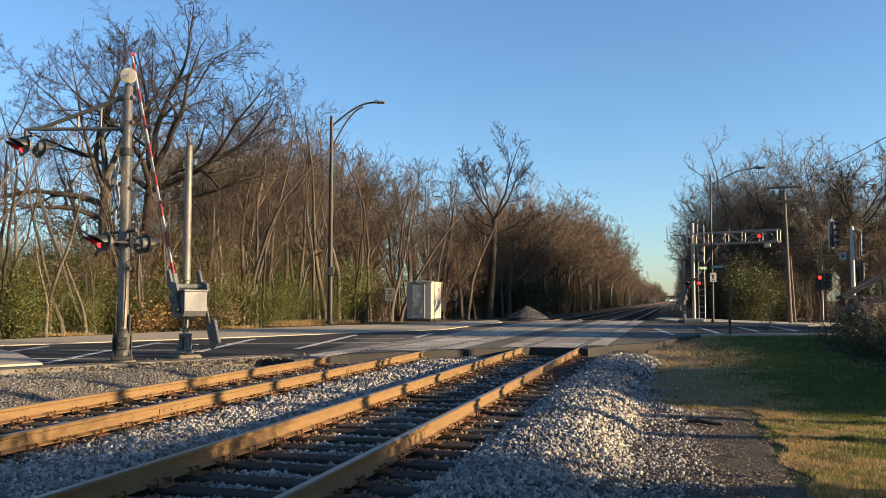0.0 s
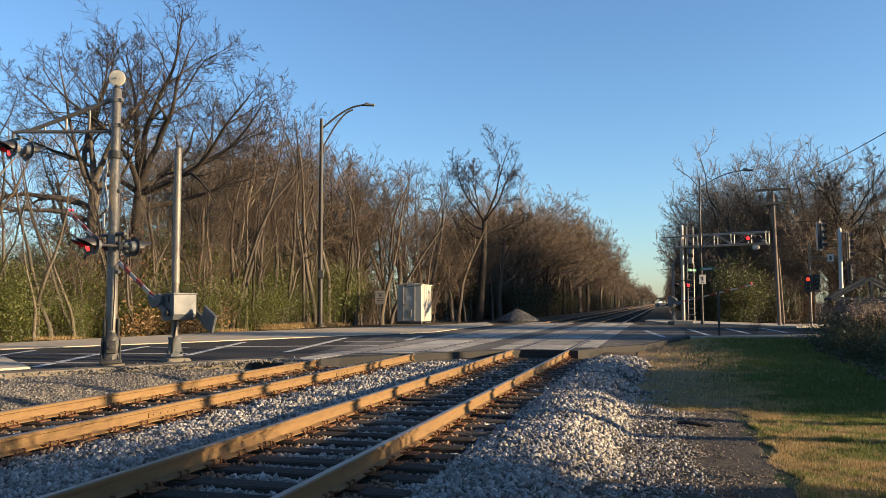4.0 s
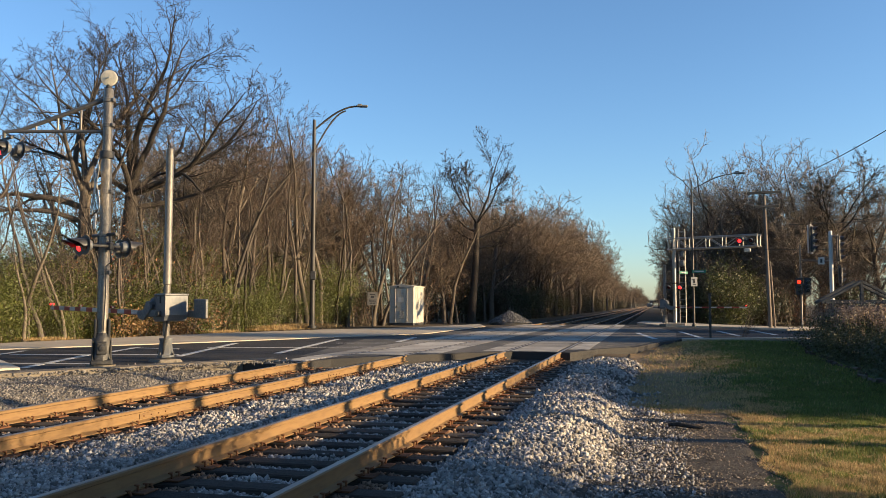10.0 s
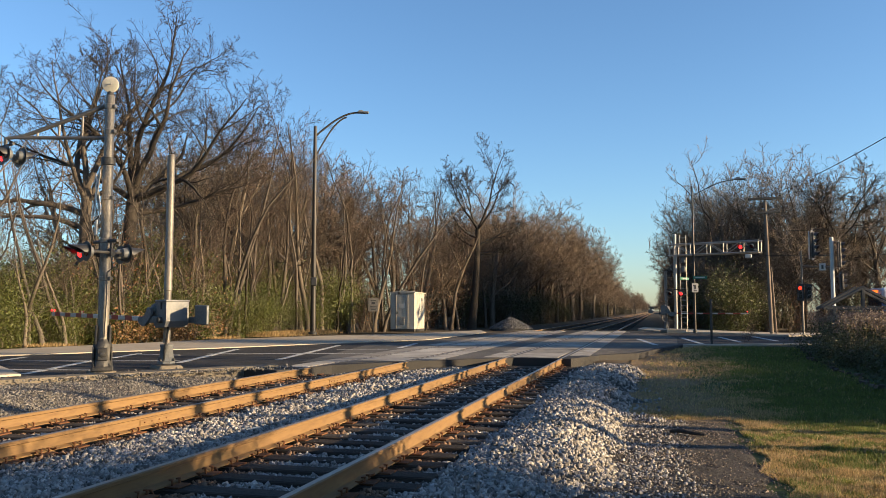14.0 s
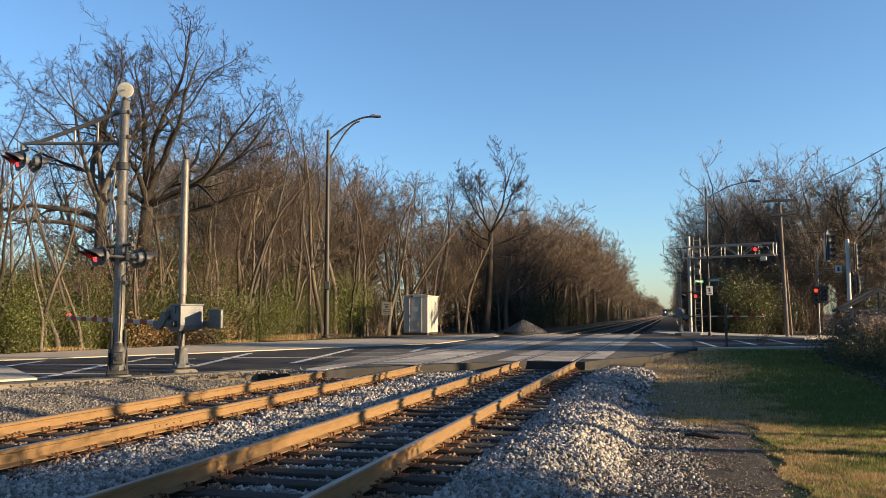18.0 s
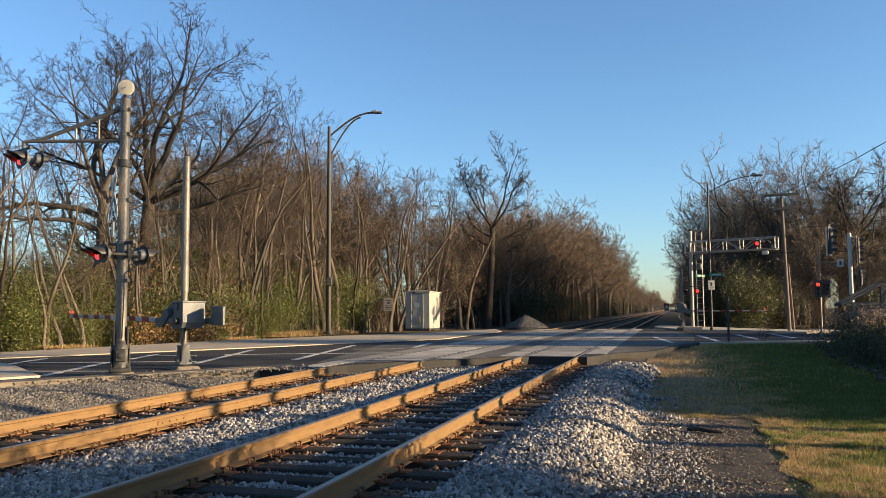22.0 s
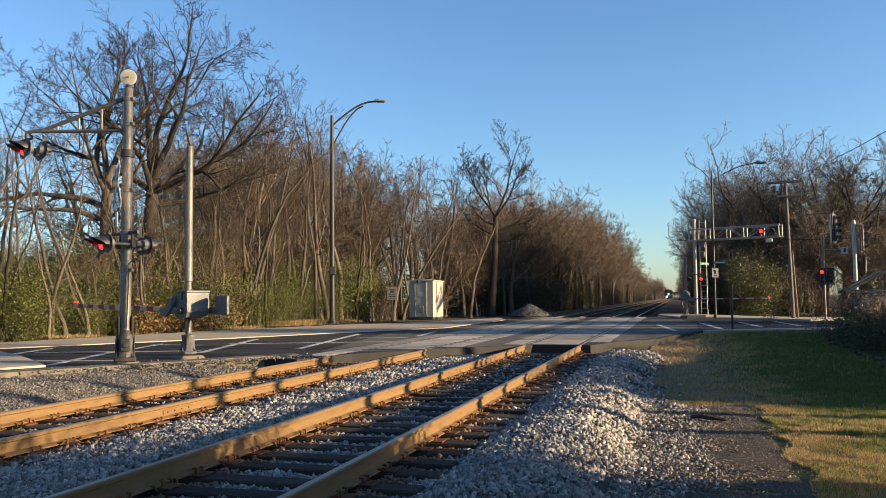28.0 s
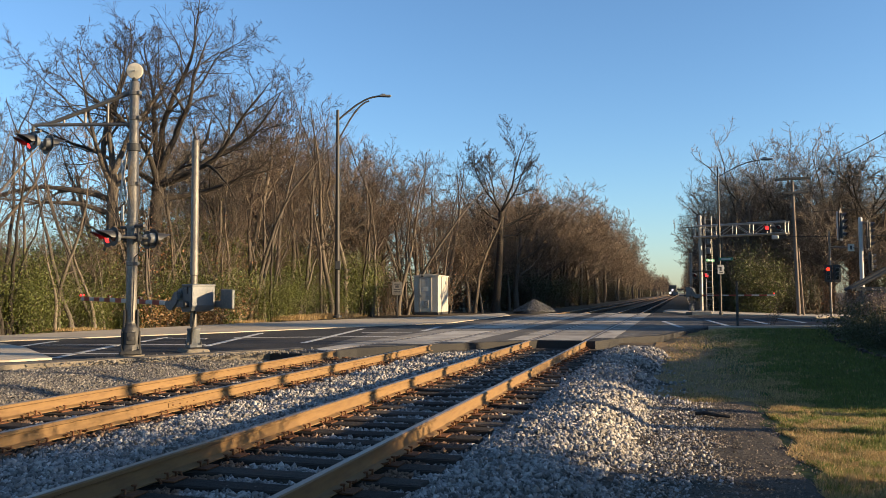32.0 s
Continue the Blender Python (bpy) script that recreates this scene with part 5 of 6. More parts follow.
for sg, lit in ((-1, True), (1, False)):
    c = tip + ACROSS * (0.2 * sg)
    flasher(mast, c + ROADWAY * (0.02 + 0.05 * sg), ROADWAY, lit, 0.72)
    flasher(mast, c - ROADWAY * (0.3 - 0.05 * sg), -ROADWAY, False, 0.72)
crossbuck(mast, Vector((-0.2, -0.06, 3.7)), (-0.7, -0.71, 0), 1.2)
part("track_plate", Geo().box(Vector((-0.2, -0.06, 3.02)), (0.26, 0.02, 0.3), 0.004, pose(0, 0, 0, 0, 0, -45)), WHITES, mast, "small white plate under the crossbuck", smooth=False)
part("cable", Geo().tube([(0.1, -0.1, 0.8), (0.13, -0.1, 1.6), (0.125, -0.1, 2.1), (0.3, -0.15, 2.2), (0.15, -0.1, 2.6)], 0.012, 6), BLACK, mast)


def gate(x, y, z, facing, label, pole_h, arm_len, group="gates", box=1.0, side=0.0):
    """A gate mechanism on its pole; the arm with counterweights turns about the shaft. Local +x points along the lowered arm."""
    gt = thing("crossing_gate", pose(x, y, z, 0, 0, facing), label, "crossing gate", group)
    part("foundation", Geo().box((0, 0, -0.03), (0.62, 0.56, 0.26), 0.05), KERBSTONE, gt, "worn concrete foundation", smooth=False)
    part("base", Geo().turned((0, 0, 0.14), (0, 0, 1), [(0, 0.2), (0.05, 0.2), (0.06, 0.17), (0.36, 0.14), (0.38, 0.155), (0.42, 0.155), (0.43, 0.1)], 8), GREYBOX, gt, "pale cast pole base")
    for k in range(4):
        a_ = k * math.pi / 2 + 0.5
        part("bolt", Geo().turned((0.2 * math.cos(a_), 0.2 * math.sin(a_), 0.2), (0, 0, 1), [(0, 0.028), (0.03, 0.028), (0.03, 0.014), (0.07, 0.014)], 6), DARKSTEEL, gt)
    part("pole", Geo().turned((0, 0, 0.6), (0, 0, 1), [(0, 0.075), (1.15, 0.075), (1.16, 0.09), (1.3, 0.09), (1.31, 0.085), (pole_h - 0.62, 0.082), (pole_h - 0.6, 0.06)], 16), GALV, gt, "weathered galvanised pole")
    b = box
    outline = [(-0.44 * b, 0.96), (0.02 * b, 0.93), (0.12 * b, 1.02), (0.16 * b, 1.2), (0.30 * b, 1.26), (0.33 * b, 1.36), (0.26 * b, 1.44), (0.12 * b, 1.47), (0.02 * b, 1.5), (-0.50 * b, 1.5), (-0.50 * b, 1.08)]
    housing = part("mechanism_box", Geo().prism(outline, -0.26, 0.26), GREYBOX, gt, "grey enamelled gate mechanism housing", smooth=False)
    part("lid", Geo().box((-0.24 * b, 0, 1.525), (0.56 * b, 0.56, 0.05), 0.015), GREYBOX, housing, "overhanging grey lid", smooth=False)
    part("door", Geo().box((-0.26 * b, 0.268, 1.26), (0.4 * b, 0.02, 0.4), 0.008), GREYBOX, housing, "grey hinged door", smooth=False)
    part("latch", Geo().box((-0.3 * b, 0.285, 1.42), (0.035, 0.03, 0.16), 0.006), BLACK, housing, "black latch")
    part("label_plate", Geo().box((-0.28 * b, 0.281, 1.1), (0.16 * b, 0.006, 0.02), 0), DARKSTEEL, housing, smooth=False)
    part("bearing", Geo().turned((0.1 * b, 0.25, 1.34), (0, 1, 0), [(0, 0.1), (0.05, 0.1), (0.06, 0.07), (0.08, 0.06)], 14), BLUEGREY, housing, "round bearing cap")
    for bx, bz in ((-0.46, 1.46), (-0.46, 1.1), (-0.04, 1.46), (-0.04, 1.04)):
        part("screw", Geo().turned((bx * b, 0.258, bz), (0, 1, 0), [(0, 0.014), (0.012, 0.012)], 6), DARKSTEEL, housing)
    part("mount", Geo().box((-0.06, 0, 1.3), (0.2, 0.2, 0.3), 0.02), DARKSTEEL, gt, "dark clamp on the pole")
    part("conduit", Geo().tube([(-0.3, 0.1, 1.06), (-0.28, 0.12, 0.8), (-0.16, 0.12, 0.45), (-0.1, 0.1, 0.2)], 0.025, 8), BLACK, gt, "black conduit")
    deep_ = 0.105 if box == 1.0 else 0.075
    arm = part("gate_arm", Geo().box(((arm_len + 0.6) / 2, side, 0), (arm_len - 0.6, 0.035, deep_), 0.01), WHITES, gt, "red and white striped gate arm", at=pose(-0.3, 0, 1.11))
    n = int((arm_len - 0.9) / 0.82)
    for k in range(n + 1):
        part("stripe", Geo().box((0.95 + 0.82 * k, side, 0), (0.41, 0.041, deep_ + 0.004), 0.004), REDS, arm, "red reflective band", smooth=False)
    part("arm_root", Geo().box((0.72, side, -0.01), (0.34, 0.12, 0.17), 0.03).box((0.56, 0, 0), (0.1, 0.72, 0.14), 0.02), BLUEGREY, arm, "grey cast arm bracket")
    part("shaft", Geo().turned((0, -0.36, 0), (0, 1, 0), [(0, 0.07), (0.72, 0.07)], 14), DARKSTEEL, arm)
    for sy in ((-0.33, 0.33) if box == 1.0 else (-0.33,)):
        part("side_arm", Geo().box((0.02 if sy < 0 else 0.3, sy, 0.0), ((1.2 if sy < 0 else 0.5) * (1 if box == 1.0 else 0.6), 0.035, 0.15 * box), 0.012), BLUEGREY, arm, "grey support bar")
        part("yoke", Geo().prism([(0.34, 0.26), (0.5, 0.27), (0.6, 0.16), (0.66, 0.06), (0.95, 0.05), (1.0, 0.0), (0.96, -0.09), (0.8, -0.15), (0.64, -0.15), (0.5, -0.06), (0.38, 0.02), (0.3, 0.12)], sy * 1.08 - 0.025, sy * 1.08 + 0.025), BLUEGREY, arm, "hooked grey arm yoke", smooth=False)
        if sy > 0:
            continue
        part("counterweight", Geo().box((-0.68 + 0.3 * (1 - box), sy, 0.12), (0.56 * box, 0.07, 0.42 * box), 0.015).box((-0.68 + 0.3 * (1 - box), sy - 0.045, 0.14), (0.2 * box, 0.03, 0.1), 0.01), BLUEGREY, arm, "dark grey counterweight plate")
    for k, d in enumerate((0.38, 0.68, 0.99)):
        lamp_ = part("arm_lamp", Geo().box((arm_len * d, side, 0.085), (0.07, 0.06, 0.06), 0.01), BLACK, arm, "small red gate lamp")
        for sy in (-1, 1):
            part("lens", Geo().turned((arm_len * d, side + 0.03 * sy, 0.1), (0, sy, 0), [(0, 0.03), (0.02, 0.026), (0.03, 0.015)], 12), LENS_ON if k == 2 else LENS_OFF, lamp_, "red lens")
    return gt, arm


gate_near, arm_near = gate(-10.6, 16.26, -0.03, 147.5, "grey crossing gate with a striped arm on a steel pole", 4.85, 7.2, side=0.27)
gate_far, arm_far = gate(0.55, 49.75, 0.08, -14.5, "grey crossing gate with a striped arm beside the signal bridge", 3.5, 4.85, box=0.5)

# ---- signal bridge across the road ----
bridge = thing("signal_bridge", pose(1.1, 49.72, 0.08), "aluminium cantilever signal bridge with red flashing lamps", "crossing signal", "crossing signals")
part("foundation", Geo().box((0, 0, 0.0), (1.1, 1.0, 0.3), 0.03), CONCRETE, bridge, smooth=False)
part("mast", Geo().turned((0, 0, 0.1), (0, 0, 1), [(0, 0.2), (0.05, 0.2), (0.06, 0.11), (5.55, 0.1), (5.6, 0.05)], 16), ALUM, bridge, "tall pale aluminium mast")
part("stub", Geo().turned((-0.3, 0.1, 4.4), (0, 0, 1), [(0, 0.05), (1.1, 0.05)], 10), ALUM, bridge)
for x in (0.28, 0.62):
    part("ladder_rail", Geo().tube([(x, -0.05, 0.1), (x, -0.05, 5.6)], 0.03, 6), ALUM, bridge, "pale ladder rail")
for z in np.arange(0.5, 5.6, 0.33):
    part("rung", Geo().tube([(0.28, -0.05, z), (0.62, -0.05, z)], 0.016, 5), ALUM, bridge)
AW = Vector((0.928, -0.384, 0))
AN = Vector((0.384, 0.928, 0)) * 0.3
for zz, sg in ((4.42, -1), (4.42, 1), (5.05, -1), (5.05, 1)):
    part("chord", Geo().tube([Vector((0, 0, zz)) + AN * sg - AW * 0.3, Vector((0, 0, zz)) + AN * sg + AW * 4.85], 0.04, 8), ALUM, bridge, "pale aluminium truss chord")
for k in range(6):
    s_ = 0.1 + k * 0.94
    for sg in (-1, 1):
        part("truss_post", Geo().tube([Vector((0, 0, 4.42)) + AN * sg + AW * s_, Vector((0, 0, 5.05)) + AN * sg + AW * s_], 0.03, 6), ALUM, bridge)
        if k < 5:
            a_, b_ = (4.42, 5.05) if k % 2 else (5.05, 4.42)
            part("truss_brace", Geo().tube([Vector((0, 0, a_)) + AN * sg + AW * s_, Vector((0, 0, b_)) + AN * sg + AW * (s_ + 0.94)], 0.02, 6), ALUM, bridge)
part("walkway", Geo().box(AW * 2.5 + Vector((0, 0, 4.39)), (4.6, 0.5, 0.04), 0.01, pose(0, 0, 0, 0, 0, -22.5)), ALUM, bridge, "narrow grating walkway", smooth=False)
for z_ in (4.45, 5.0):
    part("cage_bar", Geo().tube([Vector((0, 0, z_)), Vector((-1.1, 0, z_)), Vector((-1.1, 0, z_ + 0.04))], 0.018, 6), DARKSTEEL, bridge)
FACE = Vector((-0.42, -0.9, 0))
for s_, lit in ((3.95, True), (4.55, False)):
    flasher(bridge, AW * s_ + FACE * 0.5 + Vector((0, 0, 4.72)), FACE, lit, 0.78)
part("bracket", Geo().tube([AW * 3.9 + FACE * 0.4 + Vector((0, 0, 4.72)), AW * 4.6 + FACE * 0.4 + Vector((0, 0, 4.72))], 0.03, 6), DARKSTEEL, bridge)
part("spot_lamp", Geo().box(AW * 4.3 + FACE * 0.35 + Vector((0, 0, 4.2)), (0.34, 0.24, 0.22), 0.04), WHITE, bridge, "small white lamp box")
for k, (ox, lit) in enumerate(((-0.32, False), (0.3, True))):
    flasher(bridge, Vector((ox, -0.35, 2.2)), FACE, lit, 0.75)
part("lamp_crossarm", Geo().tube([(-0.5, -0.2, 2.45), (0.5, -0.2, 2.45)], 0.035, 6), DARKSTEEL, bridge)
for k in range(2):
    part("small_light", Geo().box((0.45, -0.2, 4.15 - 0.55 * k), (0.24, 0.3, 0.34), 0.05), GREYBOX, bridge, "grey lamp head")


# ---- street lamps, posts and signs ----
def street_lamp(x, y, z, h, reach, toward, label, two=True, rise=1.35, slim=1.0):
    st = thing("street_lamp", pose(x, y, z, 0, 0, toward), label, "street lamp", "street lamps")
    part("base_plate", Geo().turned((0, 0, 0), (0, 0, 1), [(0, 0.24 * slim), (0.12, 0.24 * slim), (0.14, 0.16 * slim), (0.3, 0.14 * slim)], 10), DARKSTEEL, st)
    part("pole", Geo().turned((0, 0, 0.1), (0, 0, 1), [(0, 0.15 * slim), (h * 0.5, 0.115 * slim), (h - 0.1, 0.085 * slim), (h - 0.08, 0.03)], 14), BROWNPOLE, st, "tapered bronze-brown steel pole")
    n = 10
    up = [(reach * (i / n), 0, h - 0.55 + rise * math.sin(min(1, i / n * 1.0) * math.pi / 2)) for i in range(n + 1)]
    part("upper_arm", Geo().tube(up, 0.05 * slim, 8), BROWNPOLE, st, "curved lamp arm")
    if two:
        lo = [(reach * 0.72 * (i / n), 0, h - 1.7 + 2.25 * math.sin(i / n * math.pi / 2 * 0.92)) for i in range(n + 1)]
        part("lower_arm", Geo().tube(lo, 0.044 * slim, 8), BROWNPOLE, st, "curved lamp arm")
    g = Geo().box((reach + 0.22, 0, h - 0.53 + rise), (0.62, 0.24, 0.11), 0.04).box((reach + 0.1, 0, h - 0.45 + rise), (0.22, 0.12, 0.07), 0.02)
    head = part("lamp_head", g, GREYBOX, st, "flat grey lamp head")
    part("diffuser", Geo().box((reach + 0.28, 0, h - 0.585 + rise), (0.4, 0.18, 0.015), 0.004), GLASS, head)
    return st


lamp_near = street_lamp(-17.35, 39.8, 0.05, 11.0, 2.3, 22, "tall bronze-brown street lamp with a curved twin arm", True)
part("junction_box", Geo().box((0.02, -0.14, 2.75), (0.3, 0.26, 0.45), 0.03), BLACK, lamp_near, "black box strapped to the pole")
part("wire_loop", Geo().tube([(0.15, -0.1, 2.6), (0.5, -0.15, 2.5), (0.8, -0.1, 2.62)], 0.015, 6), BLACK, lamp_near)
street_lamp(2.05, 47.6, 0.08, 8.15, 2.35, 0, "thin dark street lamp carrying road signs", False, 0.85, 0.46)


def road_sign(x, y, z, w, h, top, face_turn, material, label, bars=(), post=True):
    sg = thing("road_sign", pose(x, y, z, 0, 0, face_turn), label, "road sign", "road signs")
    if post:
        part("post", Geo().box((0, 0.03, top / 2 - 0.1), (0.07, 0.045, top + 0.2), 0.008), DARKSTEEL, sg, "thin steel post")
    plate = part("sign_plate", Geo().box((0, 0, top - h / 2), (w, 0.012, h), 0.004), material, sg, smooth=False)
    for bx, bz, bw, bh in bars:
        part("marking", Geo().box((bx, -0.009, top - h / 2 + bz), (bw, 0.006, bh), 0), BLACK if material is not GREENSIGN else WHITE, plate, smooth=False)
    return sg


road_sign(-15.92, 45.16, 0.05, 0.58, 0.76, 1.95, 15, GALV, "weathered white regulation sign with dark print on a post", ((0, 0.24, 0.32, 0.05), (0, 0.1, 0.2, 0.13), (0, -0.08, 0.4, 0.05), (0, -0.18, 0.4, 0.05), (0, -0.27, 0.32, 0.04)))
road_sign(2.09, 47.42, 0.08, 0.34, 0.5, 2.72, 10, WHITE, "white turn regulation sign strapped to the lamp pole", ((0, 0.04, 0.09, 0.22), (-0.04, 0.12, 0.14, 0.05), (0.02, -0.16, 0.18, 0.04)), False)
road_sign(2.36, 47.4, 0.08, 0.75, 0.16, 3.12, -8, GREENSIGN, "green street name sign on the lamp pole", ((0, 0, 0.5, 0.07),), False)
road_sign(1.55, 47.6, 0.08, 0.95, 0.14, 3.06, 60, GREENSIGN, "green street name sign seen from its edge", ((0, 0, 0.5, 0.06),), False)
post = thing("marker_post", pose(1.99, 32.57, -0.12), "slim black steel marker post at the lawn's edge", "post")
part("post", Geo().box((0, 0, 0.85), (0.085, 0.085, 1.95), 0.012), BLACK, post)
part("cap", Geo().box((0, 0, 1.83), (0.1, 0.1, 0.03), 0.01), BLACK, post)

# ---- signal cabin ----
cabin = thing("signal_cabin", pose(-14.0, 47.1, 0.06, 0, 0, 1.5), "beige steel railway equipment cabin with a door", "equipment cabin")
part("plinth", Geo().box((-0.75, 1.2, 0.05), (1.5, 2.4, 0.16), 0.02), DARKSTEEL, cabin, smooth=False)
body = part("body", Geo().box((-0.75, 1.2, 1.2), (1.5, 2.4, 2.16), 0.015), CABIN, cabin, "beige painted steel walls", smooth=False)
g = Geo().add([(-1.56, -0.06, 2.28), (0.06, -0.06, 2.28), (0.06, 2.46, 2.28), (-1.56, 2.46, 2.28), (-0.75, -0.06, 2.44), (-0.75, 2.46, 2.44), (-1.56, -0.06, 2.34), (0.06, -0.06, 2.34), (0.06, 2.46, 2.34), (-1.56, 2.46, 2.34)],
              [(0, 3, 2, 1), (6, 4, 5, 9), (4, 7, 8, 5), (0, 1, 7, 4, 6), (2, 3, 9, 5, 8), (1, 2, 8, 7), (3, 0, 6, 9)])
part("roof", g, CABIN, cabin, "low gabled steel roof", smooth=False)
door = part("door", Geo().box((-0.78, -0.012, 1.18), (0.66, 0.03, 1.98), 0.008), CABIN, cabin, "plain beige steel door", smooth=False)
for bx, bw, bz, bh in ((-1.14, 0.05, 1.2, 2.06), (-0.42, 0.05, 1.2, 2.06), (-0.78, 0.77, 2.2, 0.05)):
    part("door_frame", Geo().box((bx, -0.02, bz), (bw, 0.045, bh), 0.008), CABDARK, cabin, smooth=False)
part("door_vent", Geo().box((-0.74, -0.032, 0.62), (0.3, 0.02, 0.48), 0.004), CABDARK, door, "louvred vent")
for k in range(7):
    part("slat", Geo().box((-0.74, -0.046, 0.43 + 0.06 * k), (0.28, 0.012, 0.03), 0.003, pose(0, 0, 0, 25)), CABIN, door, smooth=False)
part("notice", Geo().box((-0.78, -0.031, 1.52), (0.36, 0.008, 0.26), 0), WHITE, door, "white notice sheet", smooth=False)
part("handle", Geo().box((-1.04, -0.05, 1.1), (0.05, 0.06, 0.14), 0.01), BLACK, door, "black door handle")
part("lamp", Geo().box((-0.95, -0.06, 2.3), (0.16, 0.1, 0.09), 0.02), BLACK, cabin, "small black door lamp")
part("wall_bracket", Geo().box((0.02, 1.7, 1.9), (0.05, 0.2, 0.2), 0.02), GREYBOX, cabin)
for k in range(1, 6):
    part("wall_rib", Geo().box((0.006, 2.4 * k / 6, 1.2), (0.012, 0.03, 2.1), 0.003), CABIN, cabin, smooth=False)

# ---- traffic signals and utility pole ----
pole = thing("utility_pole", pose(5.87, 46.4, 0.0, 0, -1.3, 0), "weathered wooden utility pole with two crossarms", "utility pole")
part("shaft", Geo().turned((0, 0, -0.2), (0, 0, 1), [(0, 0.1), (3, 0.088), (7.6, 0.07), (7.62, 0.05)], 12), POLEWOOD, pole, "sunlit weathered wooden shaft")
part("second_shaft", Geo().tube([(0.26, 0.2, -0.2), (0.16, 0.2, 3.6)], [0.05, 0.045], 10), POLEWOOD, pole, "short wooden stub pole")
part("crossarm", Geo().box((0, -0.13, 7.25), (1.75, 0.12, 0.14), 0.015, pose(0, 0, 0, 0, -1, 8)), TIMBER, pole)
part("lower_crossarm", Geo().box((0.1, -0.13, 6.5), (1.3, 0.1, 0.12), 0.015, pose(0, 0, 0, 0, -2, 8)), TIMBER, pole)
for x in (-0.75, -0.3, 0.35, 0.78):
    part("insulator", Geo().turned((x, -0.13 + 0.14 * x, 7.32), (0, 0, 1), [(0, 0.02), (0.06, 0.05), (0.1, 0.05), (0.13, 0.03)], 8), DARKSTEEL, pole)


def signal_head(parent, p, face, lit=None, sections=3, size=1.0):
    f = Vector(face).normalized()
    s = f.cross(Vector((0, 0, 1)))
    m = Matrix((s, f, Vector((0, 0, 1)))).transposed().to_4x4()
    h = 0.34 * sections * size
    p = Vector(p)
    hd = part("signal_head", Geo().box(p, (0.34 * size, 0.2 * size, h), 0.03, m), BLACK, parent, "black traffic signal head", smooth=False)
    part("back_plate", Geo().box(p - f * 0.02, (0.56 * size, 0.015, h + 0.22), 0.006, m), BLACK, hd, smooth=False)
    for k in range(sections):
        c = p + f * 0.1 * size + Vector((0, 0, h / 2 - 0.17 * size - 0.34 * size * k))
        part("lens", Geo().turned(c, f, [(0, 0.14 * size), (0.02, 0.13 * size), (0.03, 0.06 * size)], 14), SIGNAL_ON if lit == k else SIGNAL_OFF, hd, "lit red lens" if lit == k else "unlit dark lens")
        v, fc, n = [], [], 7
        for i in range(n):
            a_ = radians(-10 + 200 * i / (n - 1))
            for d in (0, 0.24 * size * (0.55 + 0.45 * math.sin(max(0, a_)))):
                v.append(c + f * d + s * (0.155 * size * math.cos(a_)) + Vector((0, 0, 0.155 * size * math.sin(a_))))
        for i in range(n - 1):
            fc += [(2 * i, 2 * i + 1, 2 * i + 3, 2 * i + 2)]
        part("visor", Geo().add(v, fc), BLACK, hd, "black visor")
    return hd


white_pole = thing("traffic_signal", pose(8.62, 44.9, 0.0), "white steel signal pole with stacked black signal heads", "traffic signal", "traffic signals")
part("pole", Geo().turned((0, 0, 0), (0, 0, 1), [(0, 0.16), (0.3, 0.15), (0.35, 0.105), (4.95, 0.095), (5.0, 0.07)], 16), WHITE, white_pole, "sunlit white pole")
part("bracket", Geo().tube([(0, 0, 4.75), (0.32, -0.05, 4.75)], 0.035, 6).tube([(0, 0, 3.0), (0.32, -0.05, 3.0)], 0.03, 6), GALV, white_pole)
signal_head(white_pole, (0.34, -0.05, 4.1), (0.97, -0.24, 0), None, 4, 0.95)
signal_head(white_pole, (0.44, 0.15, 2.75), (0.97, 0.1, 0), None, 3, 0.8)
arm_pole = thing("traffic_signal", pose(7.22, 45.15, 0.0), "slim steel signal pole with a red traffic light", "traffic signal", "traffic signals")
part("pole", Geo().turned((0, 0, 0), (0, 0, 1), [(0, 0.055), (4.35, 0.04), (4.36, 0.02)], 10), GALV, arm_pole, "slim grey pole")
part("mast_arm", Geo().tube([(0.03, 0, 3.55), (1.4, -0.25, 3.48)], 0.045, 8), POLEWOOD, arm_pole, "tan mast arm")
part("sign_plate", Geo().box((0.95, -0.22, 3.5), (0.3, 0.015, 0.36), 0.004), WHITE, arm_pole, "small white sign on the arm", smooth=False)
part("marking", Geo().box((0.95, -0.232, 3.5), (0.1, 0.006, 0.2), 0), BLACK, arm_pole, smooth=False)
signal_head(arm_pole, (-0.12, -0.22, 2.22), (-0.25, -0.97, 0), 0, 3, 0.62)
signal_head(arm_pole, (0.3, -0.1, 2.22), (0.1, -0.99, 0), None, 3, 0.62)
hung = thing("traffic_signal", pose(7.72, 45.05, 0.0), "black signal head hung over the crossroads", "traffic signal", "traffic signals")
part("hanger", Geo().tube([(0.02, 0, 5.5), (0.02, 0, 5.3)], 0.03, 6), GALV, hung)
part("back_board", Geo().box((-0.12, 0, 4.62), (0.03, 0.3, 1.45), 0.01), WHITE, hung, "pale edge of the backboard")
signal_head(hung, (0.05, -0.02, 4.62), (0.9, -0.42, 0), None, 4, 0.95)

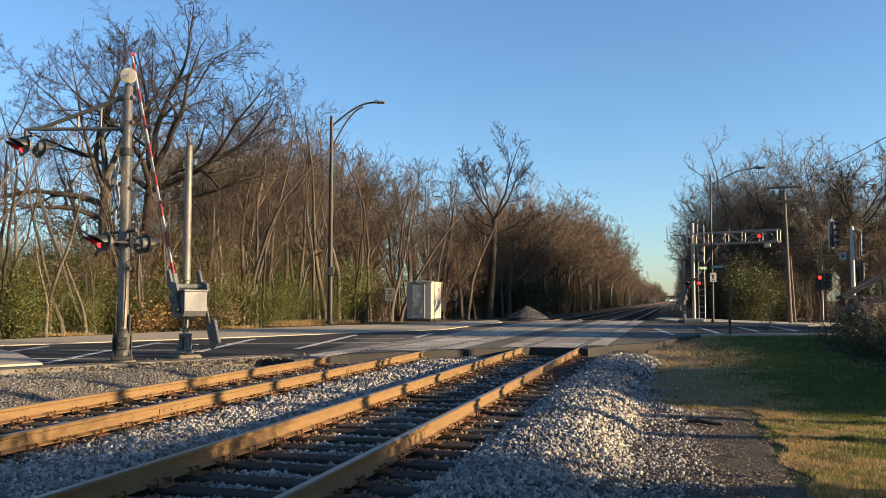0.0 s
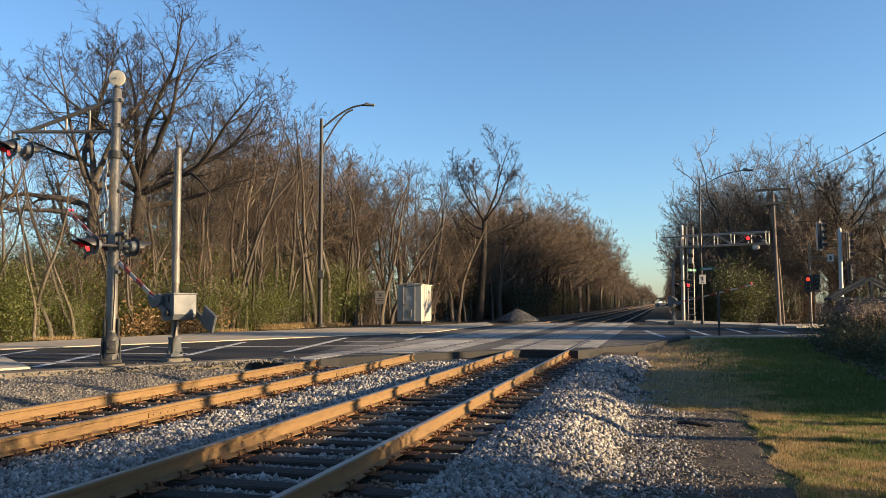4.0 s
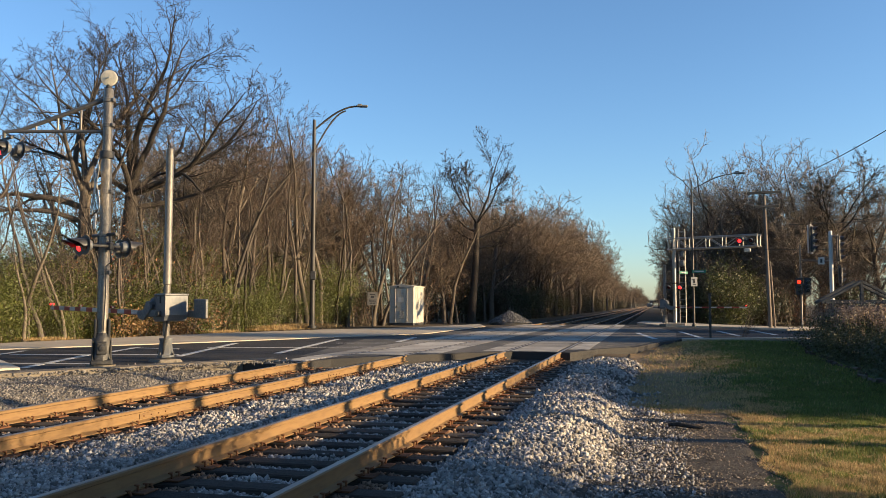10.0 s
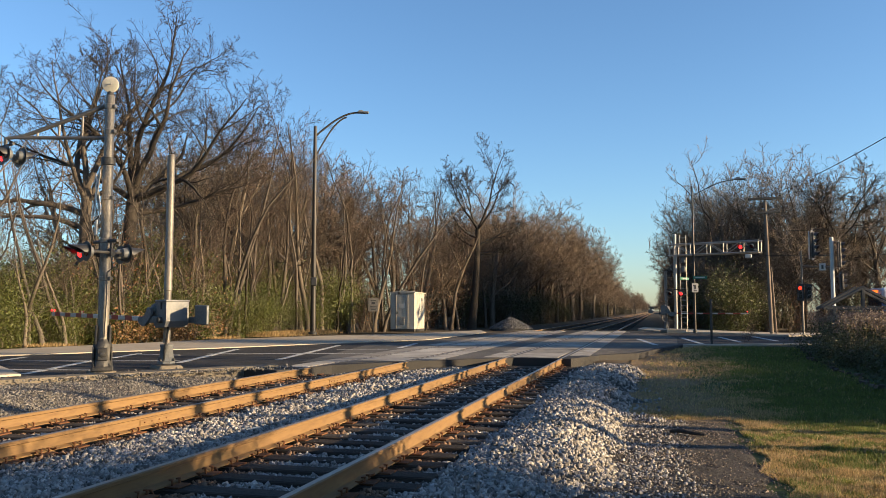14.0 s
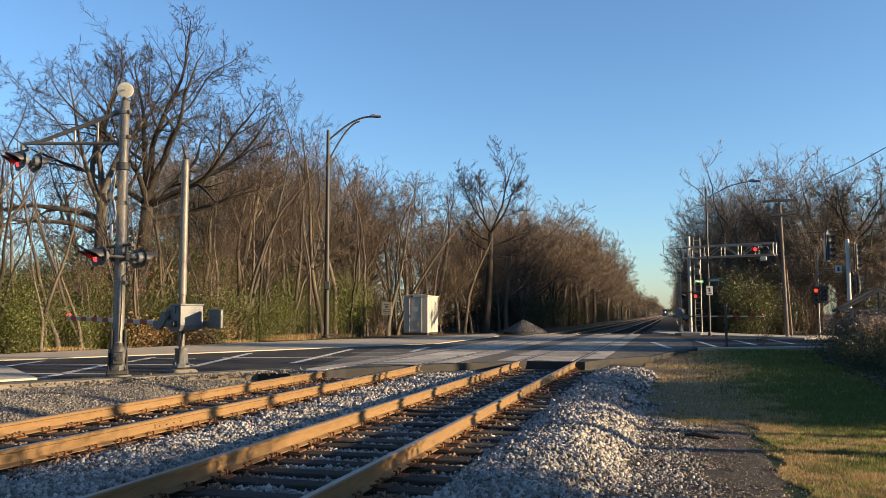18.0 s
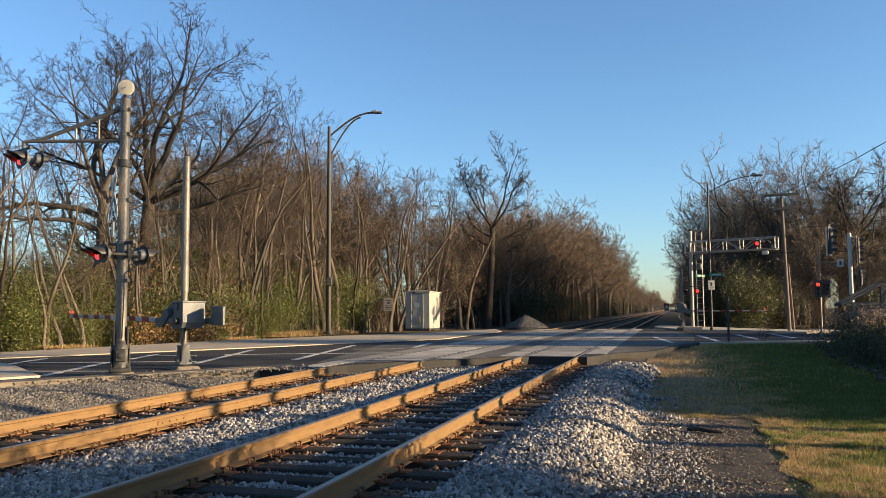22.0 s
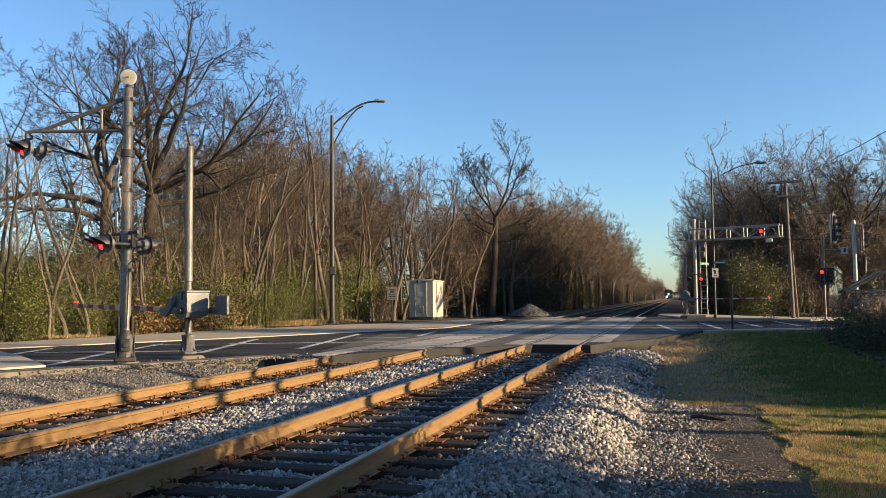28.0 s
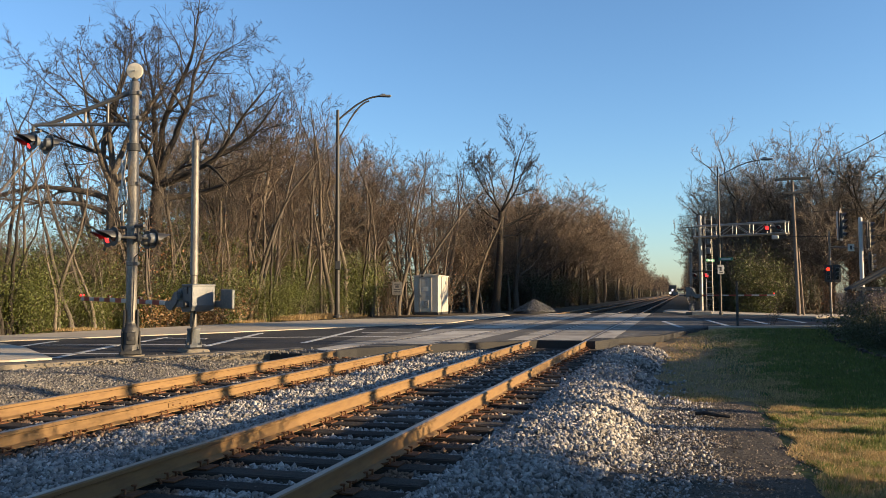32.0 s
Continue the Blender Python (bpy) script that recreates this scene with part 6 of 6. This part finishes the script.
# ---- overhead wires ----
for p, q, sag in (((5.6, 46.3, 7.3), (7.63, 30.00, 7.14), 0.15), ((7.63, 30.00, 7.14), (9.5, -20, 12.5), 0.3), ((5.0, 46.3, 4.2), (40, 40, 5.2), 0.5), ((6.7, 46.4, 5.5), (40, 44, 7.5), 0.4)):
    p, q = Vector(p), Vector(q)
    pts = [p.lerp(q, i / 12) - Vector((0, 0, sag * 4 * (i / 12) * (1 - i / 12))) for i in range(13)]
    wire = thing("overhead_wire", pose(0, 0, 0), "thin black overhead wire above the road", "wire", "overhead wires")
    part("strand", Geo().tube(pts, 0.016, 5), BLACK, wire)

# ---- timber kiosk ----
kiosk = thing("timber_kiosk", pose(8.0, 36.0, -0.1, 0, 0, 12), "grey timber gable frame over a maroon board", "sign shelter")
for x in (-1.15, 1.15):
    part("post", Geo().box((x, 0, 0.78), (0.14, 0.14, 1.6), 0.012), TIMBER, kiosk, "square grey timber post")
part("tie_beam", Geo().box((0, 0, 1.5), (2.9, 0.12, 0.16), 0.012), TIMBER, kiosk, "level grey timber beam")
part("king_post", Geo().box((0, 0, 1.92), (0.12, 0.1, 0.72), 0.01), TIMBER, kiosk)
for sg in (-1, 1):
    part("rafter", Geo().box((sg * 0.78, 0, 1.9), (1.85, 0.11, 0.11), 0.012, pose(0, 0, 0, 0, 28 * sg, 0)), TIMBER, kiosk, "sloping grey timber rafter")
    part("rear_rafter", Geo().box((sg * 0.78, 0.6, 1.9), (1.85, 0.11, 0.11), 0.012, pose(0, 0, 0, 0, 28 * sg, 0)), TIMBER, kiosk)
part("board", Geo().box((0.1, 0.05, 0.98), (2.1, 0.08, 0.66), 0.015), MAROON, kiosk, "maroon painted board", smooth=False)
part("board_rail", Geo().box((0.1, 0.04, 1.34), (2.2, 0.1, 0.05), 0.01), TIMBER, kiosk)

# ---- stone heap beyond the crossing ----
r = np.random.default_rng(23)
n = 5200
a_, q = r.uniform(0, 2 * np.pi, n), np.sqrt(r.random(n))
hx, hy = 1.5 * q * np.cos(a_), 1.15 * q * np.sin(a_)
hz = 0.8 * (1 - q) ** 0.9 + 0.02
size = 0.045 * r.uniform(0.5, 1.4, n)
heap = thing("gravel_heap", pose(-9.9, 57.0, 0.0), "heap of grey gravel beside the track", "gravel heap")
part("gravel", scatter_stones("gravel", np.stack([hx, hy, hz], 1), size, HEAPSTONE_SHADED, r, ""), HEAPSTONE_SHADED, heap, "grey gravel stones", kind="stuff")
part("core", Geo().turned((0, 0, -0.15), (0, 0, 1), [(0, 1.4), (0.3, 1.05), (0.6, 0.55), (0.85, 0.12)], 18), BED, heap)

# ---- planting bed on the right ----
shrub_kind("bed_a", 41, 4200, 2.0, 2.0, 1.15, 0.062, LEAF_DARK)
shrub_kind("bed_b", 42, 3200, 1.6, 1.6, 1.25, 0.06, LEAF_OLIVE)


def plume_kind(seed):
    w = Wood(seed)
    vs = []
    for s in range(60):
        b = np.array([*w.r.uniform(-0.7, 0.7, 2), 0])
        pts, _ = w.limb(b, (*w.r.normal(0, 0.15, 2), 1), w.r.uniform(0.75, 1.2), 0.008, 0.004, 4, 0.06, 0.0, True, 3)
        for k in range(16):
            c = pts[-1] + w.r.normal(size=3) * np.array([0.05, 0.05, 0.10])
            t3 = turns(w.r, 1)[0]
            vs.append((np.array([(-0.5, 0, 0), (0, -0.25, 0.05), (0.5, 0, 0), (0, 0.25, 0.05)]) @ t3.T) * 0.07 + c)
    v = np.concatenate(vs)
    return Wood.mesh("stems", w.thick, STRAW), quick_mesh("seed_heads", v, np.arange(len(v)).reshape(-1, 4), PLUME)


KINDS["plume"] = plume_kind(43)
rb = random.Random(9)
for i in range(15):
    for j in range(3):
        x, y = 5.9 + 1.7 * j + rb.uniform(-0.3, 0.5), 14.2 + 1.18 * i + rb.uniform(-0.4, 0.4)
        # Back rows before y 23, out of view, are enlarged to shade the lawn.
        shrub(rb.choice(("bed_a", "bed_a", "bed_b")), x, y, rb.uniform(0.8, 1.1) * (1.3 if j and y < 23 else 1), rb.uniform(0, 360), "dense dark green garden shrub in the planting bed", "bed shrubs", 0.86 if y > 22 else 0.95)
for x, y in ((6.2, 30.6), (7.6, 29.6), (8.6, 31.0), (6.8, 28.4), (9.0, 29.0), (7.2, 26.6), (8.4, 27.6), (6.1, 26.2), (7.8, 24.6), (6.6, 23.2), (9.6, 30.2), (8.8, 25.6), (10.2, 28.2), (7.0, 31.4), (6.4, 29.4), (7.4, 30.4), (8.2, 29.6), (9.4, 31.6), (8.0, 31.8), (6.6, 27.4), (7.4, 28.2)):
    t = thing("seed_grass", pose(x, y, -0.15, 0, 0, rb.uniform(0, 360)), "tall dry plants with pinkish-brown seed heads", "dry plants", "bed plants")
    t.scale = (1.15, 1.15, 1.12)
    part("stems", KINDS["plume"][0], STRAW, t)
    part("seed_heads", KINDS["plume"][1], PLUME, t, "fluffy dry seed heads")
rs_ = np.random.default_rng(3)
for k in range(44):
    y = 13.5 + 0.4 * k
    s_ = rs_.uniform(0.05, 0.1)
    sv, sf = SHAPES[k % 16]
    x = 4.55 + 0.12 * math.sin(k * 0.7) + (0.9 * max(0, (y - 27) / 5) ** 2)
    edging = solid("edging_stone", Geo().add(sv * s_, sf.tolist()), PLATESTONE, "rough brown edging stone of the planting bed", "stone", group="edging stones")
    edging.matrix_basis = pose(x, y, float(ground_z(x, y)) + 0.05, 0, 0, 40 * k)
t = tree("brush", 3.35, 33.6, 1.5, 40, "small leafless reddish sapling by the kerb", "sapling", "sapling", z=-0.05)


# ---- grass ----
def blades(name, x, y, z, h, material, r, wide=0.006):
    n = len(x)
    a_ = r.uniform(0, np.pi * 2, n)
    d = np.stack([np.cos(a_), np.sin(a_), np.zeros(n)], 1) * wide
    lean = np.stack([r.normal(0, 0.4, n), r.normal(0, 0.4, n), np.ones(n)], 1) * h[:, None]
    p = np.stack([x, y, z], 1)
    v = np.stack([p - d, p + d, p + lean], 1).reshape(-1, 3)
    return quick_mesh(name, v, np.arange(3 * n).reshape(-1, 3), material)


r = np.random.default_rng(17)
for y0, y1, per, wide, hh in ((6.0, 10.0, 11000, 0.0035, 0.036), (10.0, 13.4, 7000, 0.005, 0.04), (13.4, 18.0, 2600, 0.007, 0.04), (18.0, 31.4, 900, 0.011, 0.042)):
    x1 = 0.33 * y1 + 0.6
    n = int(per * (y1 - y0) * (x1 + 0.5))
    x, y = r.uniform(-0.5, x1, n), r.uniform(y0, y1, n)
    ragged = 1.12 + 0.12 * ripple(x, y, 2.3)
    keep = ((x > ragged) | (y > 13.3 + 0.25 * ripple(x, y, 1.9))) & (x > -0.45 + 0.25 * ripple(x, y, 1.2) + 0.7 * step(24, 29, y)) & (x < 4.7)
    x, y = x[keep], y[keep]
    dry = 0.5 + 0.6 * np.clip(1.0 * ripple(x, y, 1.1) + 1.1 * ripple(x, y, 3.4) + 0.6 * ripple(y, x, 7.3), -1, 1) - 0.55 * step(1.2, 2.6, x - 0.02 * (y - 10)) + 0.25 * (y < 10.5)
    dry = dry + 0.6 * (1 - step(0.9, 2.0, x)) * (y > 13)
    bald = (r.random(len(x)) < 0.72 * (1 - step(0.9, 2.0, x + 0.3 * ripple(x, y, 1.6))) * (y > 13.9 + 0.3 * ripple(x, y, 2.2)) * (y < 28.5))
    x, y, dry = x[~bald], y[~bald], dry[~bald]
    # Besides real dryness, sunlit band and shaded lawn are put into the blade mix.
    dry = np.where(y < 13.6, dry + 0.3 - 0.25 * step(11.6, 12.8, y), dry - 0.35 * step(1.4, 2.4, x))
    dry_or_sunlit = r.random(len(x)) < np.clip(dry, 0.04, 0.9)
    h = hh * r.uniform(0.5, 1.5, len(x)) * (1 + 0.7 * np.clip(ripple(x, y, 4.3) + 0.5 * ripple(y, x, 9.1), 0, 1))
    for m_, sel, nm, lb in ((BLADE_DRY, dry_or_sunlit, "dry_grass", "straw-coloured dry grass blades"), (BLADE, ~dry_or_sunlit, "grass", "short green grass blades")):
        solid(nm, blades(nm, x[sel], y[sel], ground_z(x[sel], y[sel]) + 0.01, h[sel], m_, r, wide), m_, lb + " of the lawn", "grass", "stuff")
# straw tufts along the far kerb
n = 26000
y = r.uniform(24, 47, n)
x = wood_edge(y) + 0.9 + r.normal(0, 0.55, n)
keep = ((ripple(x * 0.6, y, 0.9) > 0.1) & (r.random(n) < 0.3)) | ((np.abs(y - 40.5) < 3.2) & (ripple(x, y, 1.7) > -0.3))
x, y = x[keep], y[keep]
solid("straw_grass", blades("straw_grass", x, y, np.full(len(x), 0.0), np.where(np.abs(y - 40.5) < 3.2, 0.24, 0.12) * r.uniform(0.3, 1.3, len(x)), STRAW, r, 0.014), STRAW, "dry straw grass at the foot of the wood", "grass", "stuff")


# ---- far bridge over the line ----
over = thing("overpass", pose(0, 960, 0), "distant concrete road bridge over the railway", "bridge")
part("deck", Geo().box((0, 0, 5.4), (60, 9, 1.3), 0.1), HAZEWOOD, over, smooth=False)
for x in (-13, 6):
    part("pier", Geo().box((x, 0, 2.4), (1.4, 6, 5.4), 0.1), HAZEWOOD, over, smooth=False)


# ---- what moves ----
def build_bus():
    b = thing("city_bus", pose(60, 64, 0.02), "white city bus with dark windows and an orange display", "bus")
    part("body", Geo().box((0, 0, 1.08), (2.45, 11.8, 1.5), 0.12), BUSBLUE, b, "blue lower body")
    part("upper_body", Geo().box((0, 0, 2.2), (2.45, 11.8, 0.85), 0.14), BUSWHITE, b, "white upper body")
    part("roof", Geo().box((0, 0.6, 2.64), (2.1, 9.5, 0.18), 0.07), BUSWHITE, b, "white roof fairing")
    part("windscreen", Geo().box((0, -5.91, 1.65), (2.2, 0.05, 1.25), 0.02), GLASS, b, "dark windscreen")
    part("display", Geo().box((0, -5.93, 2.42), (1.1, 0.04, 0.15), 0.01), LEDSIGN, b, "orange lit destination display", smooth=False)
    for sx in (-1, 1):
        for k in range(7):
            part("side_window", Geo().box((1.255 * sx, -4.6 + 1.5 * k, 1.72), (0.03, 1.36, 0.86), 0.01), GLASS, b, "dark side window", smooth=False)
        for y in (-3.6, 3.2):
            wheel = part("wheel", Geo().turned((1.0 * sx, y, 0.48), (sx, 0, 0), [(0, 0.4), (0.04, 0.48), (0.22, 0.48), (0.26, 0.42)], 20), RUBBER, b, "black tyre")
            part("rim", Geo().turned((1.0 * sx, y, 0.48), (sx, 0, 0), [(0.2, 0.26), (0.265, 0.24), (0.27, 0.1)], 14), ALUM, wheel)
    part("side_display", Geo().box((1.245, -4.9, 2.36), (0.03, 0.6, 0.14), 0.006), LEDSIGN, b, "orange lit side display", smooth=False)
    return b


def build_train():
    tr = thing("locomotive", pose(-3.26, 800, 0.0), "distant locomotive with bright headlights", "train")
    part("hood", Geo().box((0, 9, 2.6), (2.9, 17, 2.6), 0.1), DARKSTEEL, tr)
    part("nose", Geo().box((0, 0.4, 2.0), (1.9, 1.6, 1.7), 0.15), DARKSTEEL, tr)
    part("cab", Geo().box((0, 2.4, 2.9), (3.0, 2.4, 2.6), 0.15), DARKSTEEL, tr)
    part("frame", Geo().box((0, 9, 0.95), (3.0, 18.5, 0.6), 0.05), BLACK, tr)
    for y in (2.5, 15):
        part("truck", Geo().box((0, y, 0.5), (2.2, 4.2, 0.7), 0.05), BLACK, tr)
        for k in (-1.5, 0, 1.5):
            part("wheelset", Geo().turned((-0.8, y + k, 0.5), (1, 0, 0), [(0, 0.49), (0.13, 0.49), (0.13, 0.1), (1.47, 0.1), (1.47, 0.49), (1.6, 0.49)], 16), DARKSTEEL, tr)
    for sx in (-1, 1):
        part("ditch_light", Geo().turned((0.85 * sx, -0.45, 1.15), (0, -1, 0), [(0, 0.2), (0.06, 0.17), (0.08, 0.05)], 14), HEADLIGHT, tr, "bright lit ditch light")
    part("headlight", Geo().turned((0, -0.45, 2.5), (0, -1, 0), [(0, 0.18), (0.06, 0.15), (0.08, 0.05)], 14), HEADLIGHT, tr, "bright lit headlight")
    return tr


def build_plane():
    p = thing("airliner", pose(-3000, 3200, 640), "tiny dark airliner crossing the sky", "airplane")
    part("fuselage", Geo().turned((-18, 0, 0), (1, 0, 0), [(0, 0.3), (4, 1.4), (12, 2.0), (30, 2.0), (34, 1.3), (36, 0.2)], 12), DARKSTEEL, p)
    part("wing", Geo().slab([(4, 0), (-3, -17), (-6, -17), (-4, 0), (-6, 17), (-3, 17)], -0.5, 0.1), DARKSTEEL, p, smooth=False)
    part("tail_fin", Geo().box((-15, 0, 3.2), (4, 0.4, 5.5), 0.1, pose(0, 0, 0, 0, -25, 0)), DARKSTEEL, p, smooth=False)
    part("tailplane", Geo().slab([(-13, 0), (-16, -6), (-18, -6), (-17, 0), (-18, 6), (-16, 6)], 0, 0.4), DARKSTEEL, p, smooth=False)
    return p


bus, train, plane = build_bus(), build_train(), build_plane()


# ---- rubble and a drain by the road ----
r = np.random.default_rng(77)
for (p, q, n) in (((-11.49, 12.72), (-9.08, 16.14), 1500), ((-9.08, 16.14), (-8.33, 17.10), 350)):
    u = r.random(n)
    x = p[0] + (q[0] - p[0]) * u + r.normal(0, 0.3, n)
    y = p[1] + (q[1] - p[1]) * u + r.normal(0, 0.3, n)
    size = 0.019 * r.uniform(0.3, 1.2, n) ** 1.6
    solid("kerb_rubble", scatter_stones("kerb_rubble", np.stack([x, y, 0.012 + size * 0.3], 1), size, GRAVEL, r, ""), GRAVEL, "broken kerb pieces and gravel at the road's edge", "rubble", "stuff")
dp, dq = Vector((*(-15.30, 24.63), 0.004)), Vector((*(-15.26, 26.42), 0.004))
dd = dq - dp
drain = thing("drain_grate", pose(*dp, 0, 0, math.degrees(math.atan2(dd.y, dd.x))), "dark iron drain grate at the kerb", "drain grate")
dl = dd.length
part("frame", Geo().box((dl / 2, 0, 0.006), (dl, 0.6, 0.012), 0.002), DARKSTEEL, drain, smooth=False)
for k in range(9):
    part("bar", Geo().box((dl * (k + 0.5) / 9, 0, 0.016), (dl / 22, 0.52, 0.012), 0.002), GALV, drain, smooth=False)

stick = thing("fallen_branch", pose(0.36, 11.55, -0.365, 0, 0, -28), "short dark fallen branch lying on the path", "branch")
part("wood", Geo().tube([(-0.24, 0, 0.02), (-0.1, 0.02, 0.035), (0.06, -0.01, 0.03), (0.24, 0.02, 0.015)], [0.022, 0.03, 0.026, 0.012], 7), OAKBARK, stick)
part("twig", Geo().tube([(0.05, 0, 0.03), (0.13, 0.08, 0.035), (0.2, 0.1, 0.02)], [0.012, 0.009, 0.005], 5), OAKBARK, stick)
slat = thing("plastic_strip", pose(-4.74, 9.1, -0.135, 4, -5, 60), "short white plastic strip lying on the ballast", "litter")
part("strip", Geo().box((0, 0, 0), (0.22, 0.045, 0.012), 0.004), WHITE, slat)

# added unseen trees and bushes, right of the picture, to shade track, lawn, crossing
for x, y, key, tall in ((12.0, 10.7, "pole_a", 13.0), (13.4, 12.4, "pole_a", 13.5), (10.5, 13.8, "pole_a", 13.0), (12.5, 15.7, "pole_a", 13.5), (11.0, 17.4, "pole_b", 13.0), (13.6, 18.7, "pole_a", 13.0), (12.0, 20.6, "pole_a", 13.0)):
    tree(key, x, y, tall, 30 * y, "unseen leafless tree added to cast stripes on the rails", group="trees beside the lawn")
shrub_kind("hedge", 38, 7500, 2.0, 2.0, 2.3, 0.13, LEAF_DARK)
for k in range(17):
    shrub("hedge", 7.2 + 0.9 * (k % 2), -2.7 + 0.5 * k, 1.22 + 0.07 * math.sin(2.3 * k), 70 * k, "unseen dark green hedge shrub added to shade track and lawn", "bed shrubs")
for k in range(9):
    shrub("hedge", 7.8 + 0.8 * (k % 2), 14.7 + 0.5 * k, 0.9 + 0.08 * math.sin(1.9 * k), 55 * k, "unseen dark green hedge shrub added to shade track and lawn", "bed shrubs")
for k in range(22):
    shrub("dark", 6.6 + 0.8 * (k % 3), -1.2 + 0.36 * k, 0.8, 50 * k, "unseen dark green shrub added to shade the near track", "bed shrubs", 0.9)
for x, y, size in ((24, 30.4, 1.0), (25.2, 31.4, 1.05), (26.4, 30.8, 1.0), (24.5, 40.4, 1.0), (25.6, 41.6, 1.05), (26.6, 40.8, 1.0), (24.5, 35.4, 0.55), (25.5, 36.4, 0.55)):
    shrub("thicket", x, y, size, 50 * y, "unseen tall evergreen shrub added to shade crossing and kiosk", "tall shrubs", 2.1)




def motions():
    """Everything that moves, with the times at which it moves."""
    down = [(0, 63), (0.5, 58.5), (1, 53.5), (1.5, 48.5), (2, 43.3), (2.5, 38), (3, 32.6), (3.5, 27.2), (4.5, 17), (5.5, 8.3), (6, 5), (6.5, 2.3), (7, 0.8), (8, 0.3), (32, 0.3)]
    walk(arm_near, [(t, pose(-0.3, 0, 1.11, 0, -a - 0.6, 0)) for t, a in down])
    far = [(0, 55), (1, 43), (2, 31.5), (3, 21.5), (3.5, 17.5), (4.5, 9.5), (5.5, 2.5), (6, 0.8), (7, 0), (32, 0)]
    walk(arm_far, [(t, pose(-0.3, 0, 1.05, 0, -a, 0)) for t, a in far])
    stops = [(0, 75, 56, 270), (11, 29, 55.2, 270), (12.5, 19.1, 55, 270), (13.3, 18.6, 55, 270), (14.0, 18.6, 54.8, 275), (14.5, 18.8, 54, 288), (15.3, 18.2, 50, 330), (16.5, 17, 41, 357), (18, 17, 31, 360), (20, 17, 28, 360), (24, 17, 24.2, 360), (28, 17, 21.5, 360), (32, 17, 18.6, 360)]
    walk(bus, [(t, pose(x, y, 0.02, 0, 0, a)) for t, x, y, a in stops])
    walk(train, [(0, pose(-3.26, 1000, 0)), (10, pose(-3.26, 745, 0)), (20, pose(-3.26, 510, 0)), (26, pose(-3.26, 402, 0)), (32, pose(-3.26, 326, 0))])
    walk(plane, [(t, pose(-2500.2 + 155.26 * (t - 23), 7250.2 + 36.38 * (t - 23), 1423.5 + 6.9 * (t - 23), 0, 0, 13)) for t in (0, 10, 20, 23, 28, 32)])


motions()
